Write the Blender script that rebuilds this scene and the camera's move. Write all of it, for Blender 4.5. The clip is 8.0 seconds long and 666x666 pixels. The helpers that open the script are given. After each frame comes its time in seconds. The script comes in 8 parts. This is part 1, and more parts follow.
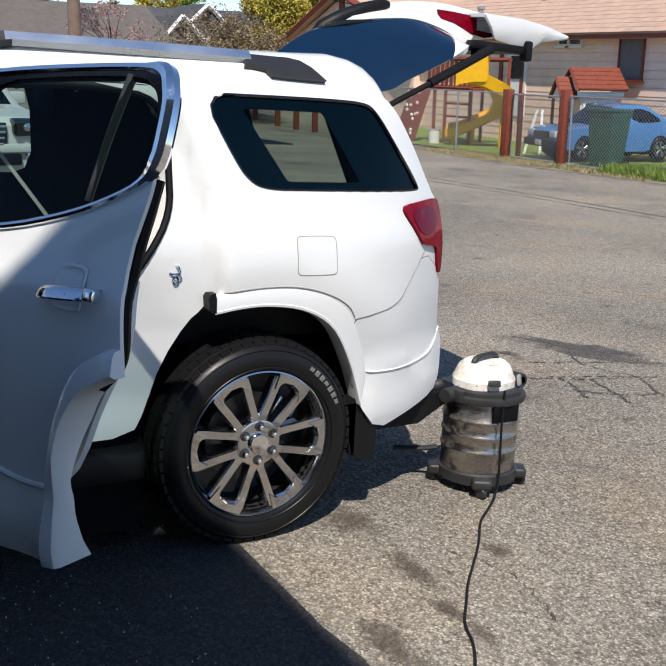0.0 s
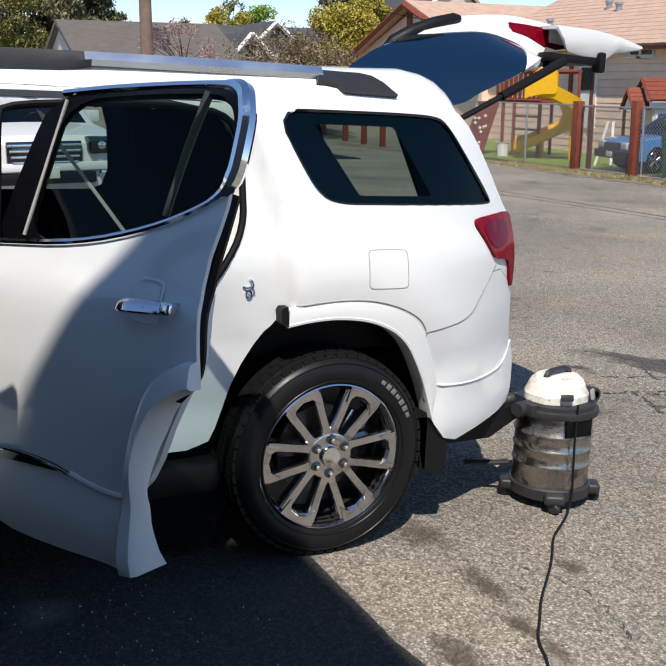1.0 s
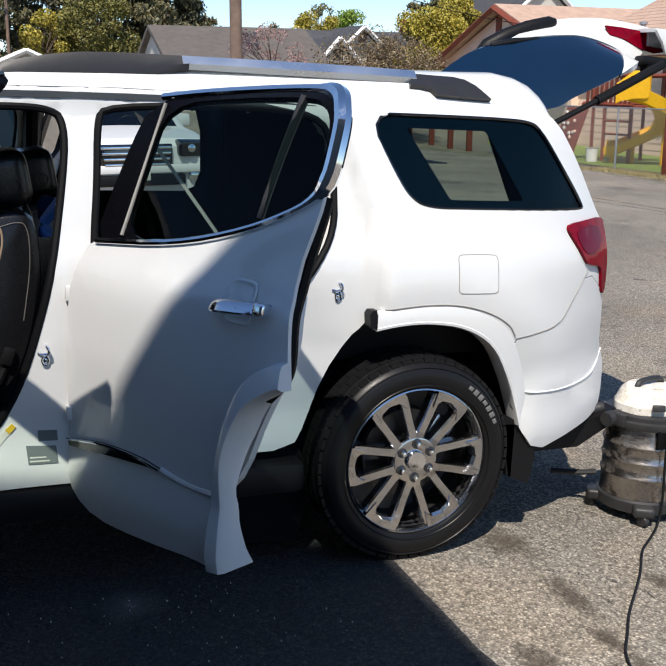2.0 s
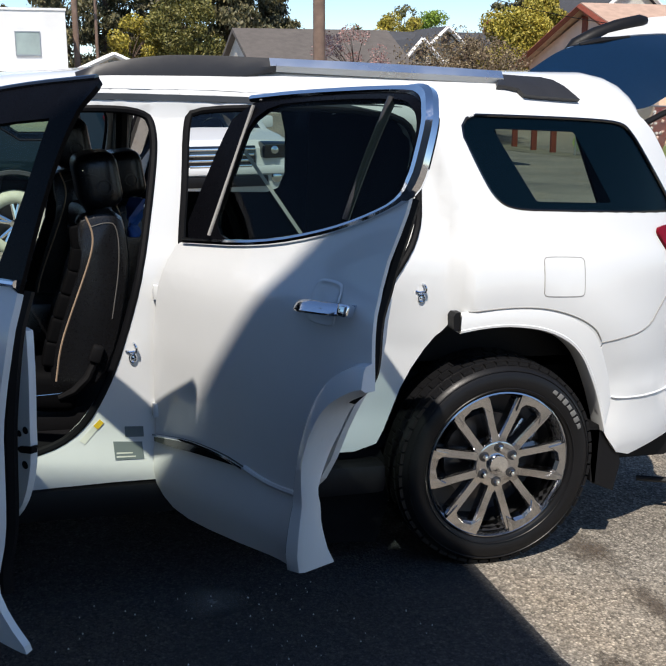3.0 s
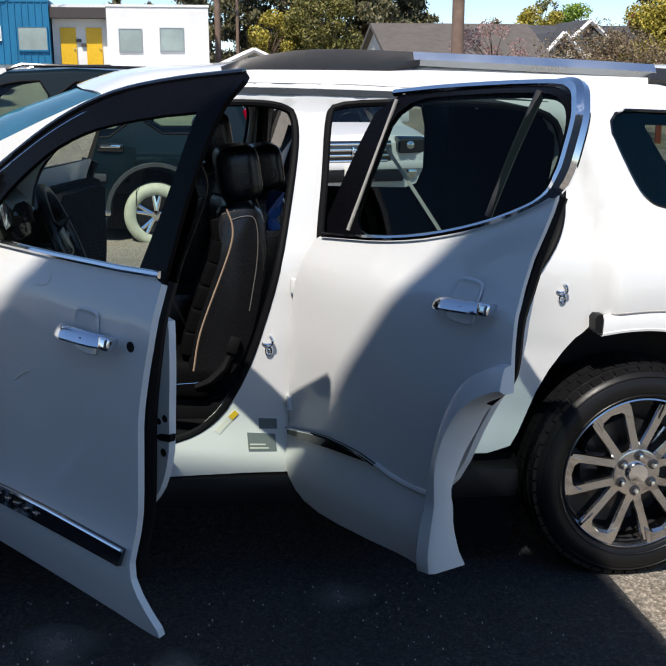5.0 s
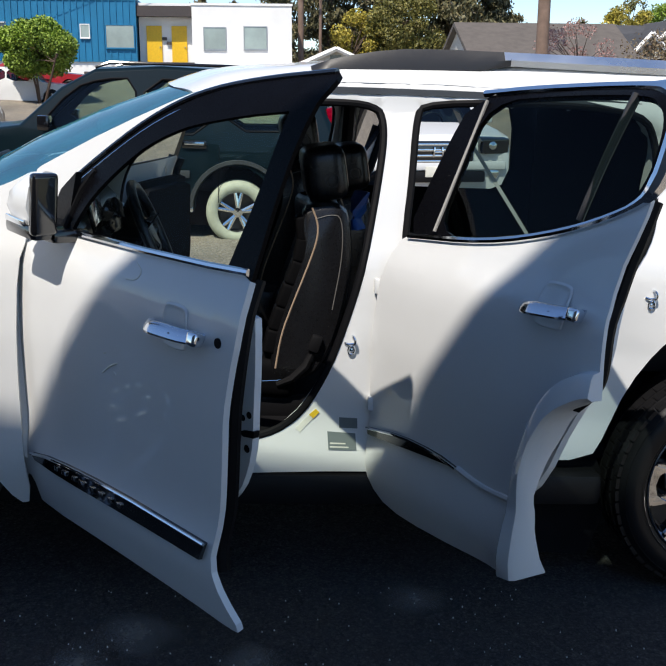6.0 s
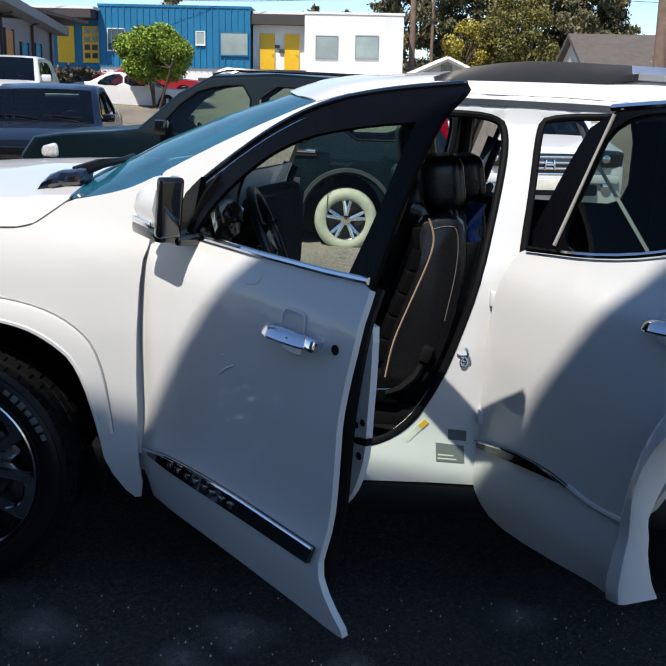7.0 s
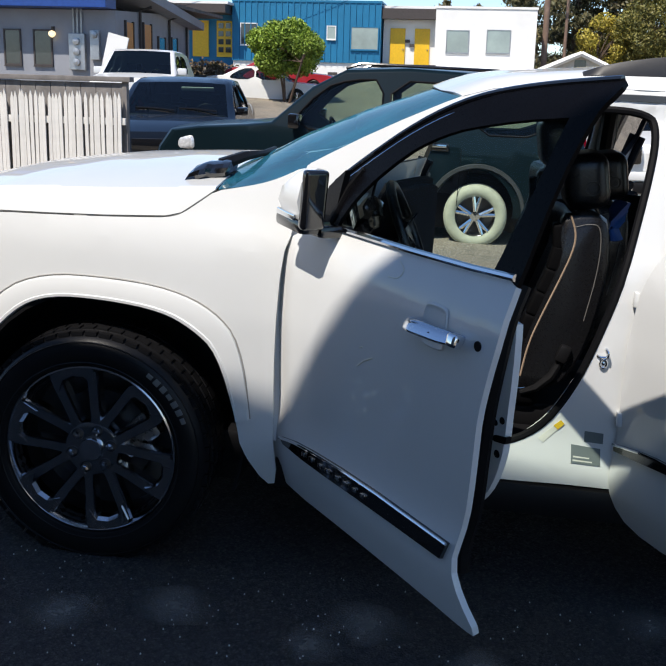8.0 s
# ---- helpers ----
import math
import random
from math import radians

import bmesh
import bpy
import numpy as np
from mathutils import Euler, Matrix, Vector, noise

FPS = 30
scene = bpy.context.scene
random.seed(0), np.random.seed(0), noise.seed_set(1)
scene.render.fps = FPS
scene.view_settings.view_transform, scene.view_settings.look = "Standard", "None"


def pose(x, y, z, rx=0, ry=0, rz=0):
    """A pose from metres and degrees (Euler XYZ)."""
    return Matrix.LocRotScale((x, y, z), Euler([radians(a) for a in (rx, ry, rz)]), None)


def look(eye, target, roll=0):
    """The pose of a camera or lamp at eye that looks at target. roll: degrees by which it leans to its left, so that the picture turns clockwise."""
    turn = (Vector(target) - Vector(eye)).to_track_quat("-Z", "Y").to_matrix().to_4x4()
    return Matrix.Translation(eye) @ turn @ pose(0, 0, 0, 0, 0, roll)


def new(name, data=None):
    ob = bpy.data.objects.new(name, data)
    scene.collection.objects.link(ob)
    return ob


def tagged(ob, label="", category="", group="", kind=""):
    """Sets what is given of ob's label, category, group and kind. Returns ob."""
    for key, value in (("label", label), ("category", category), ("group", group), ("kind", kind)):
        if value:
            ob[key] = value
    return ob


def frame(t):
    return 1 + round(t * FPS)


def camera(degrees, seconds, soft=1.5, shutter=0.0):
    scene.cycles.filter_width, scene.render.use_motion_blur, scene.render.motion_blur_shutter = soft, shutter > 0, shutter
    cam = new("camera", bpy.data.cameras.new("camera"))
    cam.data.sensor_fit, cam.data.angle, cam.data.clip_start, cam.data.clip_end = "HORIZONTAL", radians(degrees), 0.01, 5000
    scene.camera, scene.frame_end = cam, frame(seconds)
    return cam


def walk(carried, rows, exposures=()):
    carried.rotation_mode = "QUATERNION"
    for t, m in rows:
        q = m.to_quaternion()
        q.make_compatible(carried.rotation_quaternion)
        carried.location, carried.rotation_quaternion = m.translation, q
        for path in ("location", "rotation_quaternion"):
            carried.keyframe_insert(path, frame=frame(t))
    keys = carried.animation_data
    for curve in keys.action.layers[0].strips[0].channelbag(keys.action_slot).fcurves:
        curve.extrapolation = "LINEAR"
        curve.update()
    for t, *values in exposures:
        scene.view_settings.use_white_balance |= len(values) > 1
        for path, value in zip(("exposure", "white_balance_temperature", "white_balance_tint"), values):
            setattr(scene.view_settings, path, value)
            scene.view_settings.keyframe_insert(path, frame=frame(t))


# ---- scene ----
cam = camera(36.4, 8.0)
PATH = [
    (0, (-1.48, -3.026, 1.674), (-0.497, -1.361, 1.164), 1.2),
    (0.5, (-1.487, -3.032, 1.675), (-0.545, -1.336, 1.187), 0.6),
    (1, (-1.499, -3.029, 1.674), (-0.629, -1.294, 1.189), 0.3),
    (1.5, (-1.512, -3.026, 1.674), (-0.712, -1.258, 1.189), 0.4),
    (2, (-1.522, -3.024, 1.673), (-0.798, -1.222, 1.195), 0.3),
    (3.5, (-1.541, -3.021, 1.672), (-1.024, -1.147, 1.199), -0.2),
    (4, (-1.546, -3.016, 1.671), (-1.084, -1.128, 1.202), -0.2),
    (4.5, (-1.547, -3.001, 1.669), (-1.152, -1.099, 1.191), -0.2),
    (6, (-1.576, -2.981, 1.672), (-1.39, -1.049, 1.186), 0.3),
    (6.5, (-1.599, -2.982, 1.673), (-1.513, -1.041, 1.202), 0.7),
    (7, (-1.619, -2.987, 1.675), (-1.628, -1.044, 1.203), 1.2),
    (7.5, (-1.641, -2.997, 1.676), (-1.759, -1.057, 1.203), 1.3),
    (8, (-1.672, -3.0, 1.673), (-1.915, -1.076, 1.186), 1.5),
]
walk(cam, [(t, look(eye, target, roll)) for t, eye, target, roll in PATH])

# ---- light ----
LEAN = 2.2          # slope of the lot in degrees, nose of the car uphill
SLOPE = math.tan(radians(LEAN))
TO_SUN = Vector((-0.31, -0.60, 1.0)).normalized()

world = bpy.data.worlds.new("world")
scene.world = world
world.use_nodes = True
wn = world.node_tree.nodes
wl = world.node_tree.links
sky = wn.new("ShaderNodeTexSky")
sky.sky_type = 'NISHITA'
sky.sun_disc = False
sky.sun_elevation = math.asin(TO_SUN.z)
sky.sun_rotation = math.atan2(TO_SUN.x, TO_SUN.y)
sky.air_density, sky.dust_density, sky.ozone_density = 0.8, 0.0, 3.9
wl.new(sky.outputs[0], wn["Background"].inputs[0])
wn["Background"].inputs[1].default_value = 0.142

sun_data = bpy.data.lights.new("sun", 'SUN')
sun_data.energy = 4.8
sun_data.angle = radians(0.53)
sun_data.color = (1.0, 0.925, 0.83)
sun_lamp = new("sun", sun_data)
sun_lamp.rotation_euler = TO_SUN.to_track_quat("Z", "Y").to_euler()
scene.view_settings.exposure = 0.21


# ---- materials ----
def nodes_of(name):
    m = bpy.data.materials.new(name)
    m.use_nodes = True
    nt = m.node_tree
    return m, nt, nt.nodes["Principled BSDF"]


def ramp(nt, fac, stops):
    r = nt.nodes.new("ShaderNodeValToRGB")
    while len(r.color_ramp.elements) < len(stops):
        r.color_ramp.elements.new(0.5)
    for e, (p, c) in zip(r.color_ramp.elements, stops):
        e.position = p
        e.color = (*c, 1) if len(c) == 3 else c
    nt.links.new(fac, r.inputs[0])
    return r.outputs[0]


def noise_tex(nt, scale, detail=4.0, rough=0.55, coords=None, stretch=None):
    tc = nt.nodes.new("ShaderNodeTexCoord")
    src = tc.outputs[coords or "Object"]
    if stretch:
        mp = nt.nodes.new("ShaderNodeMapping")
        mp.inputs["Scale"].default_value = stretch
        nt.links.new(src, mp.inputs[0])
        src = mp.outputs[0]
    n = nt.nodes.new("ShaderNodeTexNoise")
    n.inputs["Scale"].default_value = scale
    n.inputs["Detail"].default_value = detail
    n.inputs["Roughness"].default_value = rough
    nt.links.new(src, n.inputs["Vector"])
    return n.outputs[0]


def mixed(nt, a, b, fac, mode='MIX'):
    n = nt.nodes.new("ShaderNodeMix")
    n.data_type, n.blend_type = 'RGBA', mode
    for sock, v in ((n.inputs[0], fac), (n.inputs[6], a), (n.inputs[7], b)):
        if hasattr(v, "links"):
            nt.links.new(v, sock)
        elif isinstance(v, (int, float)):
            sock.default_value = v
        else:
            sock.default_value = (*v, 1) if len(v) == 3 else v
    return n.outputs[2]


def bump(nt, bsdf, height, strength, dist):
    b = nt.nodes.new("ShaderNodeBump")
    b.inputs["Strength"].default_value = strength
    b.inputs["Distance"].default_value = dist
    nt.links.new(height, b.inputs["Height"])
    nt.links.new(b.outputs[0], bsdf.inputs["Normal"])


def surface(name, color, rough=0.6, metal=0.0, vary=0.12, scale=9.0, grain=120.0, relief=0.0, coat=0.0, spec=0.5, per_piece=0.0):
    """A plain surface with wear at two scales."""
    m, nt, b = nodes_of(name)
    big = noise_tex(nt, scale, 5)
    fine = noise_tex(nt, grain, 3)
    lo = tuple(c * (1 - vary) for c in color)
    hi = tuple(min(1, c * (1 + vary)) for c in color)
    col = ramp(nt, big, [(0.3, lo), (0.7, hi)])
    col = mixed(nt, col, mixed(nt, col, (0.5, 0.5, 0.5), 0.5, 'OVERLAY'), ramp(nt, fine, [(0.35, (0, 0, 0)), (0.7, (vary * 2,) * 3)]))
    if per_piece:
        oi = nt.nodes.new("ShaderNodeObjectInfo")
        col = mixed(nt, col, ramp(nt, oi.outputs["Random"], [(0.0, (1 - per_piece,) * 3), (1.0, (1.0,) * 3)]), 1.0, 'MULTIPLY')
    nt.links.new(col, b.inputs["Base Color"])
    nt.links.new(ramp(nt, fine, [(0.2, (max(0.02, rough - 0.08),) * 3), (0.8, (min(1, rough + 0.08),) * 3)]), b.inputs["Roughness"])
    b.inputs["Metallic"].default_value = metal
    b.inputs["Coat Weight"].default_value = coat
    b.inputs["Coat Roughness"].default_value = 0.03
    b.inputs["Specular IOR Level"].default_value = spec
    if relief:
        bump(nt, b, fine, 0.5, relief)
    return m


def glazing(name, tint, gloss=1.5, rough=0.0, sky_sheen=0.0):
    m = bpy.data.materials.new(name)
    m.use_nodes = True
    nt = m.node_tree
    nt.nodes.remove(nt.nodes["Principled BSDF"])
    tr = nt.nodes.new("ShaderNodeBsdfTransparent")
    tr.inputs[0].default_value = (*tint, 1)
    gl = nt.nodes.new("ShaderNodeBsdfGlossy")
    gl.inputs["Roughness"].default_value = rough
    fr = nt.nodes.new("ShaderNodeFresnel")
    fr.inputs[0].default_value = gloss
    mx = nt.nodes.new("ShaderNodeMixShader")
    nt.links.new(fr.outputs[0], mx.inputs[0])
    nt.links.new(tr.outputs[0], mx.inputs[1])
    nt.links.new(gl.outputs[0], mx.inputs[2])
    out = mx
    # patchy blue diffuse film: sky reflection painted onto the pane
    if sky_sheen:
        film = nt.nodes.new("ShaderNodeBsdfDiffuse")
        film.inputs[0].default_value = (0.05, 0.30, 0.46, 1)
        spread = nt.nodes.new("ShaderNodeMath")
        spread.operation = 'MULTIPLY'
        nt.links.new(noise_tex(nt, 7.0, 5), spread.inputs[0])
        spread.inputs[1].default_value = 2 * sky_sheen
        out = nt.nodes.new("ShaderNodeMixShader")
        nt.links.new(spread.outputs[0], out.inputs[0])
        nt.links.new(mx.outputs[0], out.inputs[1])
        nt.links.new(film.outputs[0], out.inputs[2])
    nt.links.new(out.outputs[0], nt.nodes["Material Output"].inputs[0])
    return m


def paint(name, color, coat=1.0, rough=0.5):
    m, nt, b = nodes_of(name)
    dirt = noise_tex(nt, 3.0, 6)
    col = mixed(nt, color, tuple(c * 0.97 for c in color), ramp(nt, dirt, [(0.45, (0, 0, 0)), (0.75, (1, 1, 1))]))
    nt.links.new(col, b.inputs["Base Color"])
    b.inputs["Roughness"].default_value = rough
    b.inputs["Specular IOR Level"].default_value = 0.15
    b.inputs["Coat Weight"].default_value = coat
    b.inputs["Coat Roughness"].default_value = 0.02
    peel = noise_tex(nt, 260, 2)
    bump(nt, b, peel, 0.02, 0.001)
    return m


WHITE = paint("pearl_white_paint", (0.73, 0.742, 0.74), coat=0.8)
NAVY = paint("dark_navy_paint", (0.003, 0.009, 0.022), coat=0.7)
GREEN = paint("dark_green_paint", (0.003, 0.010, 0.014), coat=0.30, rough=0.35)
BLUEP = paint("bright_blue_paint", (0.07, 0.21, 0.46))
REDP = paint("red_paint", (0.35, 0.02, 0.03))
BLACKPL = surface("black_plastic", (0.007, 0.007, 0.008), 0.5, relief=0.0005, spec=0.22)
GLOSSBLK = surface("gloss_black", (0.006, 0.006, 0.007), 0.12, coat=1.0)
FRAMEBLK = surface("black_frame_film", (0.003, 0.003, 0.004), 0.30, spec=0.06)
SATIN = surface("satin_roof_rail", (0.022, 0.022, 0.024), 0.42)
# sheen on the rubber put into the base colour as blue-grey
EDGESEAL = surface("weathered_grey_seal", (0.055, 0.062, 0.072), 0.45)
CHROME = surface("chrome", (0.82, 0.83, 0.85), 0.07, metal=1.0, vary=0.03)
ALU = surface("machined_alloy", (0.62, 0.61, 0.60), 0.22, metal=1.0, vary=0.05)
RIMCHROME = surface("dark_polished_alloy", (0.54, 0.54, 0.55), 0.15, metal=1.0, vary=0.06)
ALUDARK = surface("dark_alloy_pocket", (0.09, 0.09, 0.095), 0.35, metal=0.8)
STEEL = surface("brushed_steel", (0.52, 0.49, 0.46), 0.28, metal=1.0, vary=0.15, grain=60)
LETTER = surface("raised_lettering", (0.17, 0.17, 0.165), 0.6)
RUBBER = surface("dressed_tyre_rubber", (0.010, 0.010, 0.011), 0.36, relief=0.0004, grain=200, spec=0.22)
SEAL = surface("rubber_seal", (0.004, 0.004, 0.005), 0.6, spec=0.15)
LEATHER = surface("black_leather", (0.006, 0.006, 0.007), 0.30, relief=0.0006, grain=260, spec=0.5)
PIPING = surface("tan_piping", (0.36, 0.26, 0.18), 0.6)
GREYPIPE = surface("grey_piping", (0.32, 0.31, 0.29), 0.6)
BELT = surface("pale_belt_webbing", (0.60, 0.60, 0.58), 0.8)
STITCH = surface("grey_stitching", (0.12, 0.115, 0.11), 0.7)
DARKSEAT = surface("deep_black_upholstery", (0.003, 0.003, 0.0035), 0.7, spec=0.06)
HEADLINER = surface("black_headliner", (0.022, 0.022, 0.024), 0.95)
CARPET = surface("dark_carpet", (0.008, 0.008, 0.009), 0.95, relief=0.002, grain=300, spec=0.05)
PRIVACY = glazing("privacy_glass", (0.33, 0.42, 0.38), 1.20)
RAILALU = surface("polished_rail_metal", (0.84, 0.87, 0.90), 0.30, metal=1.0, vary=0.03, grain=6)
HANDLECH = surface("brushed_handle_chrome", (0.66, 0.70, 0.76), 0.14, metal=1.0, vary=0.04)
LAMPCLEAR = surface("clear_lamp_plastic", (0.62, 0.66, 0.72), 0.12, metal=0.3, vary=0.3, scale=25)
CLEARGL = glazing("clear_glass", (0.82, 0.92, 0.84), 1.11)
WINDSH = glazing("windscreen_glass", (0.36, 0.66, 0.70), 4.5, sky_sheen=0.22)
REDLENS = surface("red_lamp_lens", (0.19, 0.001, 0.012), 0.10, spec=0.12, vary=0.35, scale=30)
REDDARK = surface("dark_red_lamp_lens", (0.12, 0.002, 0.016), 0.12, spec=0.15)
STICKER = surface("grey_sticker", (0.16, 0.19, 0.19), 0.5)
PALE = surface("pale_label", (0.70, 0.70, 0.62), 0.5)
YELLOWST = surface("yellow_label", (0.75, 0.50, 0.03), 0.5)
SKYBLUE = surface("blue_plastic", (0.02, 0.08, 0.30), 0.4)


# ---- mesh tools ----
def part(name, bm, material, parent=None, label="", smooth=True, sharp=40):
    me = bpy.data.meshes.new(name)
    bm.normal_update()
    bm.to_mesh(me)
    bm.free()
    for m in (material if isinstance(material, (list, tuple)) else [material]):
        me.materials.append(m)
    if smooth:
        me.polygons.foreach_set("use_smooth", [True] * len(me.polygons))
        me.set_sharp_from_angle(angle=radians(sharp))
    ob = new(name, me)
    if parent is not None:
        ob.parent = parent
    if label:
        ob["label"] = label
    return ob


def thing(name, m, label, category, group="", kind=""):
    ob = new(name)
    ob.matrix_basis = m
    ob.empty_display_size = 0.1
    return tagged(ob, label, category, group, kind)


def solid(ob, thick, offset=1.0):
    """Gives a sheet its thickness: a second skin and a crisp rim."""
    bm = bmesh.new()
    bm.from_mesh(ob.data)
    bm.normal_update()
    out, inn = (offset + 1) / 2 * thick, (offset - 1) / 2 * thick
    rim = [(e.verts[0], e.verts[1], e.link_loops[0].vert is e.verts[0]) for e in bm.edges if len(e.link_faces) == 1]
    edges = [e for e in bm.edges if len(e.link_faces) == 1]
    faces = bm.faces[:]
    twin = {}
    for v in bm.verts[:]:
        n = v.normal.copy()
        twin[v] = bm.verts.new(v.co + n * inn)
        v.co += n * out
    for f in faces:
        g = bm.faces.new([twin[v] for v in reversed(f.verts)])
        g.material_index, g.smooth = f.material_index, f.smooth
    for e in edges:
        e.smooth = False
    for a, b, along in rim:
        if not along:
            a, b = b, a
        f = bm.faces.new((b, a, twin[a], twin[b]))
        e = bm.edges.get((twin[a], twin[b]))
        if e:
            e.smooth = False
    bm.normal_update()
    bm.to_mesh(ob.data)
    bm.free()
    return ob


def box(bm, c, s, rot=None, bevel=0.0, seg=2, mat=0):
    m = Matrix.Translation(c) @ (rot.to_4x4() if rot else Matrix()) @ Matrix.Diagonal((*s, 1))
    g = bmesh.ops.create_cube(bm, size=1.0, matrix=m)
    fs = list({f for v in g["verts"] for f in v.link_faces})
    if bevel:
        r = bmesh.ops.bevel(bm, geom=list({e for v in g["verts"] for e in v.link_edges}), offset=bevel, segments=seg, profile=0.6, affect='EDGES')
        fs = [f for f in set(fs) | set(r["faces"]) if f.is_valid]
    for f in fs:
        if f.is_valid:
            f.material_index = mat
    return bm


def rot(rx=0, ry=0, rz=0):
    return Euler((radians(rx), radians(ry), radians(rz))).to_matrix()


def tube(bm, pts, r, n=8, closed=False, mat=0, flat=1.0):
    """A round bar along pts; r: one radius or one a point."""
    pts = [Vector(p) for p in pts]
    k = len(pts)
    rs = r if isinstance(r, (list, tuple)) else [r] * k
    rings, up = [], None
    for i, p in enumerate(pts):
        a = pts[(i - 1) % k] if closed or i else p
        b = pts[(i + 1) % k] if closed or i < k - 1 else p
        d = (b - a).normalized()
        if up is None:
            up = Vector((0, 0, 1)) if abs(d.z) < 0.9 else Vector((1, 0, 0))
        side = d.cross(up).normalized()
        up = side.cross(d).normalized()
        rings.append([bm.verts.new(p + (side * math.cos(2 * math.pi * j / n) + up * math.sin(2 * math.pi * j / n) * flat) * rs[i]) for j in range(n)])
    for i in range(k if closed else k - 1):
        A, B = rings[i], rings[(i + 1) % k]
        for j in range(n):
            bm.faces.new((A[j], A[(j + 1) % n], B[(j + 1) % n], B[j])).material_index = mat
    if not closed:
        bm.faces.new(rings[0][::-1]).material_index = mat
        bm.faces.new(rings[-1]).material_index = mat
    return bm


def lathe(bm, prof, n=40, c=(0, 0, 0), axis='Z', mat=0, cap=False):
    """prof: (radius, height) pairs turned about an axis."""
    rings = []
    for r, h in prof:
        ring = []
        for j in range(n):
            a = 2 * math.pi * j / n
            u, v = r * math.cos(a), r * math.sin(a)
            p = {'Z': (u, v, h), 'Y': (u, h, v), 'X': (h, u, v)}[axis]
            ring.append(bm.verts.new(Vector(c) + Vector(p)))
        rings.append(ring)
    flip = axis == 'Y'
    for A, B in zip(rings, rings[1:]):
        for j in range(n):
            q = (A[j], A[(j + 1) % n], B[(j + 1) % n], B[j])
            bm.faces.new(q[::-1] if flip else q).material_index = mat
    if cap:
        for ring in (rings[0], rings[-1]):
            bm.faces.new(ring).material_index = mat
    return bm


def chaikin(pts, k=2, closed=True):
    pts = [tuple(p) for p in pts]
    for _ in range(k):
        out = []
        n = len(pts)
        for i in range(n if closed else n - 1):
            a, b = pts[i], pts[(i + 1) % n]
            out += [tuple(x * .75 + y * .25 for x, y in zip(a, b)), tuple(x * .25 + y * .75 for x, y in zip(a, b))]
        pts = out if closed else [pts[0]] + out + [pts[-1]]
    return pts


def sheet(loops, surf, step=0.06, flip=False):
    """A curved sheet: outlines in (x, z), the first the rim and the rest holes, laid on y = surf(x, z)."""
    bm = bmesh.new()
    for loop in loops:
        vs = [bm.verts.new((x, 0, z)) for x, z in loop]
        for i in range(len(vs)):
            bm.edges.new((vs[i], vs[(i + 1) % len(vs)]))
    bmesh.ops.triangle_fill(bm, edges=bm.edges[:], use_beauty=True)
    xs = [v.co.x for v in bm.verts]
    zs = [v.co.z for v in bm.verts]
    for lo, hi, no in ((min(xs), max(xs), (1, 0, 0)), (min(zs), max(zs), (0, 0, 1))):
        k = max(1, int((hi - lo) / step))
        for i in range(1, k):
            p = lo + (hi - lo) * i / k
            bmesh.ops.bisect_plane(bm, geom=bm.verts[:] + bm.edges[:] + bm.faces[:], plane_co=Vector(no) * p, plane_no=no, dist=1e-5)
    bmesh.ops.remove_doubles(bm, verts=bm.verts[:], dist=1e-4)
    bmesh.ops.triangulate(bm, faces=bm.faces[:], quad_method='BEAUTY', ngon_method='BEAUTY')
    for v in bm.verts:
        v.co.y = surf(v.co.x, v.co.z)
    bm.normal_update()
    total = sum(f.normal.y * f.calc_area() for f in bm.faces)
    if (total > 0) != flip:
        bmesh.ops.reverse_faces(bm, faces=bm.faces[:])
    return bm


def prism(bm, outline, y0, y1, mat=0):
    """An outline in (x, z) pulled from y0 to y1."""
    a = [bm.verts.new((x, y0, z)) for x, z in outline]
    b = [bm.verts.new((x, y1, z)) for x, z in outline]
    n = len(a)
    fs = [bm.faces.new(a), bm.faces.new(b[::-1])]
    for i in range(n):
        fs.append(bm.faces.new((a[(i + 1) % n], a[i], b[i], b[(i + 1) % n])))
    for f in fs:
        f.material_index = mat
    bmesh.ops.recalc_face_normals(bm, faces=fs)
    return bm


def loft(bm, rows, mat=0, closed=False, caps=False):
    """Skin through rows of points that all have the same count."""
    vr = [[bm.verts.new(p) for p in row] for row in rows]
    fs = []
    for A, B in zip(vr, vr[1:]):
        n = len(A)
        for j in range(n if closed else n - 1):
            f = bm.faces.new((A[j], A[(j + 1) % n], B[(j + 1) % n], B[j]))
            f.material_index = mat
            fs.append(f)
    if caps:
        fs += [bm.faces.new(vr[0][::-1]), bm.faces.new(vr[-1])]
    return bm


def lerp_at(x, xs, ys):
    return float(np.interp(x, xs, ys))


def ground_z(x, y):
    """Height of the lot, the street and the land beyond."""
    z = -SLOPE * max(-22.0, min(20.0, x))
    s = min(1.0, max(0.0, (y - 30.0) / 18.0))
    return z + 1.5 * s * s * (3 - 2 * s)


# ---- the white car ----
HALF = 0.945        # half the body width; the near side skin is y = 0
BZ = (.20, .30, .42, .50, .56, .70, .85, 1.00, 1.06, 1.11, 1.15, 1.30, 1.50, 1.60, 1.66)
BY = (.075, .045, .015, .018, .026, .012, .0, .001, .004, .013, .033, .075, .135, .175, .26)


def skin(x, z):
    """Inset of the near body side from its widest line."""
    y = lerp_at(z, BZ, BY)
    if x > .3:
        y += .20 * ((x - .3) / .6) ** 2.2
    if x < -2.3:
        y += .16 * ((-2.3 - x) / 1.3) ** 2
    return y


def smooth_skin(x, z):
    return sum(skin(x, z + d) * w for d, w in ((-.048, 1), (-.032, 2), (-.016, 3), (0, 4), (.016, 3), (.032, 2), (.048, 1))) / 16


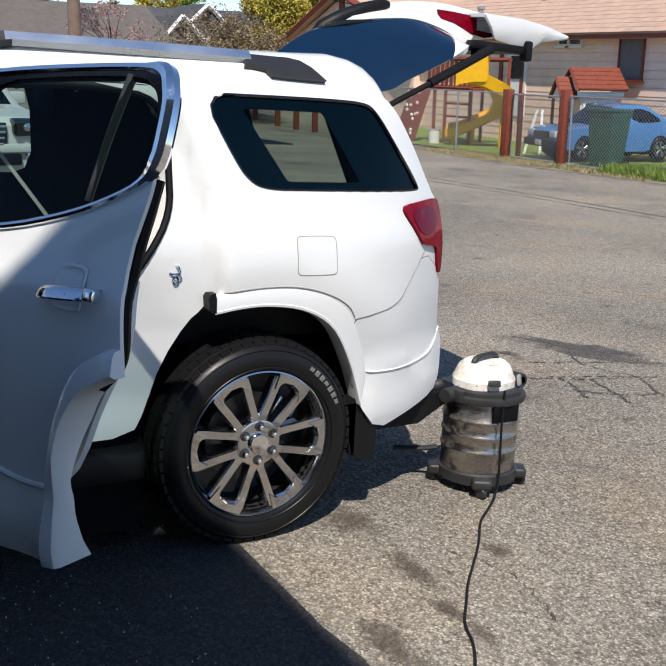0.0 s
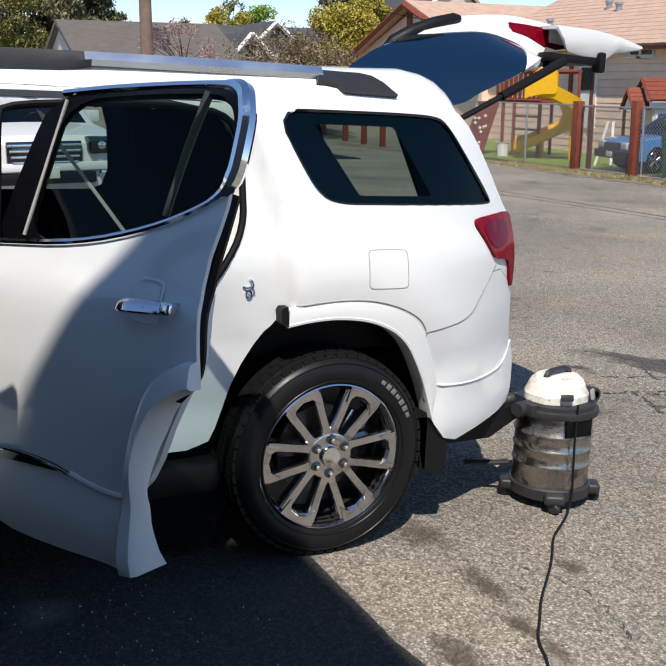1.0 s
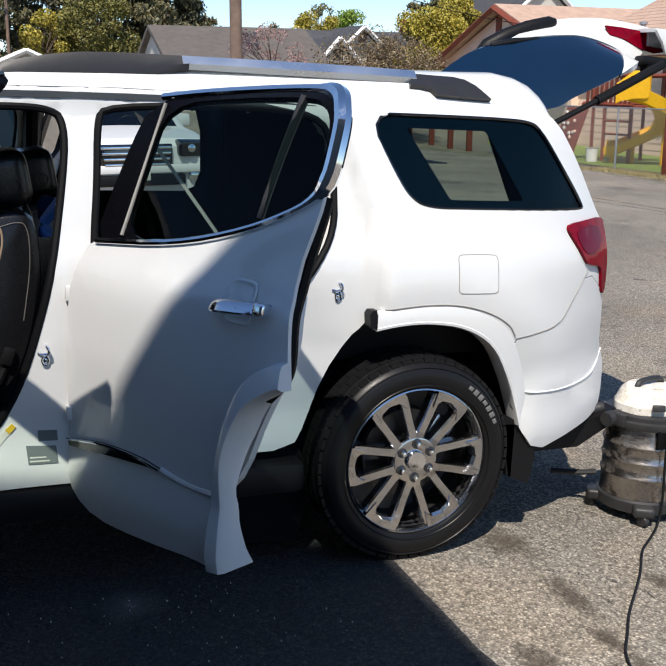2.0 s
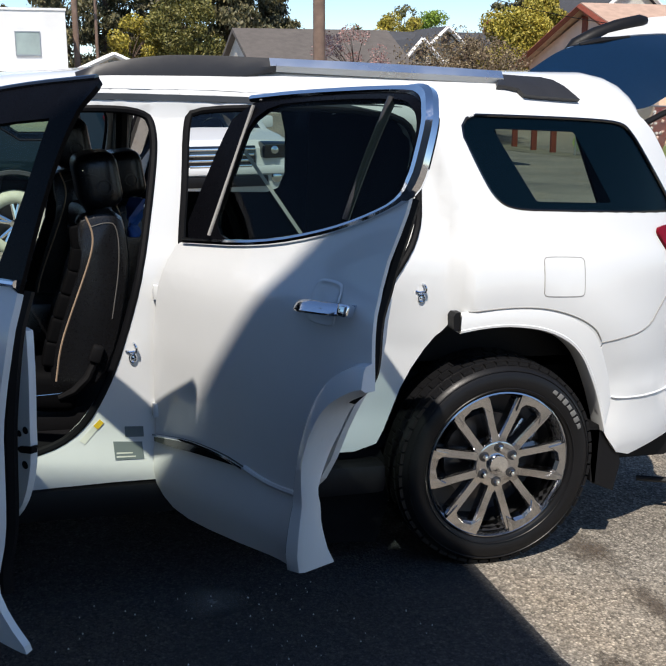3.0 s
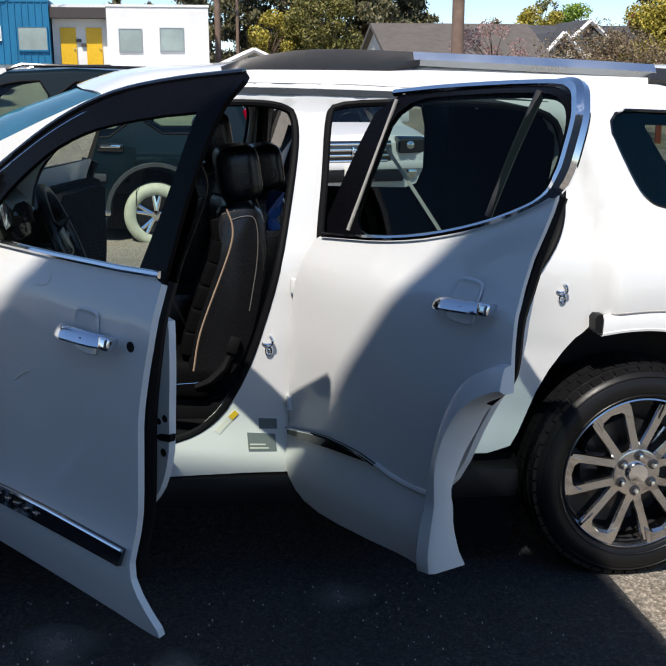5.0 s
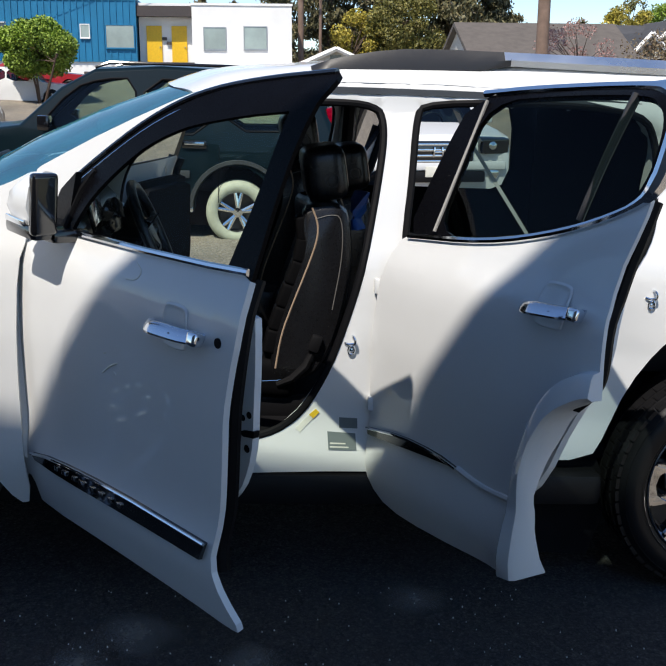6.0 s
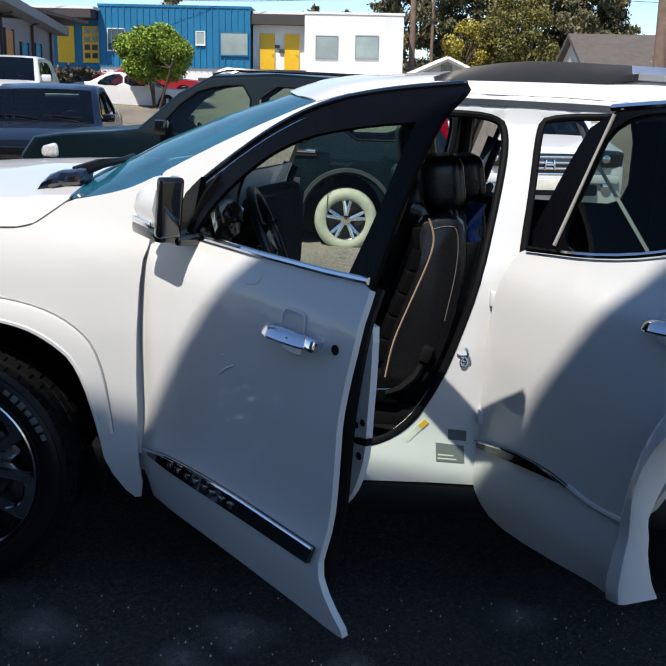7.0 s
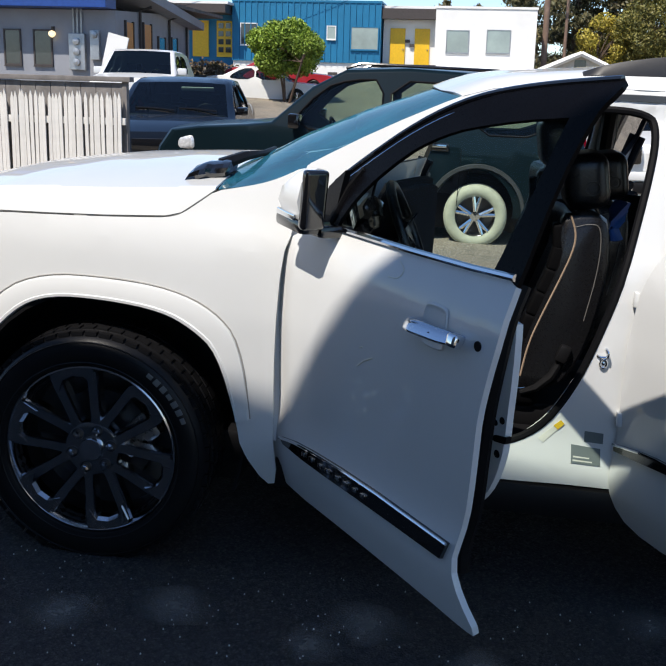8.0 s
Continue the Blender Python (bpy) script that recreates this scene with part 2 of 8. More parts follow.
CAR_POSE = pose(0, 0, 0, 0, LEAN, 0)
car = thing("white_suv", CAR_POSE, "white three-row suv with its doors and tailgate open on asphalt", "car")

REAR_OPEN = [(-1.047, 1.565), (-1.075, 1.52), (-1.087, 1.331), (-1.105, 1.18), (-1.12, .9), (-1.11, .62), (-1.05, .50), (-.74, .49),
             (-.66, .56), (-.57, .75), (-.49, .94), (-.40, 1.06), (-.315, 1.185), (-.308, 1.334), (-.30, 1.47), (-.36, 1.56), (-.6, 1.578)]
FRONT_OPEN = [(-1.20, 1.55), (-1.175, 1.50), (-1.18, 1.39), (-1.233, 1.076), (-1.286, .879), (-1.34, .714), (-1.424, .569), (-1.554, .506),
              (-1.80, .49), (-2.02, .52), (-2.13, .64), (-2.17, .9), (-2.15, 1.15), (-2.05, 1.30), (-1.87, 1.45), (-1.65, 1.535), (-1.35, 1.557)]


PILLAR_X = (-2.26, -2.20, -1.99, -1.75, -1.66, -1.4, -1.0, -.6)
PILLAR_Z = (1.28, 1.338, 1.456, 1.572, 1.60, 1.618, 1.625, 1.618)


def jamb(x, z):
    """The pillars and sill stand a little inside the doors; the roof edge and the front pillar are flush."""
    t = min(1, max(0, (lerp_at(x, PILLAR_X, PILLAR_Z) - .02 - z) / .06))
    a = min(1, max(0, (z - 1.10) / .15)) * min(1, max(0, (-1.45 - x) / .2))
    u = min(1, max(0, (-.22 - x) / .05)) if x < -.15 else 0
    deep = .09 * min(1, max(0, (x + .75) / .15)) * min(1, max(0, (1.5 - z) / .2))
    return smooth_skin(x, z) + .035 * t * u * (1 - a) + deep


def quarter_surf(x, z):
    edge = lerp_at(z, (.90, 1.18, 1.342, 1.49, 1.60), (-.15, -.185, -.215, -.265, -.31))
    u = min(1, max(0, (edge - x) / .07 + .3)) * min(1, max(0, (1.57 - z) / .1))
    u = u * u * (3 - 2 * u)
    # shoulder that swells over the wheel
    r = math.hypot(x - .02, z - .40)
    swell = -.016 * math.exp(-((r - .60) / .12) ** 2) * min(1, max(0, (z - .50) / .25))
    v = min(1, max(0, (edge - x) / .30)) * min(1, max(0, (1.1 - z) / .3))
    return smooth_skin(x, z) + .04 * u + .035 * v * v * (3 - 2 * v) + swell * (1 - u)


QWIN = [(-.185, 1.572), (.05, 1.572), (.30, 1.570), (.465, 1.563), (.51, 1.535), (.60, 1.41), (.712, 1.262), (.70, 1.250), (.45, 1.255),
        (.187, 1.260), (.03, 1.262), (-.04, 1.29), (-.09, 1.37)]
quarter_rim = [(-.60, 1.60), (-.30, 1.625), (.0, 1.628), (.35, 1.62), (.52, 1.60), (.60, 1.57), (.70, 1.42), (.79, 1.26), (.845, 1.195), (.86, 1.05),
               (.85, .93), (.72, 1.03), (.63, .915), (.57, .838), (.40, .81), (.362, .80)] + \
              [(.33, .73), (.273, .79), (.154, .857), (.011, .88), (-.10, .874), (-.185, .862), (-.19, .91), (-.215, .868), (-.262, .829), (-.342, .690),
               (-.391, .526), (-.441, .43), (-.70, .43)] + [(-.66, .56), (-.57, .75), (-.49, .94), (-.40, 1.06), (-.315, 1.185), (-.308, 1.334), (-.30, 1.47), (-.36, 1.56)]
BUMPER_R = [(.362, .80), (.40, .808), (.57, .836), (.63, .912), (.72, 1.025), (.85, .925), (.862, .82), (.885, .70), (.93, .66), (.945, .55), (.92, .46), (.88, .43),
            (.67, .392), (.51, .352), (.414, .469), (.385, .57), (.349, .66)]


def bumper_surf(x, z):
    out = -.018 * min(1, max(0, (.66 - z) / .05)) * min(1, max(0, (x - .42) / .05))
    return quarter_surf(x, z) - .002 + out


FENDER = [(-2.262, .494), (-2.240, .302), (-2.28, .295), (-2.359, .412), (-2.381, .51), (-2.448, .734), (-2.533, .808), (-2.632, .853),
          (-2.817, .872), (-3.01, .865), (-3.14, .81), (-3.26, .70), (-3.33, .55), (-3.36, .40), (-3.62, .40), (-3.68, .62), (-3.66, .92), (-3.60, 1.035),
          (-3.40, 1.088), (-3.2, 1.109), (-3.02, 1.118), (-2.838, 1.128), (-2.70, 1.138), (-2.631, 1.143), (-2.583, 1.157), (-2.531, 1.196), (-2.481, 1.235),
          (-2.415, 1.249), (-2.345, 1.266), (-2.285, 1.288), (-2.215, 1.326), (-2.208, 1.31), (-2.213, 1.24), (-2.234, 1.176), (-2.23, 1.133), (-2.256, 1.06), (-2.267, .794)]
SIDE_RIM = [(-2.29, .35), (-1.6, .40), (-.50, .40), (-.47, .54), (-.40, .74), (-.33, .94), (-.27, 1.1), (-.22, 1.60), (-.6, 1.618), (-1.0, 1.625), (-1.4, 1.618), (-1.66, 1.60),
            (-1.75, 1.572), (-1.99, 1.456), (-2.19, 1.343), (-2.212, 1.325), (-2.215, 1.25), (-2.27, 1.15), (-2.29, .8)]
SHUT_X = (-3.62, -3.40, -3.203, -3.02, -2.838, -2.70, -2.631, -2.583, -2.531, -2.481)
SHUT_Z = (1.035, 1.091, 1.113, 1.122, 1.132, 1.142, 1.147, 1.161, 1.20, 1.238)


def mirrored(ob, name):
    """The same panel for the far side."""
    me = ob.data.copy()
    me.transform(Matrix.Translation((0, 2 * HALF, 0)) @ Matrix.Diagonal((1, -1, 1, 1)))
    me.flip_normals()
    o = new(name, me)
    o.parent = ob.parent
    return o


def body_side():
    q = part("quarter_panel", sheet([chaikin(quarter_rim, 1), chaikin(QWIN, 2)], quarter_surf, .032), WHITE, car)
    solid(q, .012, -1)
    b = part("bumper_corner", sheet([chaikin(BUMPER_R, 1)], bumper_surf, .045), WHITE, car)
    solid(b, .02, -1)
    s = part("body_side_frame", sheet([chaikin(SIDE_RIM, 1), chaikin(FRONT_OPEN, 2), chaikin(REAR_OPEN, 2)], jamb, .05), WHITE, car, "white painted door openings and pillars")
    solid(s, .05, -1)
    f = part("front_wing", sheet([chaikin(FENDER, 1)], lambda x, z: smooth_skin(x, z) - .004, .05), WHITE, car)
    solid(f, .012, -1)
    for o in (q, b, s, f):
        mirrored(o, o.name.split(".")[0])
    # seals round the two door openings
    for loop in (FRONT_OPEN, REAR_OPEN):
        bm = bmesh.new()
        pts = [(x, quarter_surf(x, z) + .002 if x > -.66 and z < 1.56 else jamb(x, z) + .005, z) for x, z in chaikin(loop, 2)]
        tube(bm, pts, .0125, 8, closed=True)
        seal = part("door_seal", bm, SEAL, car, "black rubber door seal")
        mirrored(seal, "door_seal")
    # black rocker below the sill
    bm = bmesh.new()
    box(bm, (-1.33, .10, .34), (1.86, .12, .11), bevel=.03)
    rk = part("rocker_trim", bm, BLACKPL, car, "black plastic rocker trim")
    mirrored(rk, "rocker_trim")
    # side window of the third row
    for side in (0, 1):
        bm = sheet([chaikin(QWIN, 2)], lambda x, z: smooth_skin(x, z) + .008, .08)
        g = part("quarter_glass", bm, PRIVACY, car, "dark tinted quarter window")
        bm = bmesh.new()
        tube(bm, [(x, smooth_skin(x, z) + .004, z) for x, z in chaikin(QWIN, 2)], .0055, 6, closed=True)
        fr = part("window_surround", bm, GLOSSBLK, car)
        if side:
            for o in (g, fr):
                o.data.transform(Matrix.Translation((0, 2 * HALF, 0)) @ Matrix.Diagonal((1, -1, 1, 1)))
                o.data.flip_normals()


def arch_trim(pts, name):
    """Body-coloured flare that follows the wheel opening."""
    bm = bmesh.new()
    rows = []
    for (ix, iz), (ox, oz) in pts:
        yi, yo = smooth_skin(ix, iz), smooth_skin(ox, oz)
        def at(k, dy):
            return (ix + (ox - ix) * k, yi + (yo - yi) * k + dy, iz + (oz - iz) * k)
        rows.append([at(0, .06), at(0, -.012), at(.05, -.019), at(.16, -.020), at(.20, -.0165), at(.86, -.0155), at(.96, -.012), at(1, -.003), at(1, .01)])
    loft(bm, rows)
    bmesh.ops.recalc_face_normals(bm, faces=bm.faces[:])
    o = part(name, bm, WHITE, car, "white wheel arch flare", sharp=32)
    mirrored(o, name)


body_side()
rear_in = chaikin([(-.185, .858), (-.10, .872), (.011, .876), (.154, .853), (.273, .784), (.349, .650), (.385, .57), (.414, .469)], 2, False)
rear_out = chaikin([(-.185, .925), (-.10, .932), (.0, .940), (.124, .936), (.245, .905), (.33, .860), (.40, .72), (.44, .60)], 2, False)
arch_trim(list(zip(rear_in, rear_out)), "rear_arch_flare")
fr_in = chaikin([(-2.381, .51), (-2.448, .734), (-2.533, .806), (-2.632, .851), (-2.817, .868), (-3.01, .861), (-3.14, .80), (-3.30, .62)], 2, False)
fr_out = chaikin([(-2.335, .52), (-2.375, .775), (-2.46, .87), (-2.60, .925), (-2.80, .94), (-3.03, .93), (-3.20, .855), (-3.38, .62)], 2, False)
arch_trim(list(zip(fr_in, fr_out)), "front_arch_flare")
gap_line = bmesh.new()
tube(gap_line, [(x, smooth_skin(x, z) - .0062, z + .003) for x, z in fr_out], .0024, 6)
part("flare_gap", gap_line, GREYPIPE, car, "thin gap above the front flare")


def roof_and_front():
    """Roof skin, bonnet, windscreen, front and rear ends."""
    def side_z(x):
        return lerp_at(x, (-1.758, -1.66, -1.4, -1.0, -.6, -.3, 0, .35, .52, .62), (1.566, 1.596, 1.614, 1.621, 1.614, 1.621, 1.624, 1.616, 1.598, 1.578))

    def crown_z(x):
        return lerp_at(x, (-1.758, -1.72, -1.66, -1.58, -1.3, -1.0, -.4, .2, .40, .48, .54, .58, .605, .62), (1.576, 1.598, 1.626, 1.646, 1.680, 1.697, 1.712, 1.728, 1.735, 1.722, 1.70, 1.668, 1.635, 1.59))
    bm = bmesh.new()
    rows = []
    xs = list(np.linspace(-1.758, -1.5, 9)) + list(np.linspace(-1.45, .3, 24)) + list(np.linspace(.34, .62, 15))
    ss = list(np.linspace(0, 1, 13))
    for x in xs:
        ze, zc = side_z(x), crown_z(x)
        ye = smooth_skin(min(x, .55), ze) - .002
        drop = .002 + .018 * min(1, max(0, (x + .25) / .1))
        half = [(0, smooth_skin(min(x, .55), ze - drop) + .004, ze - drop)]
        for s in ss:
            half.append((s, ye + .30 * s, ze + (zc - ze) * (1 - (1 - s) ** 4.5)))
        for m in (.25, .5, .75, 1.0):
            half.append((1 + m, ye + .30 + (HALF - ye - .30) * m, zc + .012 * (1 - (1 - m) ** 2)))
        row = []
        for s, y, z in half:
            c = min(1, (y - ye) / (HALF - ye))
            back = max(0, (x - .2) / .42) ** 2 * (-.05 * (1 - min(1, s)) ** 2 + .10 * c)
            fore = -.12 * (1 - (1 - c) ** 2) * max(0, (-1.4 - x) / .358)
            row.append((x + back + fore, y, z))
        rows.append(row + [(px, 2 * HALF - py, pz) for px, py, pz in row[-2::-1]])
    loft(bm, rows)
    bmesh.ops.recalc_face_normals(bm, faces=bm.faces[:])
    if sum(fc.normal.z for fc in bm.faces) < 0:
        bmesh.ops.reverse_faces(bm, faces=bm.faces[:])
    solid(part("roof", bm, WHITE, car), .008, -1)
    bm = bmesh.new()
    rows = []
    for x in np.linspace(-1.50, -.85, 12):
        rows.append([(x - .05 * (1 - w * w), HALF + .50 * w, crown_z(x) + .001 - .010 * w * w) for w in np.linspace(-1, 1, 11)])
    loft(bm, rows)
    bmesh.ops.recalc_face_normals(bm, faces=bm.faces[:])
    solid(part("sunroof", bm, GLOSSBLK, car, "black glass sunroof panel"), .004, 1)
    # bonnet: from the shut line up over a crease to its crown
    bm = bmesh.new()
    rows = []
    for x in np.linspace(-2.484, -3.62, 46):
        zs = lerp_at(x, SHUT_X, SHUT_Z) + .002
        zk = max(zs + .006, lerp_at(x, (-3.62, -3.21, -3.03, -2.84, -2.658, -2.48), (1.105, 1.186, 1.202, 1.216, 1.230, 1.246)))
        zm = max(zk + .004, lerp_at(x, (-3.62, -3.38, -3.075, -2.8, -2.536, -2.4), (1.13, 1.196, 1.242, 1.264, 1.276, 1.278)))
        row = [(x, smooth_skin(x, zs) + .012, zs - .004)]
        for t in np.linspace(0, 1, 7):
            z = zs + (zk - zs) * t
            row.append((x, smooth_skin(x, z) - .005 + .012 * t ** 3, z))
        yk = row[-1][1]
        for t in (.03, .08, .16, .28, .42, .6, .8, 1.0):
            row.append((x - .05 * t * (x > -2.6) * (x + 2.6) / .12, yk + (HALF - yk) * t, zk + (zm - zk) * (1 - (1 - t) ** 2)))
        rows.append(row + [(px, 2 * HALF - py, pz) for px, py, pz in row[-2::-1]])
    loft(bm, rows)
    bmesh.ops.recalc_face_normals(bm, faces=bm.faces[:])
    if sum(fc.normal.z for fc in bm.faces) < 0:
        bmesh.ops.reverse_faces(bm, faces=bm.faces[:])
    solid(part("bonnet", bm, WHITE, car, sharp=50), .006, -1)
    bm = bmesh.new()
    tube(bm, [(x, smooth_skin(x, z) - .0005, z - .001) for x, z in chaikin(list(zip(SHUT_X, SHUT_Z))[1:], 1, False)], .0016, 6)
    mirrored(part("bonnet_gap", bm, GREYPIPE, car, "thin gap along the bonnet edge"), "bonnet_gap")
    # windscreen
    near = [(-2.475, 1.238), (-2.345, 1.264), (-2.235, 1.308), (-1.99, 1.448), (-1.752, 1.563)]
    mid = [(-2.565, 1.255), (-2.403, 1.338), (-2.315, 1.390), (-2.101, 1.489), (-1.874, 1.577)]
    bm = bmesh.new()
    rows = []
    for t in np.linspace(0, 4, 17):
        ex, ez = (lerp_at(t, range(5), [p[k] for p in near]) for k in (0, 1))
        mx, mz = (lerp_at(t, range(5), [p[k] for p in mid]) for k in (0, 1))
        row = []
        ye = smooth_skin(ex, ez) + .004
        for v in np.linspace(0, 1, 21):
            w = abs(2 * v - 1)
            q = (1 - w ** 2.5)
            row.append((ex + (mx - ex) * q, ye + (2 * HALF - 2 * ye) * v, ez + (mz - ez) * q))
        rows.append(row)
    loft(bm, rows)
    bmesh.ops.recalc_face_normals(bm, faces=bm.faces[:])
    part("windscreen", bm, WINDSH, car, "blue-green tinted windscreen")
    # cowl
    bm = bmesh.new()
    box(bm, (-2.50, HALF, 1.195), (.22, 1.5, .03), rot(0, -12, 0), bevel=.01)
    part("cowl_panel", bm, BLACKPL, car, "black plastic cowl panel")
    # front end
    bm = bmesh.new()
    rows = []
    for z in np.linspace(.28, 1.05, 10):
        row = []
        for v in np.linspace(0, 1, 15):
            w = 2 * v - 1
            row.append((-3.86 + .24 * abs(w) ** 2.4 + .10 * ((z - .6) / .5) ** 2, .22 + (2 * HALF - .44) * v, z))
        rows.append(row)
    loft(bm, rows)
    bmesh.ops.recalc_face_normals(bm, faces=bm.faces[:])
    solid(part("front_bumper", bm, WHITE, car), .03, -1)
    # rear end below the tailgate opening
    bm = bmesh.new()
    rows = []
    for z in np.linspace(.40, .78, 6):
        row = []
        for v in np.linspace(0, 1, 15):
            w = 2 * v - 1
            row.append((1.02 - .16 * abs(w) ** 2.6 - .10 * max(0, .5 - z), .30 + (2 * HALF - .60) * v, z))
        rows.append(row)
    loft(bm, rows)
    bmesh.ops.recalc_face_normals(bm, faces=bm.faces[:])
    solid(part("rear_bumper", bm, WHITE, car), .05, -1)
    bm = bmesh.new()
    prism(bm, [(.45, .30), (.52, .345), (.70, .385), (.90, .425), (.97, .45), (.95, .38), (.80, .30)], .16, 2 * HALF - .16)
    part("bumper_valance", bm, BLACKPL, car, "black plastic rear valance")
    # added dark boxes close a gap where sun leaks past the jamb
    for yy in (.24, 2 * HALF - .24):
        bm = bmesh.new()
        box(bm, (-.52, yy, .44), (.34, .14, .20), bevel=.02)
        part("inner_sill", bm, CARPET, car)
    # added low plates keep a sun spot off the ground by the tyre
    for yy in (.14, 2 * HALF - .14):
        bm = bmesh.new()
        prism(bm, [(-.66, .09), (-.40, .07), (-.34, .30), (-.40, .42), (-.66, .42)], yy - .015, yy + .015)
        part("splash_guard", bm, CARPET, car, "unseen black plate added to block sun under the car")
    # underbody and wheel housings
    bm = bmesh.new()
    box(bm, (-1.45, HALF, .36), (4.2, 1.55, .12), bevel=.02)
    part("underbody", bm, BLACKPL, car)
    for cx, lip in ((0, .13), (-2.857, .05)):
        for side in (0, 1):
            bm = bmesh.new()
            rows = []
            for a in np.linspace(-20, 200, 24):
                r = .475
                c, s = math.cos(radians(a)), math.sin(radians(a))
                rows.append([(cx + .02 + r * c, y, .41 + r * s) for y in ((lip, .25, .50) if not side else (2 * HALF - lip, 2 * HALF - .25, 2 * HALF - .50))])
            loft(bm, rows)
            o = part("wheel_housing", bm, BLACKPL, car, "black wheel arch liner")
            solid(o, .01, 0)
            bm = bmesh.new()
            box(bm, (cx, .46 if not side else 2 * HALF - .46, .50), (.95, .02, .75), bevel=.005)
            part("inner_wall", bm, BLACKPL, car)


roof_and_front()


def wheel(x, y, steer=0.0, spin=0.0, far=False, z=.375, k=1.0):
    """Alloy wheel with six twin spokes; the outer face looks to -y."""
    bm = bmesh.new()
    lathe(bm, [(.243, .070), (.246, .045), (.251, .030), (.256, .016), (.262, .012), (.269, .0), (.269, -.006), (.264, -.008), (.258, .002), (.253, .014), (.248, .030), (.241, .070)], 64, axis='Y')
    rim = part("wheel", bm, RIMCHROME, car, "bright machined twin-spoke alloy wheel", sharp=30)
    rim.matrix_basis = pose(x, y, z, 0, 0, steer + (180 if far else 0)) @ pose(0, 0, 0, 0, spin, 0) @ Matrix.Scale(k, 4)
    # six loops: twin legs, chamfered on both flanks, tied by a squared bridge at the rim
    for k in range(6):
        bm = bmesh.new()
        ca, sa = math.cos(radians(60 * k)), math.sin(radians(60 * k))
        for s in (-1, 1):
            rows = []
            for t, off, w, y0 in ((0, .031, .022, .010), (.12, .035, .0175, .012), (.35, .042, .0170, .009), (.72, .0550, .0185, .003), (.90, .0580, .0205, .0)):
                r = .074 + .186 * t
                px, pz = r * ca - s * off * sa, r * sa + s * off * ca
                tx, tz = -sa, ca
                rows.append([(px + tx * w * q, y0 + d, pz + tz * w * q) for q, d in ((-1, .010), (-.76, .001), (.76, 0.0), (1, .008), (1.12, .042), (-1.12, .042))])
            loft(bm, rows, closed=True, caps=True)
        rows = []
        for t in (-1, -.8, -.55, 0, .55, .8, 1):
            a = radians(60 * k + 15.5 * t)
            ri = .233 - .034 * max(0, (abs(t) - .45) / .55)
            rows.append([(r * math.cos(a), yy, r * math.sin(a)) for r, yy in ((.266, -.006), (ri + .007, -.002), (ri - .002, .010), (ri - .002, .042), (.266, .042))])
        loft(bm, rows, closed=True, caps=True)
        bmesh.ops.recalc_face_normals(bm, faces=bm.faces[:])
        part("spoke_loop", bm, RIMCHROME, rim, smooth=False)
    bm = bmesh.new()
    lathe(bm, [(.0, .012), (.036, .010), (.040, .009), (.078, .009), (.084, .011), (.089, .020), (.090, .06)], 36, axis='Y')
    part("hub", bm, RIMCHROME, rim)
    bm = bmesh.new()
    lathe(bm, [(.0, -.006), (.034, -.005), (.038, .003), (.038, .014)], 28, axis='Y')
    part("centre_cap", bm, CHROME, rim, "chrome centre cap")
    for k in range(6):
        a = radians(60 * k + 30)
        bm = bmesh.new()
        lathe(bm, [(.0, -.014), (.008, -.012), (.0125, -.004), (.0125, .010)], 6, c=(.063 * math.cos(a), 0, .063 * math.sin(a)), axis='Y')
        part("lug_nut", bm, CHROME, rim, "chrome lug nut", sharp=25)
        bm = bmesh.new()
        lathe(bm, [(.0, .0055), (.018, .0055), (.019, .010)], 14, c=(.063 * math.cos(a), 0, .063 * math.sin(a)), axis='Y')
        part("nut_pocket", bm, ALUDARK, rim)
    bm = bmesh.new()
    lathe(bm, [(.0, .10), (.165, .10), (.165, .13), (.0, .13)], 36, axis='Y')
    part("brake_disc", bm, ALUDARK, rim, "grey cast brake disc")
    bm = bmesh.new()
    box(bm, (.11, .085, .07), (.09, .05, .14), rot(0, 30, 0), bevel=.012)
    part("brake_caliper", bm, STEEL, rim)
    bm = bmesh.new()
    lathe(bm, [(.260, .012), (.252, .016), (.246, .04), (.242, .08), (.240, .16), (.20, .165), (.0, .165)], 48, axis='Y')
    part("barrel", bm, ALUDARK, rim, "dark inside of the wheel")
    # tyre with tread blocks
    bm = bmesh.new()
    prof = [(.262, .012), (.275, -.010), (.300, -.020), (.330, -.019), (.352, -.006), (.366, .014), (.374, .04), (.377, .115), (.374, .19), (.366, .216), (.345, .235), (.30, .24), (.262, .21)]
    lathe(bm, prof, 72, axis='Y')
    part("tyre", bm, RUBBER, rim, "black rubber tyre with worn tread", sharp=35)
    bm = bmesh.new()
    for row, (y0, y1, r) in enumerate(((.004, .028, .3735), (.040, .078, .3795), (.088, .128, .3805), (.138, .176, .3795), (.190, .214, .3735))):
        n = 54
        for j in range(n):
            a = 2 * math.pi * (j + .5 * (row % 2)) / n
            d = 2 * math.pi / n * .41
            q = []
            for rr in (r - .012, r):
                for aa in (a - d, a + d):
                    for yy in (y0, y1):
                        q.append(bm.verts.new((rr * math.cos(aa), yy, rr * math.sin(aa))))
            for f in ((4, 5, 7, 6), (0, 4, 6, 2), (1, 3, 7, 5), (0, 1, 5, 4), (2, 6, 7, 3)):
                bm.faces.new([q[i] for i in f])
    bmesh.ops.recalc_face_normals(bm, faces=bm.faces[:])
    part("tread", bm, RUBBER, rim, smooth=False)
    bm = bmesh.new()
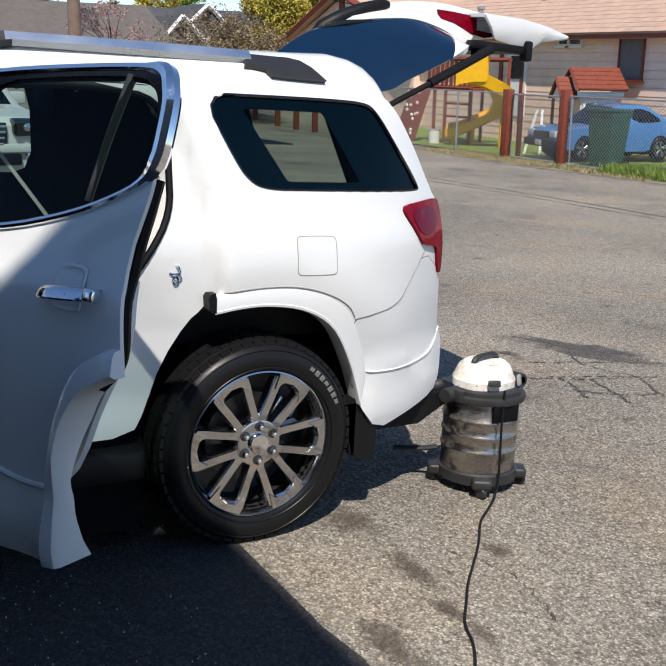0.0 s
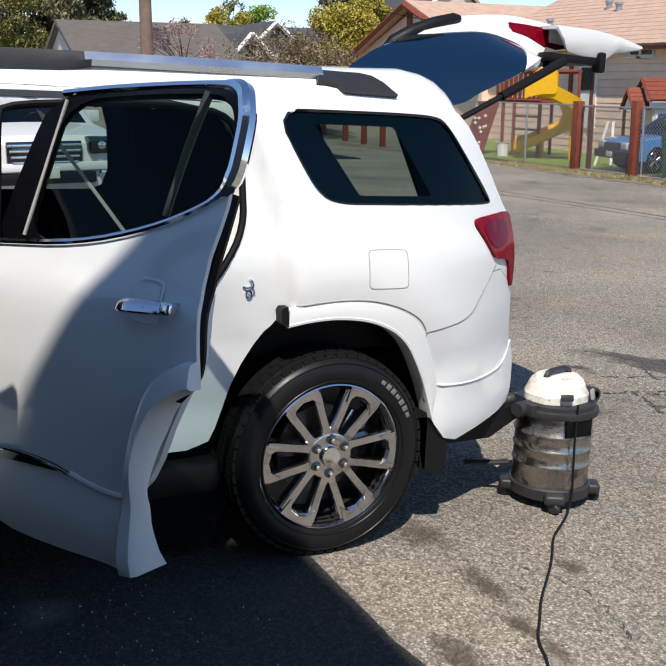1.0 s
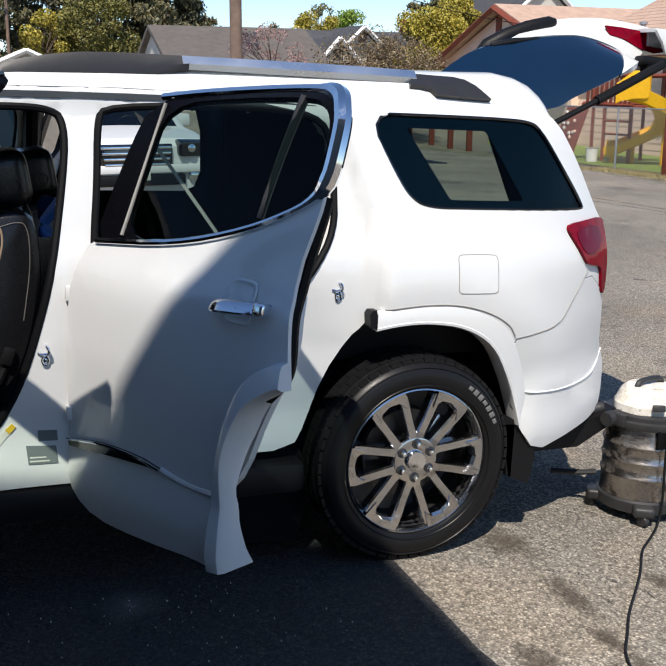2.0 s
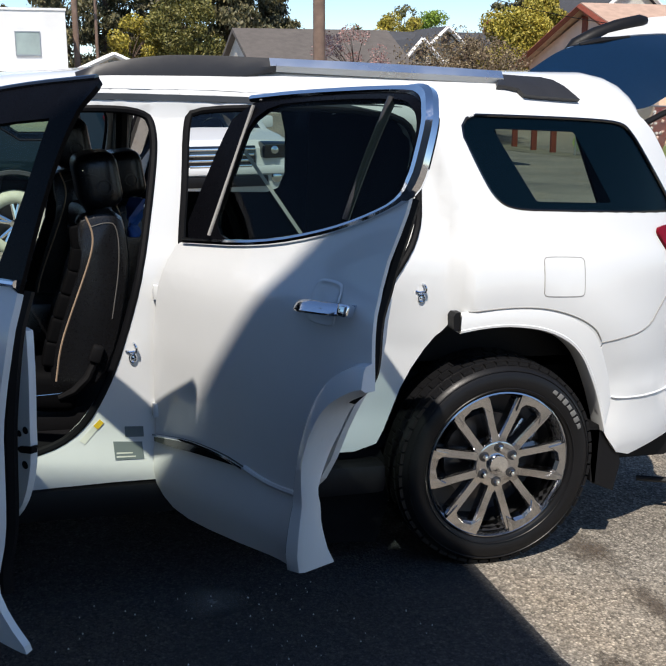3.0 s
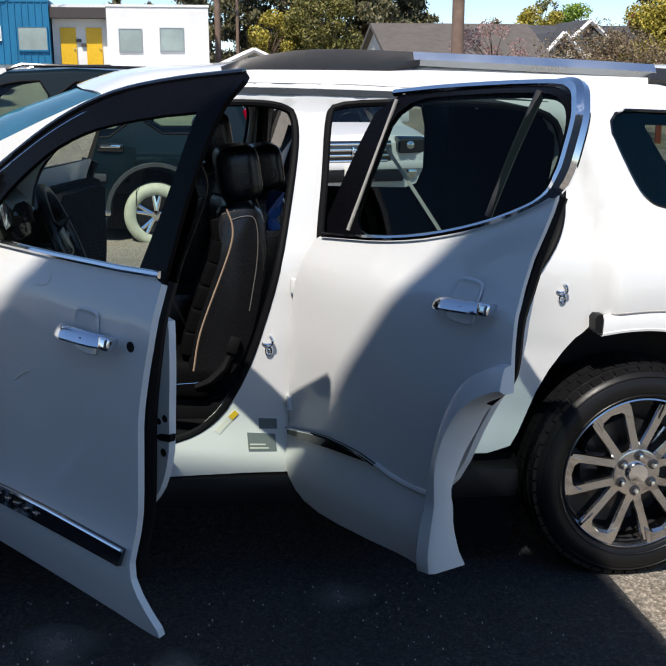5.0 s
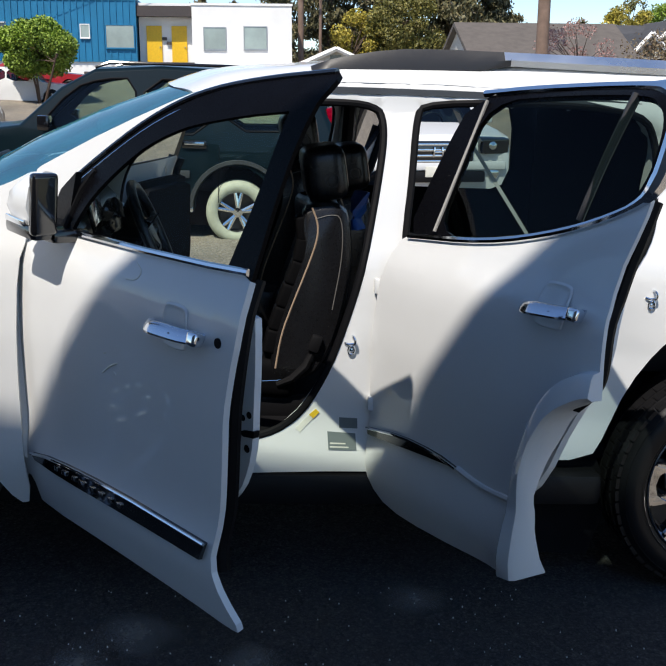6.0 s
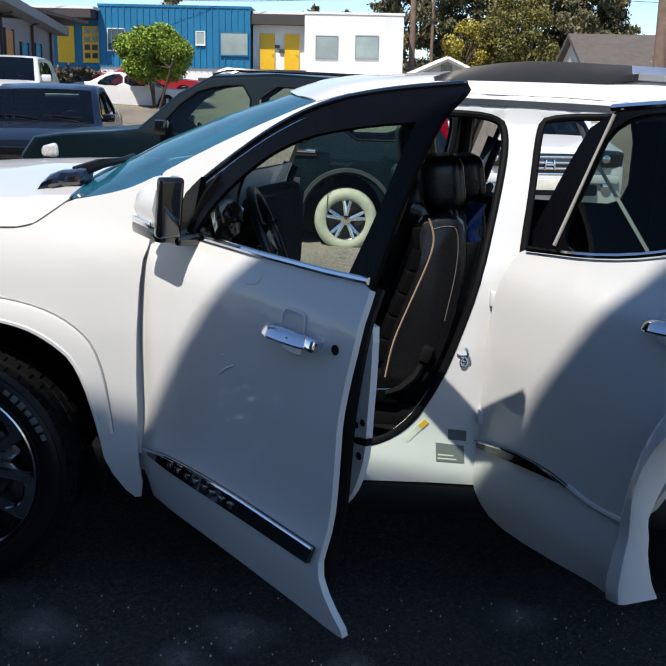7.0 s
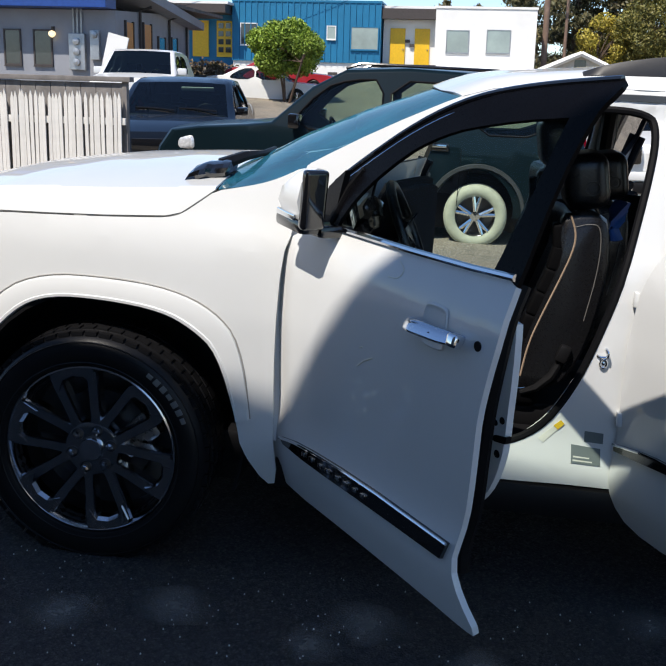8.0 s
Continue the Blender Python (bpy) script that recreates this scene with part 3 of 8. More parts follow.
    for r in (.345, .285):
        lathe(bm, [(r - .002, -.0205 if r < .33 else -.012), (r, -.0225 if r < .33 else -.014), (r + .002, -.0205 if r < .33 else -.010)], 72, axis='Y')
    part("sidewall_rib", bm, RUBBER, rim)
    # raised maker's lettering shown as plain bars
    for i in range(7):
        a = radians(24 + 5.0 * i + spin)
        bm = bmesh.new()
        box(bm, (.322 * math.cos(a), -.0205, .322 * math.sin(a)), (.019, .003, .020 if i % 3 else .014), rot(0, 90 - math.degrees(a), 0), bevel=.001)
        part("lettering_bar", bm, LETTER, rim)
    return rim


wheel(0, .0, 0, 1)
wheel(-2.850, -.02, 0, 16, z=.372, k=1.055)
wheel(0, 2 * HALF, 0, 0, far=True)
wheel(-2.850, 2 * HALF + .02, 0, 0, far=True, z=.372, k=1.055)


def door_skin(x, z):
    return smooth_skin(-1.0, z)


def rear_door_skin(x, z):
    """Rear door: swells towards the wheel arch."""
    r = math.hypot(x - .02, z - .40)
    crisp = sum(skin(-1.0, z + d) for d in (-.010, 0, .010)) / 3
    q = min(1, max(0, (x + .85) / .25))
    return smooth_skin(-1.0, z) * (1 - q) + crisp * q - .022 * math.exp(-((r - .50) / .07) ** 2)


def front_door_skin(x, z):
    """Front door: a shallow scallop below the handle and one small dent."""
    d = .008 * math.exp(-((x + 1.66) / .24) ** 2 - ((z - .80) / .20) ** 2)
    d += .004 * math.exp(-((x + 1.735) / .035) ** 2 - ((z - .855) / .03) ** 2)
    return smooth_skin(-1.0, z) + d


def door(name, hinge, angle, rim, frame_rim, pane, handle, strip, surf, inner, seal, near=True):
    """A hinged door, built shut in the car's own space and swung about its hinge."""
    hx, hy = hinge
    shift = Matrix.Translation((-hx, -hy, 0))
    far = Matrix.Diagonal((1, -1, 1, 1))

    def fix(ob):
        ob.data.transform(shift)
        if not near:
            ob.data.transform(far)
            ob.data.flip_normals()
        return ob

    skin_ob = fix(part(name, sheet([chaikin(rim, 1)], surf, .045), WHITE, car, "white door standing wide open"))
    solid(skin_ob, .012 if name == "rear_door" else .018, -1)
    if near:
        skin_ob.matrix_basis = pose(hx, hy, 0, 0, 0, -angle)
    else:
        skin_ob.matrix_basis = pose(hx, 2 * HALF - hy, 0, 0, 0, angle)

    def sub(n, bm, mat, label="", thick=0.0, smooth=True):
        o = fix(part(n, bm, mat, skin_ob, label, smooth))
        if thick:
            solid(o, thick, -1)
        return o

    sub("window_frame", sheet([chaikin(frame_rim, 1), chaikin(pane, 1 if name == "front_door" else 2)], lambda x, z: surf(x, z) + .004, .05), FRAMEBLK, "black window frame", .016 if name == "rear_door" else .012)
    glass = PRIVACY if name == "rear_door" else CLEARGL
    sub("window_glass", sheet([chaikin(pane, 1 if name == "front_door" else 2)], lambda x, z: surf(x, z) + (.009 if name == "rear_door" else .018), .10), glass, "tinted door glass")
    # inner shell, seal and trim
    sub("inner_panel", sheet([chaikin(inner, 1)], lambda x, z: surf(x, z) + .088, .08), WHITE if near else CARPET, "white inner door shell with bolt holes" if near else "dark trimmed inner door face", .02)
    cx = sum(p[0] for p in inner) / len(inner)
    card = [(cx - .03 + (x - cx) * .86, .72 + (z - .72) * .90) for x, z in inner]
    sub("door_card", sheet([chaikin(card, 1)], lambda x, z: surf(x, z) + .112, .10), CARPET, "black leather door card", .05)
    sub("door_seal", tube(bmesh.new(), [(x, surf(x, z) + (.034 if name == "rear_door" else .046), z) for x, z in chaikin(seal, 2, False)], .021, 8), SEAL, "black rubber seal")
    # handle with its cup
    (x0, z0), (x1, z1) = handle
    mx, mz = (x0 + x1) / 2, (z0 + z1) / 2
    bm = bmesh.new()
    ys = surf(mx, mz)
    rows = []
    for t in np.linspace(0, 1, 9):
        x, z = x0 + (x1 - x0) * t, z0 + (z1 - z0) * t
        h = .0190 * (1 - .34 * abs(2 * t - 1) ** 5) * (1 - .10 * t)
        out = .044 * (1 - .55 * abs(2 * t - 1) ** 5)
        rows.append([(x, ys - out + .012, z - h), (x, ys - out + .001, z - h * .72), (x, ys - out, z - h * .45), (x, ys - out + .008, z + h * .35), (x, ys - out + .016, z + h * .8), (x, ys - out + .026, z + h)])
    loft(bm, rows, closed=True, caps=True)
    bmesh.ops.recalc_face_normals(bm, faces=bm.faces[:])
    sub("handle", bm, HANDLECH, "chrome door handle")
    bm = bmesh.new()
    ex = x1 - .012
    box(bm, (ex, ys - .022, z1), (.036, .032, .034), rot(-14, 0, 0), bevel=.010, seg=3)
    sub("handle_cap", bm, CHROME, "bright end cap of the handle")
    # pressed hollow behind the grip: a rounded rim that falls to a shallow floor
    cup = chaikin([(-.040, -.046), (.040, -.046), (.046, -.030), (.046, .040), (.034, .056), (-.034, .056), (-.046, .040), (-.046, -.030)], 2)
    bm = bmesh.new()
    rows = []
    for k, up in ((1.10, .0005), (1.05, -.0030), (1.0, -.0034), (.93, -.001), (.78, .0), (.40, .001), (.02, .0012)):
        rows.append([(mx - .008 + px * k, surf(mx - .008 + px * k, mz + pz * k) + up - .0012, mz + .004 + pz * k) for px, pz in cup])
    loft(bm, rows, closed=True)
    bmesh.ops.recalc_face_normals(bm, faces=bm.faces[:])
    if sum(f.normal.y for f in bm.faces) > 0:
        bmesh.ops.reverse_faces(bm, faces=bm.faces[:])
    sub("handle_cup", bm, WHITE, "pressed hollow behind the handle")
    bm = bmesh.new()
    lathe(bm, [(.0, -.0385), (.005, -.0385), (.006, -.033)], 12, c=(mx + .02, ys, mz), axis='Y')
    sub("lock_cap", bm, BLACKPL)
    # lower trim strip
    top, bot = strip
    bm = bmesh.new()
    rows = []
    for (xa, za), (xb, zb) in zip(chaikin(top, 1, False), chaikin(bot, 1, False)):
        rows.append([(xa, surf(xa, za) + .004, za), (xa, surf(xa, za) - .012, za - .003), (xb, surf(xb, zb) - .012, zb + .003), (xb, surf(xb, zb) + .004, zb)])
    loft(bm, rows, closed=True, caps=True)
    bmesh.ops.recalc_face_normals(bm, faces=bm.faces[:])
    sub("trim_strip", bm, GLOSSBLK, "gloss black lower trim strip")
    sub("chrome_line", tube(bmesh.new(), [(x, surf(x, z) - .014, z - .002) for x, z in chaikin(top, 1, False)], .0045, 6), CHROME, "thin chrome line")
    return skin_ob, sub


REAR_RIM = [(-1.075, 1.165), (-1.03, 1.188), (-.86, 1.200), (-.696, 1.222), (-.55, 1.252), (-.437, 1.287), (-.33, 1.332), (-.255, 1.378), (-.222, 1.412), (-.212, 1.39), (-.215, 1.335),
            (-.242, 1.2), (-.226, 1.08), (-.220, .99), (-.210, .925), (-.245, .912), (-.33, .855), (-.38, .77), (-.407, .68), (-.412, .60), (-.418, .50), (-.424, .385), (-.47, .352), (-.852, .315), (-1.06, .315), (-1.145, .37), (-1.163, .46),
            (-1.15, .664), (-1.125, 1.0)]
REAR_FRAME = [(-1.055, 1.180), (-1.0, 1.40), (-.94, 1.588), (-.704, 1.620), (-.346, 1.641), (-.262, 1.626), (-.215, 1.590), (-.200, 1.504), (-.205, 1.405), (-.271, 1.350), (-.437, 1.279), (-.696, 1.214), (-.9, 1.190)]
REAR_PANE = [(-.925, 1.206), (-.89, 1.40), (-.868, 1.580), (-.6, 1.606), (-.36, 1.616), (-.295, 1.604), (-.252, 1.560), (-.240, 1.46), (-.266, 1.375), (-.40, 1.307), (-.539, 1.256), (-.72, 1.222)]
FRONT_RIM = [(-2.245, 1.10), (-2.13, 1.155), (-1.96, 1.180), (-1.6, 1.180), (-1.35, 1.184), (-1.196, 1.190), (-1.194, 1.12), (-1.196, 1.047), (-1.218, .95), (-1.235, .86), (-1.246, .75), (-1.260, .64), (-1.284, .53), (-1.300, .45), (-1.268, .365),
             (-1.210, .289), (-1.26, .281), (-1.424, .290), (-1.8, .297), (-2.17, .297), (-2.26, .33), (-2.292, .42), (-2.268, .617), (-2.246, .961)]
FRONT_FRAME = [(-2.19, 1.14), (-2.065, 1.300), (-1.945, 1.383), (-1.75, 1.499), (-1.569, 1.573), (-1.37, 1.611), (-1.16, 1.634), (-1.128, 1.638), (-1.118, 1.612), (-1.145, 1.55), (-1.178, 1.40), (-1.195, 1.19), (-1.200, 1.165), (-1.6, 1.166), (-1.96, 1.166)]
FRONT_PANE = [(-1.99, 1.186), (-1.99, 1.19), (-1.958, 1.245), (-1.92, 1.290), (-1.87, 1.335), (-1.80, 1.388), (-1.73, 1.432), (-1.64, 1.470), (-1.55, 1.497), (-1.36, 1.530), (-1.222, 1.545), (-1.216, 1.546), (-1.217, 1.538),
              (-1.249, 1.341), (-1.288, 1.195), (-1.29, 1.187), (-1.30, 1.187)]
R_STRIP = ([(-1.152, .560), (-.979, .589), (-.812, .592), (-.712, .577)], [(-1.145, .536), (-1.0, .548), (-.88, .560), (-.716, .572)])
F_STRIP = ([(-2.194, .475), (-2.066, .496), (-1.75, .509), (-1.311, .504)], [(-2.17, .455), (-2.004, .447), (-1.653, .452), (-1.330, .452)])
R_HANDLE = ((-.497, 1.092), (-.292, 1.108))
F_INNER = [(-2.15, .55), (-2.15, 1.10), (-1.60, 1.10), (-1.246, 1.090), (-1.232, 1.02), (-1.230, .90), (-1.238, .77), (-1.262, .69), (-1.30, .62), (-1.36, .56), (-1.5, .50), (-1.9, .50)]
R_INNER = [(-1.05, .55), (-1.05, 1.12), (-.60, 1.15), (-.285, 1.16), (-.272, 1.05), (-.285, .95), (-.37, .80), (-.45, .62), (-.56, .52), (-.9, .50)]
F_SEAL = [(-1.225, 1.17), (-1.228, 1.05), (-1.248, .92), (-1.265, .78), (-1.285, .62), (-1.315, .50), (-1.31, .42)]
R_SEAL = [(-.232, 1.38), (-.238, 1.30), (-.252, 1.20), (-.250, 1.08), (-.246, .98), (-.26, .93), (-.31, .88)]
F_HANDLE = ((-1.540, 1.016), (-1.310, 1.021))

_, rsub = door("rear_door", (-1.16, .06), 63, REAR_RIM, REAR_FRAME, REAR_PANE, R_HANDLE, R_STRIP, rear_door_skin, R_INNER, R_SEAL)
_, fsub = door("front_door", (-2.21, .05), 52, FRONT_RIM, FRONT_FRAME, FRONT_PANE, F_HANDLE, F_STRIP, front_door_skin, F_INNER, F_SEAL)
door("rear_door", (-1.16, .06), 72, REAR_RIM, REAR_FRAME, REAR_PANE, R_HANDLE, R_STRIP, rear_door_skin, R_INNER, R_SEAL, near=False)
door("front_door", (-2.21, .05), 75, FRONT_RIM, FRONT_FRAME, FRONT_PANE, F_HANDLE, F_STRIP, door_skin, F_INNER, F_SEAL, near=False)


def door_details():
    # chrome round the rear side glass
    edge = chaikin([(-.905, 1.600), (-.704, 1.621), (-.346, 1.642), (-.262, 1.627), (-.215, 1.590), (-.200, 1.504), (-.205, 1.405), (-.271, 1.352), (-.437, 1.281), (-.696, 1.216), (-1.03, 1.186)], 2, False)
    bm = bmesh.new()
    tube(bm, [(x, rear_door_skin(x, z) - .002, z) for x, z in edge], [.010 + .013 * min(1, max(0, (x + .36) / .08)) * min(1, max(0, (z - 1.36) / .06)) for x, z in edge], 8)
    rsub("chrome_surround", bm, CHROME, "chrome window surround")
    bm = bmesh.new()
    ya, yb = rear_door_skin(0, 1.615) + .012, rear_door_skin(0, 1.31) + .012
    tube(bm, [(-.382 - .033 * q - .006 * math.sin(math.pi * q), ya + (yb - ya) * q, 1.617 - .305 * q) for q in np.linspace(0, 1, 7)], [.0125 - .003 * q for q in np.linspace(0, 1, 7)], 8)
    rsub("window_divider", bm, SATIN, "dark grey upright window divider")
    bm = bmesh.new()
    tube(bm, [(-.876, rear_door_skin(0, 1.585) - .002, 1.583), (-.925, rear_door_skin(0, 1.215) - .002, 1.214)], .0055, 6)
    rsub("run_channel", bm, GREYPIPE, "pale grey window channel")
    # flare of the arch carried on to the rear door
    bm = bmesh.new()
    inn = chaikin([(-.210, .925), (-.245, .912), (-.33, .855), (-.38, .77), (-.407, .68), (-.412, .60), (-.418, .50), (-.424, .368)], 2, False)
    out = chaikin([(-.218, .992), (-.265, .985), (-.345, .935), (-.402, .855), (-.442, .745), (-.464, .64), (-.476, .50), (-.492, .360)], 2, False)
    rows = []
    for (ix, iz), (ox, oz) in zip(inn, out):
        yi, yo = rear_door_skin(ix, iz), rear_door_skin(ox, oz)
        rows.append([(ix + .004, yi + lerp_at(iz, (.37, .50, .60, .68, .77, .86, .912, .925), (.085, .035, .014, .045, .07, .06, .02, .010)), iz), (ix, yi - .020, iz), (ix * .86 + ox * .14, yi - .034, iz * .86 + oz * .14), (ix * .25 + ox * .75, yo - .030, iz * .25 + oz * .75), (ix * .08 + ox * .92, yo - .022, iz * .08 + oz * .92), (ox, yo + .003, oz)])
    loft(bm, rows)
    bmesh.ops.recalc_face_normals(bm, faces=bm.faces[:])
    bm.verts.ensure_lookup_table()
    bm.faces.new([v for v in bm.verts[:6]])
    bmesh.ops.recalc_face_normals(bm, faces=bm.faces[:])
    rsub("arch_flare", bm, WHITE, "white wheel arch flare on the door")
    # raised swage line at the foot of the rear door
    bm = bmesh.new()
    pts = chaikin([(-.716, .574), (-.64, .560), (-.56, .558), (-.465, .575)], 2, False)
    tube(bm, [(x, rear_door_skin(x, z) + .001, z) for x, z in pts], .010, 8)
    rsub("swage_line", bm, WHITE)
    # front door: chrome belt line, frame edge, badge bars, lock hole, mirror
    bm = bmesh.new()
    tube(bm, [(x, door_skin(x, z) - .004, z) for x, z in [(-2.10, 1.168), (-1.96, 1.182), (-1.6, 1.182), (-1.35, 1.186), (-1.203, 1.192)]], .009, 8)
    fsub("chrome_belt_line", bm, CHROME, "chrome belt line")
    bm = bmesh.new()
    fe = chaikin([(-2.065, 1.302), (-1.945, 1.385), (-1.75, 1.501), (-1.569, 1.575), (-1.37, 1.613), (-1.14, 1.636)], 2, False)
    tube(bm, [(x, door_skin(x, z) + .004, z) for x, z in fe], .008, 8)
    fsub("frame_lip", bm, GLOSSBLK, "gloss black outer lip of the window frame")
    bm = bmesh.new()
    tube(bm, [(x + .004, door_skin(x, z) - .001, z - .019) for x, z in fe[3:-1]], .0026, 6)
    fsub("frame_edge", bm, HANDLECH, "thin bright frame edge")
    bm = bmesh.new()
    tube(bm, [(-2.035, door_skin(0, 1.18) + .002, 1.180), (-1.99, door_skin(0, 1.29) + .002, 1.29), (-1.945, door_skin(0, 1.36) + .002, 1.352)], .009, 6)
    fsub("window_post", bm, BLACKPL, "black quarter light post")
    for k, (x, w) in enumerate(((-2.03, .018), (-1.985, .026), (-1.93, .02), (-1.885, .03), (-1.83, .022), (-1.785, .026), (-1.735, .018), (-1.69, .024))):
        bm = bmesh.new()
        box(bm, (x, door_skin(0, .477) - .014, .475), (w, .006, .014), bevel=.002)
        fsub("badge_bar", bm, CHROME)
    bm = bmesh.new()
    lathe(bm, [(.0, -.002), (.012, -.002), (.013, .004)], 20, c=(-1.262, door_skin(0, 1.02), 1.022), axis='Y')
    fsub("grommet", bm, SEAL, "black rubber grommet")
    for x, z, r in ((-1.250, .835, .008), (-1.274, .822, .007), (-1.264, .745, .009)):
        bm = bmesh.new()
        lathe(bm, [(.0, .0835), (r * .5, .0835), (r * .6, .0855), (r, .0860), (r * 1.15, .0875), (r * 1.15, .10)], 16, c=(x, front_door_skin(x, z), z), axis='Y')
        fsub("bolt_hole", bm, SEAL, "dark bolt hole")
    bm = bmesh.new()
    prism(bm, [(-1.228, .800), (-1.270, .792), (-1.284, .784), (-1.270, .776), (-1.230, .782)], door_skin(0, .78) + .083, door_skin(0, .78) + .10)
    fsub("latch_slot", bm, SEAL, "black latch slot")
    # door mirror, folded in
    bm = bmesh.new()
    rows = []
    y = door_skin(0, 1.2) - .085
    for t in np.linspace(0, 1, 9):
        x = -2.125 + .165 * t
        top = lerp_at(t, (0, .15, .5, 1), (1.262, 1.305, 1.342, 1.352))
        low = lerp_at(t, (0, 1), (1.222, 1.205))
        d = lerp_at(t, (0, .2, .6, 1), (.030, .050, .058, .058))
        rows.append([(x, y + d * .15, low), (x, y - d * .9, low), (x - .004, y - d * 1.15, low + (top - low) * .35), (x, y - d, low + (top - low) * .72), (x + .004, y - d * .55, top - .012), (x + .006, y - d * .2, top), (x + .006, y + d * .15, top - .004)])
    loft(bm, rows, closed=True, caps=True)
    bmesh.ops.recalc_face_normals(bm, faces=bm.faces[:])
    fsub("mirror_cap", bm, WHITE, "white door mirror cap")
    bm = bmesh.new()
    box(bm, (-1.950, y - .022, 1.264), (.032, .074, .168), rot(0, 5, 0), bevel=.013, seg=3)
    fsub("mirror_housing", bm, GLOSSBLK, "gloss black mirror housing")
    bm = bmesh.new()
    box(bm, (-2.035, y - .004, 1.190), (.165, .10, .042), rot(0, 4, 0), bevel=.016)
    box(bm, (-1.99, y + .06, 1.172), (.09, .11, .035), bevel=.012)
    fsub("mirror_foot", bm, GLOSSBLK, "gloss black mirror foot")
    bm = bmesh.new()
    box(bm, (-2.030, y - .062, 1.216), (.105, .012, .018), rot(0, 4, 0), bevel=.004)
    fsub("mirror_signal", bm, CHROME, "bright turn signal strip")
    bm = bmesh.new()
    prism(bm, [(-2.16, 1.165), (-2.06, 1.29), (-1.975, 1.345), (-2.03, 1.175)], door_skin(0, 1.22) + .0, door_skin(0, 1.22) + .02)
    fsub("mirror_sail", bm, BLACKPL, "black mirror sail panel")


door_details()


def scuffs():
    """Scrapes on the front door."""
    for pts in ([(-1.775, .829), (-1.744, .852), (-1.715, .866), (-1.70, .872)], [(-1.722, .845), (-1.71, .838)], [(-1.765, .885), (-1.752, .890)]):
        fsub("scuff", tube(bmesh.new(), [(x, front_door_skin(x, z) + .0002, z) for x, z in pts], [.0022 if k in (0, len(pts) - 1) else .0038 for k in range(len(pts))], 6), PALE, "pale paint scuff")
    hook = chaikin([(-1.639, 1.148), (-1.605, 1.132), (-1.62, 1.106), (-1.667, 1.103)], 2, False)
    fsub("scuff", tube(bmesh.new(), [(x, front_door_skin(x, z) + .0004, z) for x, z in hook], .0018, 6), PALE, "pale hooked scratch")


scuffs()


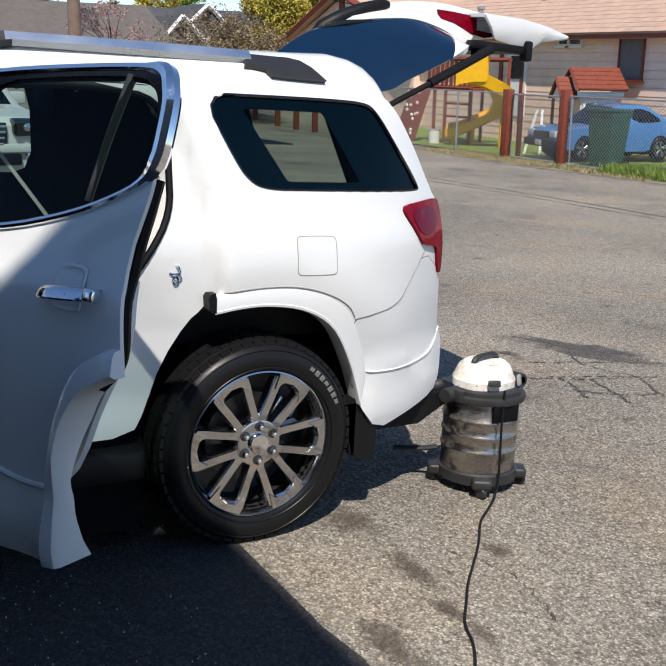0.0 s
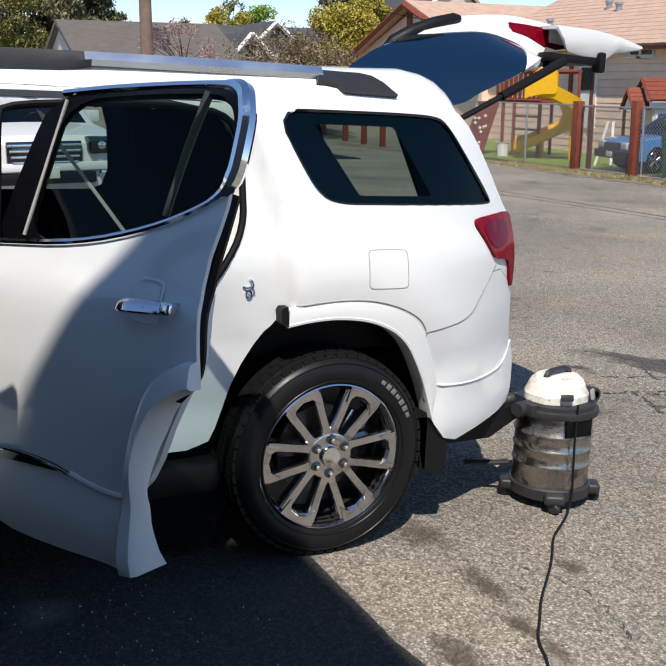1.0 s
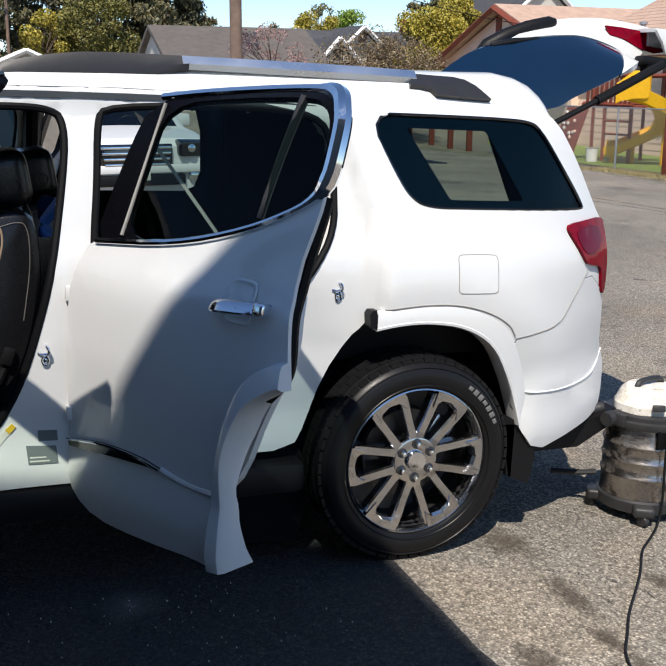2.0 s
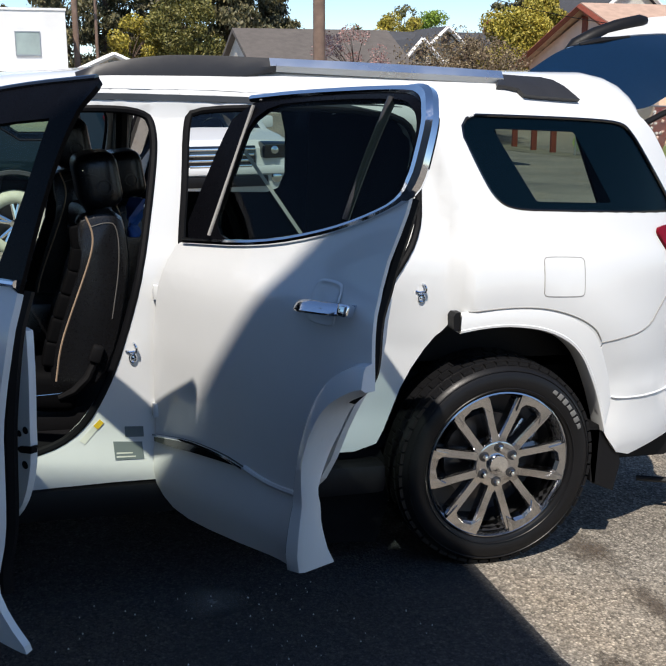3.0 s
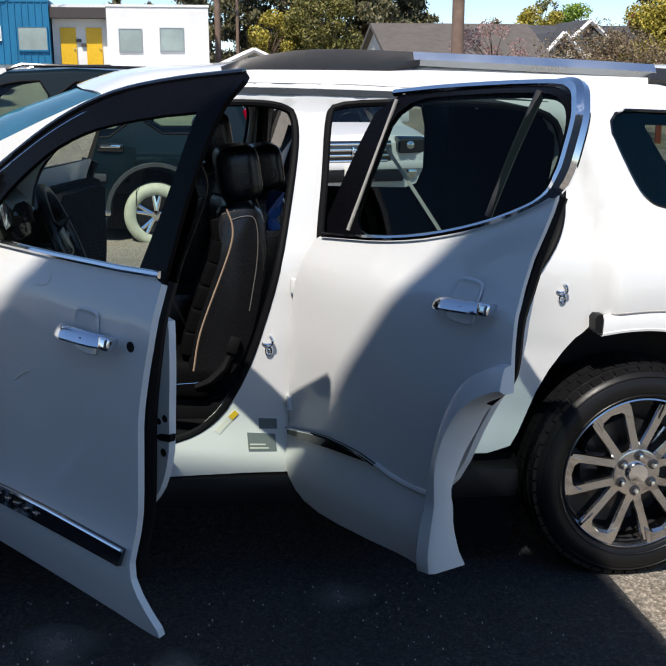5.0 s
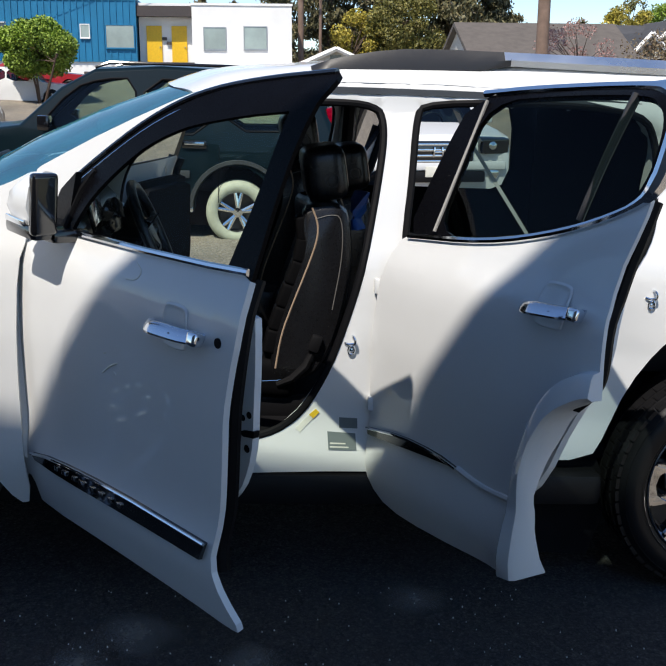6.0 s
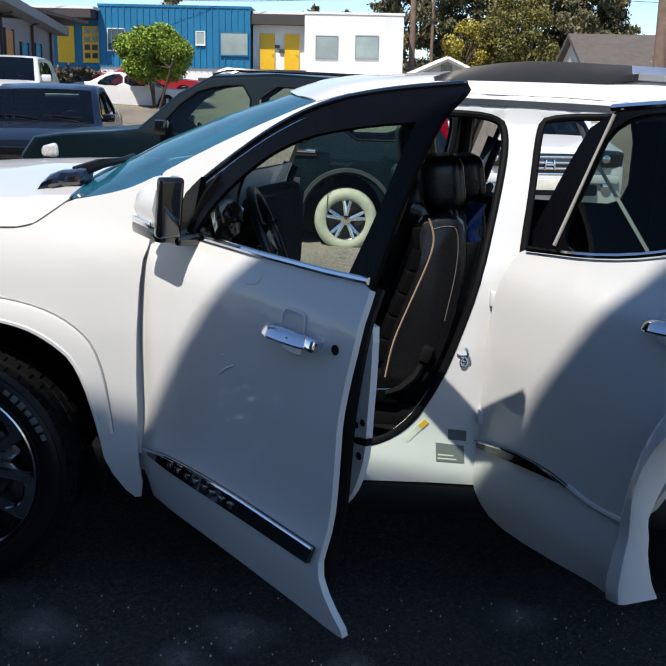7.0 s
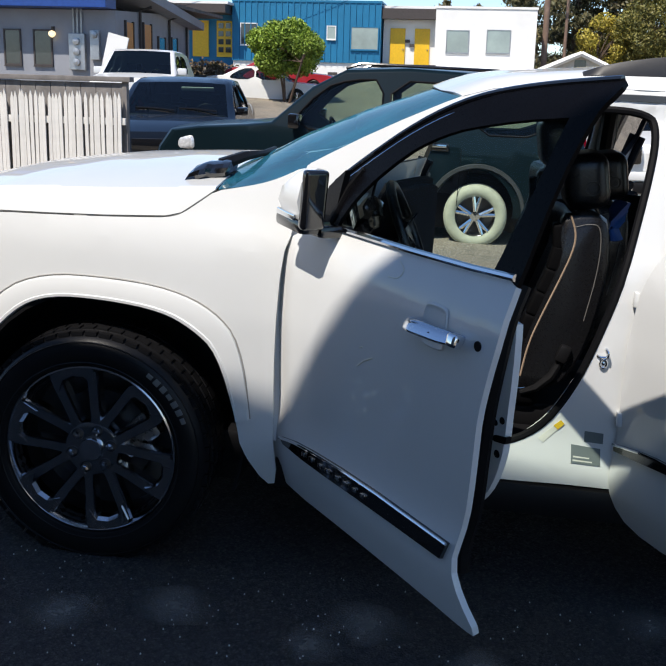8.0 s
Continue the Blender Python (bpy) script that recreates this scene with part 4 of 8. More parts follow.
def side_details():
    # fuel flap, its gap drawn as a shallow groove
    flap_rim = chaikin([(.145, 1.110), (.245, 1.108), (.273, 1.104), (.274, 1.075), (.274, 1.005), (.273, .976), (.245, .974), (.145, .976), (.117, .979), (.116, 1.005), (.116, 1.08), (.118, 1.108)], 2)
    bm = bmesh.new()
    tube(bm, [(x, quarter_surf(x, z) + .0005, z) for x, z in flap_rim], .0017, 6, closed=True)
    part("flap_gap", bm, GREYPIPE, car, "thin gap round the fuel flap")
    cx, cz = .195, 1.042
    part("fuel_flap", sheet([[(cx + (x - cx) * .97, cz + (z - cz) * .97) for x, z in flap_rim]], lambda x, z: quarter_surf(x, z) - .0015, .05), WHITE, car, "white fuel flap")
    # seam of the bumper and the crease above it
    for pts, r in (([(.362, .806), (.40, .812), (.57, .840), (.63, .916), (.72, 1.030)], .002), ([(.425, .60), (.455, .591), (.62, .585), (.80, .600), (.88, .645), (.905, .69)], .004)):
        bm = bmesh.new()
        tube(bm, [(x, bumper_surf(x, z) - .001, z) for x, z in chaikin(pts, 2, False)], r, 6)
        part("bumper_seam", bm, GREYPIPE if r < .003 else WHITE, car)
    bm = bmesh.new()
    tube(bm, [(x, quarter_surf(x, z) - .001, z) for x, z in chaikin([(-.155, .930), (-.01, .943), (.124, .939), (.245, .908), (.33, .862), (.36, .815)], 2, False)], .0025, 6)
    part("flare_gap", bm, GREYPIPE, car)
    # tail lamp
    rim = [(.604, 1.188), (.615, 1.205), (.70, 1.212), (.81, 1.220), (.848, 1.200), (.852, 1.05), (.850, .95), (.838, .922), (.820, .945), (.808, 1.022), (.788, 1.040), (.715, 1.050), (.690, 1.072), (.645, 1.130), (.612, 1.170)]
    o = part("tail_lamp", sheet([chaikin(rim, 1)], lambda x, z: quarter_surf(x, z) - .014, .05), REDLENS, car, "red tail lamp lens")
    solid(o, .03, -1)
    mirrored(o, "tail_lamp")
    rim2 = [(.640, 1.186), (.80, 1.196), (.812, 1.130), (.76, 1.09), (.70, 1.09), (.662, 1.13)]
    solid(part("lamp_inset", sheet([chaikin(rim2, 2)], lambda x, z: quarter_surf(x, z) - .0165, .05), REDDARK, car, "dark inner lamp"), .004, -1)
    # mud flap
    bm = bmesh.new()
    prism(bm, [(.372, .47), (.475, .465), (.515, .335), (.495, .225), (.405, .262), (.385, .36)], .03, .05)
    o = part("mud_flap", bm, BLACKPL, car, "black plastic mud flap")
    bm = bmesh.new()
    prism(bm, [(.372, .47), (.415, .49), (.415, .262), (.395, .27)], .03, .20)
    part("flap_bracket", bm, BLACKPL, car)
    # rubber corner at the front of the arch flare
    bm = bmesh.new()
    prism(bm, [(-.212, .915), (-.203, .928), (-.186, .930), (-.184, .868), (-.208, .872)], -.008, .05)
    part("flare_end", bm, BLACKPL, car, "black flare end piece")
    # strikers, pins and stickers on the pillars
    for x, z in ((-1.262, .822), (-.312, .985)):
        bm = bmesh.new()
        y = jamb(x, z) if x < -.6 else quarter_surf(x, z)
        tube(bm, chaikin([(x + .004, y + .004, z + .034), (x + .006, y - .016, z + .034), (x + .012, y - .020, z + .022), (x + .010, y - .016, z + .006), (x + .006, y + .004, z + .006)], 2, False), .0038, 8)
        tube(bm, [(x - .020, y - .003, z + .012), (x - .008, y - .008, z + .008), (x + .012, y - .006, z + .010)], .0034, 6)
        tube(bm, [(x + .002 + .010 * math.cos(q), y - .004, z - .012 + .013 * math.sin(q)) for q in np.linspace(0, 2 * math.pi, 16, endpoint=False)], .0036, 6, closed=True)
        lathe(bm, [(.0, -.004), (.0050, -.003), (.0060, .003)], 12, c=(x + .002, y, z - .012), axis='Y')
        part("striker", bm, HANDLECH, car, "steel door striker loop")
    for z in (1.018, .64):
        bm = bmesh.new()
        box(bm, (-1.192, jamb(-1.19, z) - .02, z), (.018, .03, .045), bevel=.005)
        part("hinge", bm, WHITE, car)

    def decal(name, pts, mat, label=""):
        o = part(name, sheet([pts], lambda x, z: jamb(x, z) - .0022, .03), mat, car, label, smooth=False)
        solid(o, .001, -1)
        return o
    decal("tyre_placard", [(-1.322, .536), (-1.232, .530), (-1.226, .474), (-1.316, .476)], STICKER, "dark tyre information placard")
    for k in range(4):
        z = .524 - .012 * k
        decal("placard_line", [(-1.312, z), (-1.262 + .01 * (k % 2), z - .002), (-1.262 + .01 * (k % 2), z - .006), (-1.312, z - .005)], PALE)
        solid_y = car.children[-1]
        solid_y.location.y = -.002
    decal("certification_label", [(-1.286, .583), (-1.228, .580), (-1.226, .546), (-1.284, .548)], STICKER, "small grey certification label")
    decal("warning_label", [(-1.425, .545), (-1.362, .612), (-1.350, .600), (-1.408, .532)], PALE, "white and yellow warning label")
    decal("warning_stripe", [(-1.382, .592), (-1.362, .612), (-1.350, .600), (-1.368, .579)], YELLOWST).location.y = -.002
    # roof rails
    rail = [(-1.40, 1.660), (-1.32, 1.690), (-1.15, 1.722), (-1.0, 1.729), (-.77, 1.729)]
    mid = [(-.79, 1.729), (-.5, 1.729), (-.2, 1.727), (.04, 1.722)]

    def rail_bar(pts, low, mat, name, label):
        bm = bmesh.new()
        rows = []
        pts = chaikin(pts, 1, False)
        for x, z in pts:
            zb = low(x)
            rows.append([(x, .256, zb - .006), (x, .254, zb + (z - zb) * .35), (x, .274, z), (x, .312, z), (x, .322, zb - .006)])
        loft(bm, rows, closed=True, caps=True)
        bmesh.ops.recalc_face_normals(bm, faces=bm.faces[:])
        o = part(name, bm, mat, car, label)
        mirrored(o, name).location.z = -.045
    rail_bar(rail, lambda x: lerp_at(x, (-1.40, -.96, -.90, -.77), (1.640, 1.650, 1.668, 1.692)), SATIN, "rail_front", "matt black front of the roof rail")
    rail_bar(mid, lambda x: lerp_at(x, (-.79, .04), (1.692, 1.684)), RAILALU, "rail_bar", "polished metal roof rail")

    def shoulder(x, z):
        f = min(.90, max(0.0, (z - 1.622) / .106))
        return smooth_skin(x, 1.622) - .004 + .30 * (1 - (1 - f) ** (1 / 4.5)) - .022
    foot = [(.0, 1.712), (.096, 1.709), (.16, 1.708), (.21, 1.700), (.256, 1.680), (.322, 1.636), (.30, 1.636), (.20, 1.640), (.105, 1.645), (.08, 1.665), (.035, 1.672), (.0, 1.674)]
    foot = [(x - (.215 - shoulder(x, z)) * .53, z) for x, z in foot]
    o = part("rail_foot", sheet([foot], shoulder, .03), SATIN, car, "matt black rear of the roof rail")
    solid(o, .035, -1)
    mirrored(o, "rail_foot")
    bm = bmesh.new()
    prism(bm, [(-.36, 1.675), (-.30, 1.678), (.0, 1.668), (.04, 1.655), (-.06, 1.652), (-.30, 1.668)], .275, .30)
    o = part("rail_shadow_gap", bm, BLACKPL, car)
    # black strip along the roof edge over the doors
    bm = bmesh.new()
    pts = [(-1.60, 1.568), (-1.50, 1.580), (-1.4, 1.588), (-1.0, 1.592), (-.6, 1.590), (-.36, 1.578)]
    rows = [[(x, jamb(x, z) - .004, z + .012), (x, jamb(x, z) - .004, z - .006), (x, jamb(x, z) + .02, z - .008), (x, jamb(x, z) + .02, z + .014)] for x, z in chaikin(pts, 2, False)]
    loft(bm, rows, closed=True, caps=True)
    bmesh.ops.recalc_face_normals(bm, faces=bm.faces[:])
    o = part("roof_edge_seal", bm, EDGESEAL, car, "grey rubber seal under the roof edge")
    mirrored(o, "roof_edge_seal")
    # wiper and plenum corner
    bm = bmesh.new()
    rng = random.Random(5)
    rows = []
    for t in np.linspace(0, 1, 9):
        x = -2.628 + .135 * t
        top = lerp_at(t, (0, .1, .4, .8, 1), (1.240, 1.277, 1.303, 1.309, 1.312))
        low = lerp_at(t, (0, 1), (1.222, 1.232))
        ring = []
        for k in range(14):
            an = 2 * math.pi * k / 14
            q = 1 + rng.uniform(-.16, .16)
            ring.append((x + rng.uniform(-.006, .006), .27 - .075 * math.cos(an) * q + .05 * t, (top + low) / 2 + (top - low) / 2 * math.sin(an) * (1 + rng.uniform(-.10, .02))))
        rows.append(ring)
    loft(bm, rows, closed=True, caps=True)
    bmesh.ops.recalc_face_normals(bm, faces=bm.faces[:])
    part("wiper_cover", bm, GLOSSBLK, car, "crumpled gloss black wiper cover", sharp=20)
    bm = bmesh.new()
    tube(bm, [(-2.53, .32, 1.292), (-2.47, .40, 1.318), (-2.43, .55, 1.322), (-2.46, .90, 1.315)], [.022, .018, .010, .008], 6)
    part("wiper_arm", bm, BLACKPL, car, "black wiper arm")


side_details()


def tailgate():
    """The raised tailgate: a crowned shell, its glass wrapping down to the near seam."""
    A = [(.35, 1.59), (.50, 1.60), (.66, 1.612), (.746, 1.653), (.813, 1.683), (.881, 1.713), (.960, 1.750), (1.020, 1.781)]
    B = [(.20, 1.68), (.36, 1.790), (.46, 1.830), (.596, 1.862), (.752, 1.884), (.895, 1.888), (1.047, 1.852), (1.140, 1.795)]
    C = [(.30, 1.715), (.53, 1.845), (.666, 1.905), (.796, 1.945), (.888, 1.962), (1.058, 1.974), (1.214, 1.963), (1.33, 1.948)]
    M = [(.66, 1.70), (.74, 1.770), (.82, 1.84), (.90, 1.898), (.98, 1.945), (1.12, 1.990), (1.27, 1.985), (1.38, 1.952)]

    def shell(i0, i1, cols, name, mat, label, parent, thick=.012):
        bm = bmesh.new()
        rows = []
        for i in np.linspace(i0, i1, int((i1 - i0) * 6) + 1):
            def at(P):
                # smooth curve through the section's points
                j = min(6, int(i))
                f = i - j
                q = [np.array(P[min(7, max(0, j + d))]) for d in (-1, 0, 1, 2)]
                return .5 * (2 * q[1] + (q[2] - q[0]) * f + (2 * q[0] - 5 * q[1] + 4 * q[2] - q[3]) * f ** 2 + (3 * q[1] - q[0] - 3 * q[2] + q[3]) * f ** 3)
            pa, pb, pc, pm = at(A), at(B), at(C), at(M)
            row = []
            for u in cols:
                if u <= 1:
                    p, y = pa + (pb - pa) * u, .33 + .17 * u ** 1.5
                    p = p + np.array([0, .012 * math.sin(math.pi * u)])
                elif u <= 2:
                    p, y = pb + (pc - pb) * (u - 1), .50 + .12 * (u - 1)
                elif u <= 3:
                    w = u - 2
                    p, y = pc + (pm - pc) * w ** .6, .62 + (HALF - .62) * w
                else:
                    w = u - 3
                    p, y = pm + np.array([0, -.10 * w ** 3]), HALF + .60 * w
                row.append((p[0], y, p[1]))
            rows.append(row)
        loft(bm, rows)
        bmesh.ops.recalc_face_normals(bm, faces=bm.faces[:])
        o = part(name, bm, mat, parent, label, sharp=70)
        solid(o, thick, 0)
        return o

    gate = shell(0, 6, (0, .2, .4, .6, .8, 1.0), "tailgate", NAVYGL, "raised tailgate with dark blue tinted glass", car)
    shell(6, 7, (0, .2, .4, .6, .8, 1.0), "end_band", WHITE, "white painted edge round the glass", gate, .02)
    shell(2.6, 7, (1.0, 1.25, 1.5, 1.75, 2.0), "side_band", WHITE, "white painted tailgate edge", gate, .02)
    shell(0, 5.2, (2.0, 2.1, 2.25, 2.5, 2.75, 3.0, 3.3, 3.6, 4.0), "rear_glass", NAVYGL, "tinted rear glass", gate)
    shell(0, 2.6, (1.0, 1.25, 1.5, 1.75, 2.0), "upper_glass", NAVYGL, "tinted rear glass", gate)
    shell(5.2, 7, (2.0, 2.25, 2.5, 2.75, 3.0, 3.5, 4.0), "outer_skin", WHITE, "white tailgate skin", gate)

    def sub(name, rows, mat, label="", thick=.015):
        bm = bmesh.new()
        loft(bm, rows)
        bmesh.ops.recalc_face_normals(bm, faces=bm.faces[:])
        o = part(name, bm, mat, gate, label)
        if thick:
            solid(o, thick, 0)
        return o
    # lower part of the tailgate, white, flaring to a lip
    low_top = [(1.171, 1.935), (1.372, 1.928), (1.513, 1.907), (1.636, 1.876)]
    rows = []
    for x, z in low_top:
        rows.append([(x + .06 * math.sin(math.pi * v), .42 + (2 * HALF - .84) * v, z + .012 * math.sin(math.pi * v)) for v in np.linspace(0, 1, 9)])
    sub("lower_skin", rows, WHITE, "white lower tailgate skin")
    sub("lower_side", [[(1.171, .42, 1.935), (1.20, .41, 1.89), (1.24, .43, 1.845)], [(1.372, .42, 1.928), (1.37, .41, 1.88), (1.36, .43, 1.825)], [(1.45, .42, 1.918), (1.45, .41, 1.87), (1.44, .43, 1.82)],
                       [(1.513, .42, 1.907), (1.505, .41, 1.88), (1.49, .43, 1.852)], [(1.636, .42, 1.876), (1.632, .42, 1.874), (1.628, .43, 1.871)]], WHITE, "white lower side of the tailgate")
    sub("tail_lamp_section", [[(1.021, .545, 1.948), (1.035, .535, 1.912)], [(1.10, .545, 1.945), (1.10, .535, 1.903)], [(1.21, .545, 1.936), (1.19, .535, 1.868)], [(1.27, .545, 1.915), (1.27, .535, 1.852)], [(1.34, .545, 1.885), (1.33, .535, 1.862)]], REDLENS, "red lamp on the tailgate", .010)
    sub("reverse_lamp", [[(1.225, .53, 1.930), (1.225, .528, 1.880)], [(1.28, .53, 1.925), (1.29, .528, 1.872)], [(1.36, .53, 1.902), (1.37, .528, 1.880)]], LAMPCLEAR, "clear and chrome reverse lamp", .015)
    bm = bmesh.new()
    tube(bm, [(.465, .585, 1.812), (.50, .58, 1.838), (.58, .575, 1.880), (.68, .575, 1.920), (.77, .575, 1.945), (.80, .575, 1.950)], [.016, .032, .034, .030, .026, .014], 10)
    tube(bm, [(.47, .50, 1.838), (.56, .495, 1.857), (.68, .495, 1.876)], [.008, .014, .006], 8)
    part("spoiler_edge", bm, BLACKPL, gate, "black spoiler edge")
    sub("inner_trim", [[(x, y, z) for y in (.46, HALF, 2 * HALF - .46)] for x, z in ((1.05, 1.80), (1.20, 1.815), (1.36, 1.805), (1.44, 1.82))], BLACKPL, "black inner trim", .03)
    for y in (.335, 2 * HALF - .335):
        bm = bmesh.new()
        tube(bm, [(.60, y, 1.52), (.86, y, 1.648)], .012, 8)
        tube(bm, [(.86, y, 1.648), (1.18, y + .03, 1.800)], .019, 8)
        part("gas_strut", bm, BLACKPL, car, "black powered tailgate strut")
    bm = bmesh.new()
    box(bm, (1.27, .44, 1.812), (.30, .06, .035), rot(0, 2, 0), bevel=.012)
    box(bm, (1.41, .42, 1.805), (.035, .05, .085), bevel=.012)
    box(bm, (1.17, .44, 1.80), (.05, .05, .06), bevel=.012)
    part("latch_trim", bm, BLACKPL, gate, "black inner tailgate trim")


NAVYGL = surface("dark_blue_reflecting_glass", (0.001, 0.013, 0.038), 0.04, coat=1.0, vary=0.05)
tailgate()


BELT_LINE = [(-.92, .33, 1.54), (-.867, .33, 1.446), (-.762, .33, 1.303), (-.652, .33, 1.152), (-.60, .34, 1.08)]


def interior():
    bm = bmesh.new()
    box(bm, (-1.25, HALF, .44), (2.0, 1.60, .05), bevel=.01)
    part("cabin_floor", bm, CARPET, car, "dark carpeted floor")
    bm = bmesh.new()
    box(bm, (-.93, HALF, 1.605), (1.24, 1.36, .02), bevel=.005)
    part("headliner", bm, HEADLINER, car, "black cloth headliner")
    # dashboard
    bm = bmesh.new()
    rows = []
    for v in np.linspace(0, 1, 9):
        y = .14 + (2 * HALF - .28) * v
        rows.append([(x, y, z) for x, z in ((-2.60, 1.15), (-2.40, 1.16), (-2.22, 1.13), (-2.16, 1.07), (-2.18, .95), (-2.28, .80), (-2.5, .75))])
    loft(bm, rows, closed=True, caps=True)
    bmesh.ops.recalc_face_normals(bm, faces=bm.faces[:])
    part("dashboard", bm, LEATHER, car, "black dashboard")
    bm = bmesh.new()
    box(bm, (-2.15, HALF, 1.08), (.02, .26, .14), rot(0, -15, 0), bevel=.006)
    part("dash_screen", bm, GLOSSBLK, car)
    bm = bmesh.new()
    box(bm, (-1.68, HALF, .66), (.80, .26, .34), bevel=.03)
    part("centre_console", bm, LEATHER, car, "black centre console")
    # steering wheel
    bm = bmesh.new()
    ring = [(0, .185 * math.cos(a), .185 * math.sin(a)) for a in np.linspace(0, 2 * math.pi, 36, endpoint=False)]
    tube(bm, ring, .017, 10, closed=True)
    box(bm, (-.02, 0, 0), (.05, .14, .12), bevel=.02)
    for a in (0, 180, 270):
        c, s = math.cos(radians(a)), math.sin(radians(a))
        tube(bm, [(-.015, .05 * c, .05 * s), (-.01, .175 * c, .175 * s)], .014, 6)
    sw = part("steering_wheel", bm, LEATHER, car, "black steering wheel")
    sw.matrix_basis = pose(-1.90, .50, 1.08, 0, -24, 0)
    # clear plastic bag and blue pad over the wheel area
    bm = bmesh.new()
    rows = []
    for i in range(7):
        t = i / 6
        rows.append([(-2.06 + .17 * v + .02 * math.sin(9 * t + 5 * v), .36 + .05 * math.cos(7 * v + 3 * t), 1.02 + .17 * t + .03 * math.sin(6 * v)) for v in np.linspace(0, 1, 7)])
    loft(bm, rows)
    o = part("instrument_cowl", bm, GLOSSBLK, car, "shiny instrument cowl")
    solid(o, .01, 0)
    # seats
    def seat(y, back_mat, x=0.0):
        bm = bmesh.new()
        sec = [(-1.40, 1.205), (-1.36, 1.215), (-1.285, 1.222), (-1.240, 1.19), (-1.222, 1.02), (-1.245, .85), (-1.29, .70), (-1.36, .60), (-1.50, .60), (-1.50, .68), (-1.485, .78), (-1.435, .93), (-1.385, 1.08), (-1.405, 1.15)]
        sec = chaikin(sec, 1)
        rows = []
        for w, k in ((-.245, .86), (-.235, .95), (-.20, 1.0), (-.12, .97), (0, .94), (.12, .97), (.20, 1.0), (.235, .95), (.245, .86)):
            rows.append([(x - 1.36 + (px + 1.36) * k + (.03 if abs(w) < .13 and px < -1.36 else 0), y + w, .90 + (pz - .90) * (k * .5 + .5)) for px, pz in sec])
        loft(bm, rows, closed=True, caps=True)
        bmesh.ops.recalc_face_normals(bm, faces=bm.faces[:])
        st = part("seat_back", bm, back_mat, car, "black leather seat back")
        bm = bmesh.new()
        box(bm, (x - 1.318, y, 1.308), (.150, .28, .190), rot(0, -10, 0), bevel=.055, seg=5)
        part("headrest", bm, back_mat, st, "padded headrest")
        bm = bmesh.new()
        lathe(bm, [(.0, -.1405), (.012, -.1405), (.014, -.1385), (.020, -.1385), (.022, -.1435), (.025, -.1435), (.026, -.13)], 20, c=(x - 1.300, y, 1.290), axis='Y')
        part("headrest_button", bm, SATIN, st, "round headrest release button")
        for dy in (-.06, .06):
            bm = bmesh.new()
            tube(bm, [(x - 1.325, y + dy, 1.16), (x - 1.33, y + dy, 1.26)], .007, 8)
            part("headrest_post", bm, CHROME, st)
        # piping on the near side
        bm = bmesh.new()
        tube(bm, [(x + px, y - .244, pz) for px, pz in chaikin([(-1.372, 1.207), (-1.348, 1.15), (-1.352, 1.09), (-1.385, .99), (-1.425, .88), (-1.462, .77), (-1.478, .65)], 2, False)], .0035, 6)
        part("piping", bm, PIPING, st, "tan piping")
        if back_mat == LEATHER:
            edge = [(-1.388, 1.17), (-1.378, 1.10), (-1.392, 1.02), (-1.420, .94), (-1.446, .86), (-1.470, .78), (-1.486, .70)]
            for (ax, az), (bx, bz) in zip(edge, edge[1:]):
                bm = bmesh.new()
                turn_ = math.degrees(math.atan2(bx - ax, bz - az))
                box(bm, (x + (ax + bx) / 2 - .012, y - .205, (az + bz) / 2), (.054, .070, .086), rot(0, turn_, 0), bevel=.012, seg=3)
                part("bolster_pleat", bm, DARKSEAT, st, "pleated leather bolster")
        bm = bmesh.new()
        tube(bm, [(x + px, y - .246, pz) for px, pz in chaikin([(-1.355, 1.17), (-1.31, 1.185), (-1.27, 1.18), (-1.262, 1.05), (-1.29, .86)], 2, False)], .002, 6)
        part("stitching", bm, STITCH, st)
        bm = bmesh.new()
        box(bm, (x - 1.66, y, .62), (.52, .48, .15), rot(0, 4, 0), bevel=.05, seg=4)
        part("seat_cushion", bm, DARKSEAT, car, "black leather seat cushion")
        bm = bmesh.new()
        box(bm, (x - 1.55, y, .505), (.60, .42, .09), bevel=.02)
        part("seat_base", bm, BLACKPL, car)
        return st
    seat(.62, LEATHER)
    seat(1.27, LEATHER).location = (-.05, 0, .09)
    seat(1.27, LEATHER, .16).location = (0, 0, -.03)
    bm = bmesh.new()
    box(bm, (-1.345, .36, .745), (.040, .026, .060), rot(0, 18, 0), bevel=.010)
    tube(bm, [(-1.352, .37, .71), (-1.375, .37, .66), (-1.42, .37, .615), (-1.47, .38, .59)], [.012, .015, .014, .009], 8)
    part("belt_buckle", bm, BLACKPL, car, "black seat belt buckle and stalk")
    bm = bmesh.new()
    tube(bm, [(-1.40, .39, .63), (-1.47, .385, .605), (-1.56, .385, .60)], .006, 6)
    part("seat_rail_bar", bm, CHROME, car, "bright seat adjuster bar")
    # belts behind the rear side glass
    bm = bmesh.new()
    rows = [[(x - .013, y, z + .008), (x + .013, y, z - .008)] for x, y, z in BELT_LINE]
    loft(bm, rows)
    solid(part("seat_belt", bm, BELT, car, "grey seat belt webbing"), .003, 0)
    # cloth hanging at the middle row
    bm = bmesh.new()
    rows = [[(-1.17 + .03 * math.sin(3 * v + t * 4), .72 + .03 * math.cos(5 * v), 1.23 - .14 * t) for v in np.linspace(0, 1.2, 6)] for t in np.linspace(0, 1, 5)]
    loft(bm, rows)
    solid(part("blue_cloth", bm, SKYBLUE, car, "blue cloth on the seat"), .008, 0)
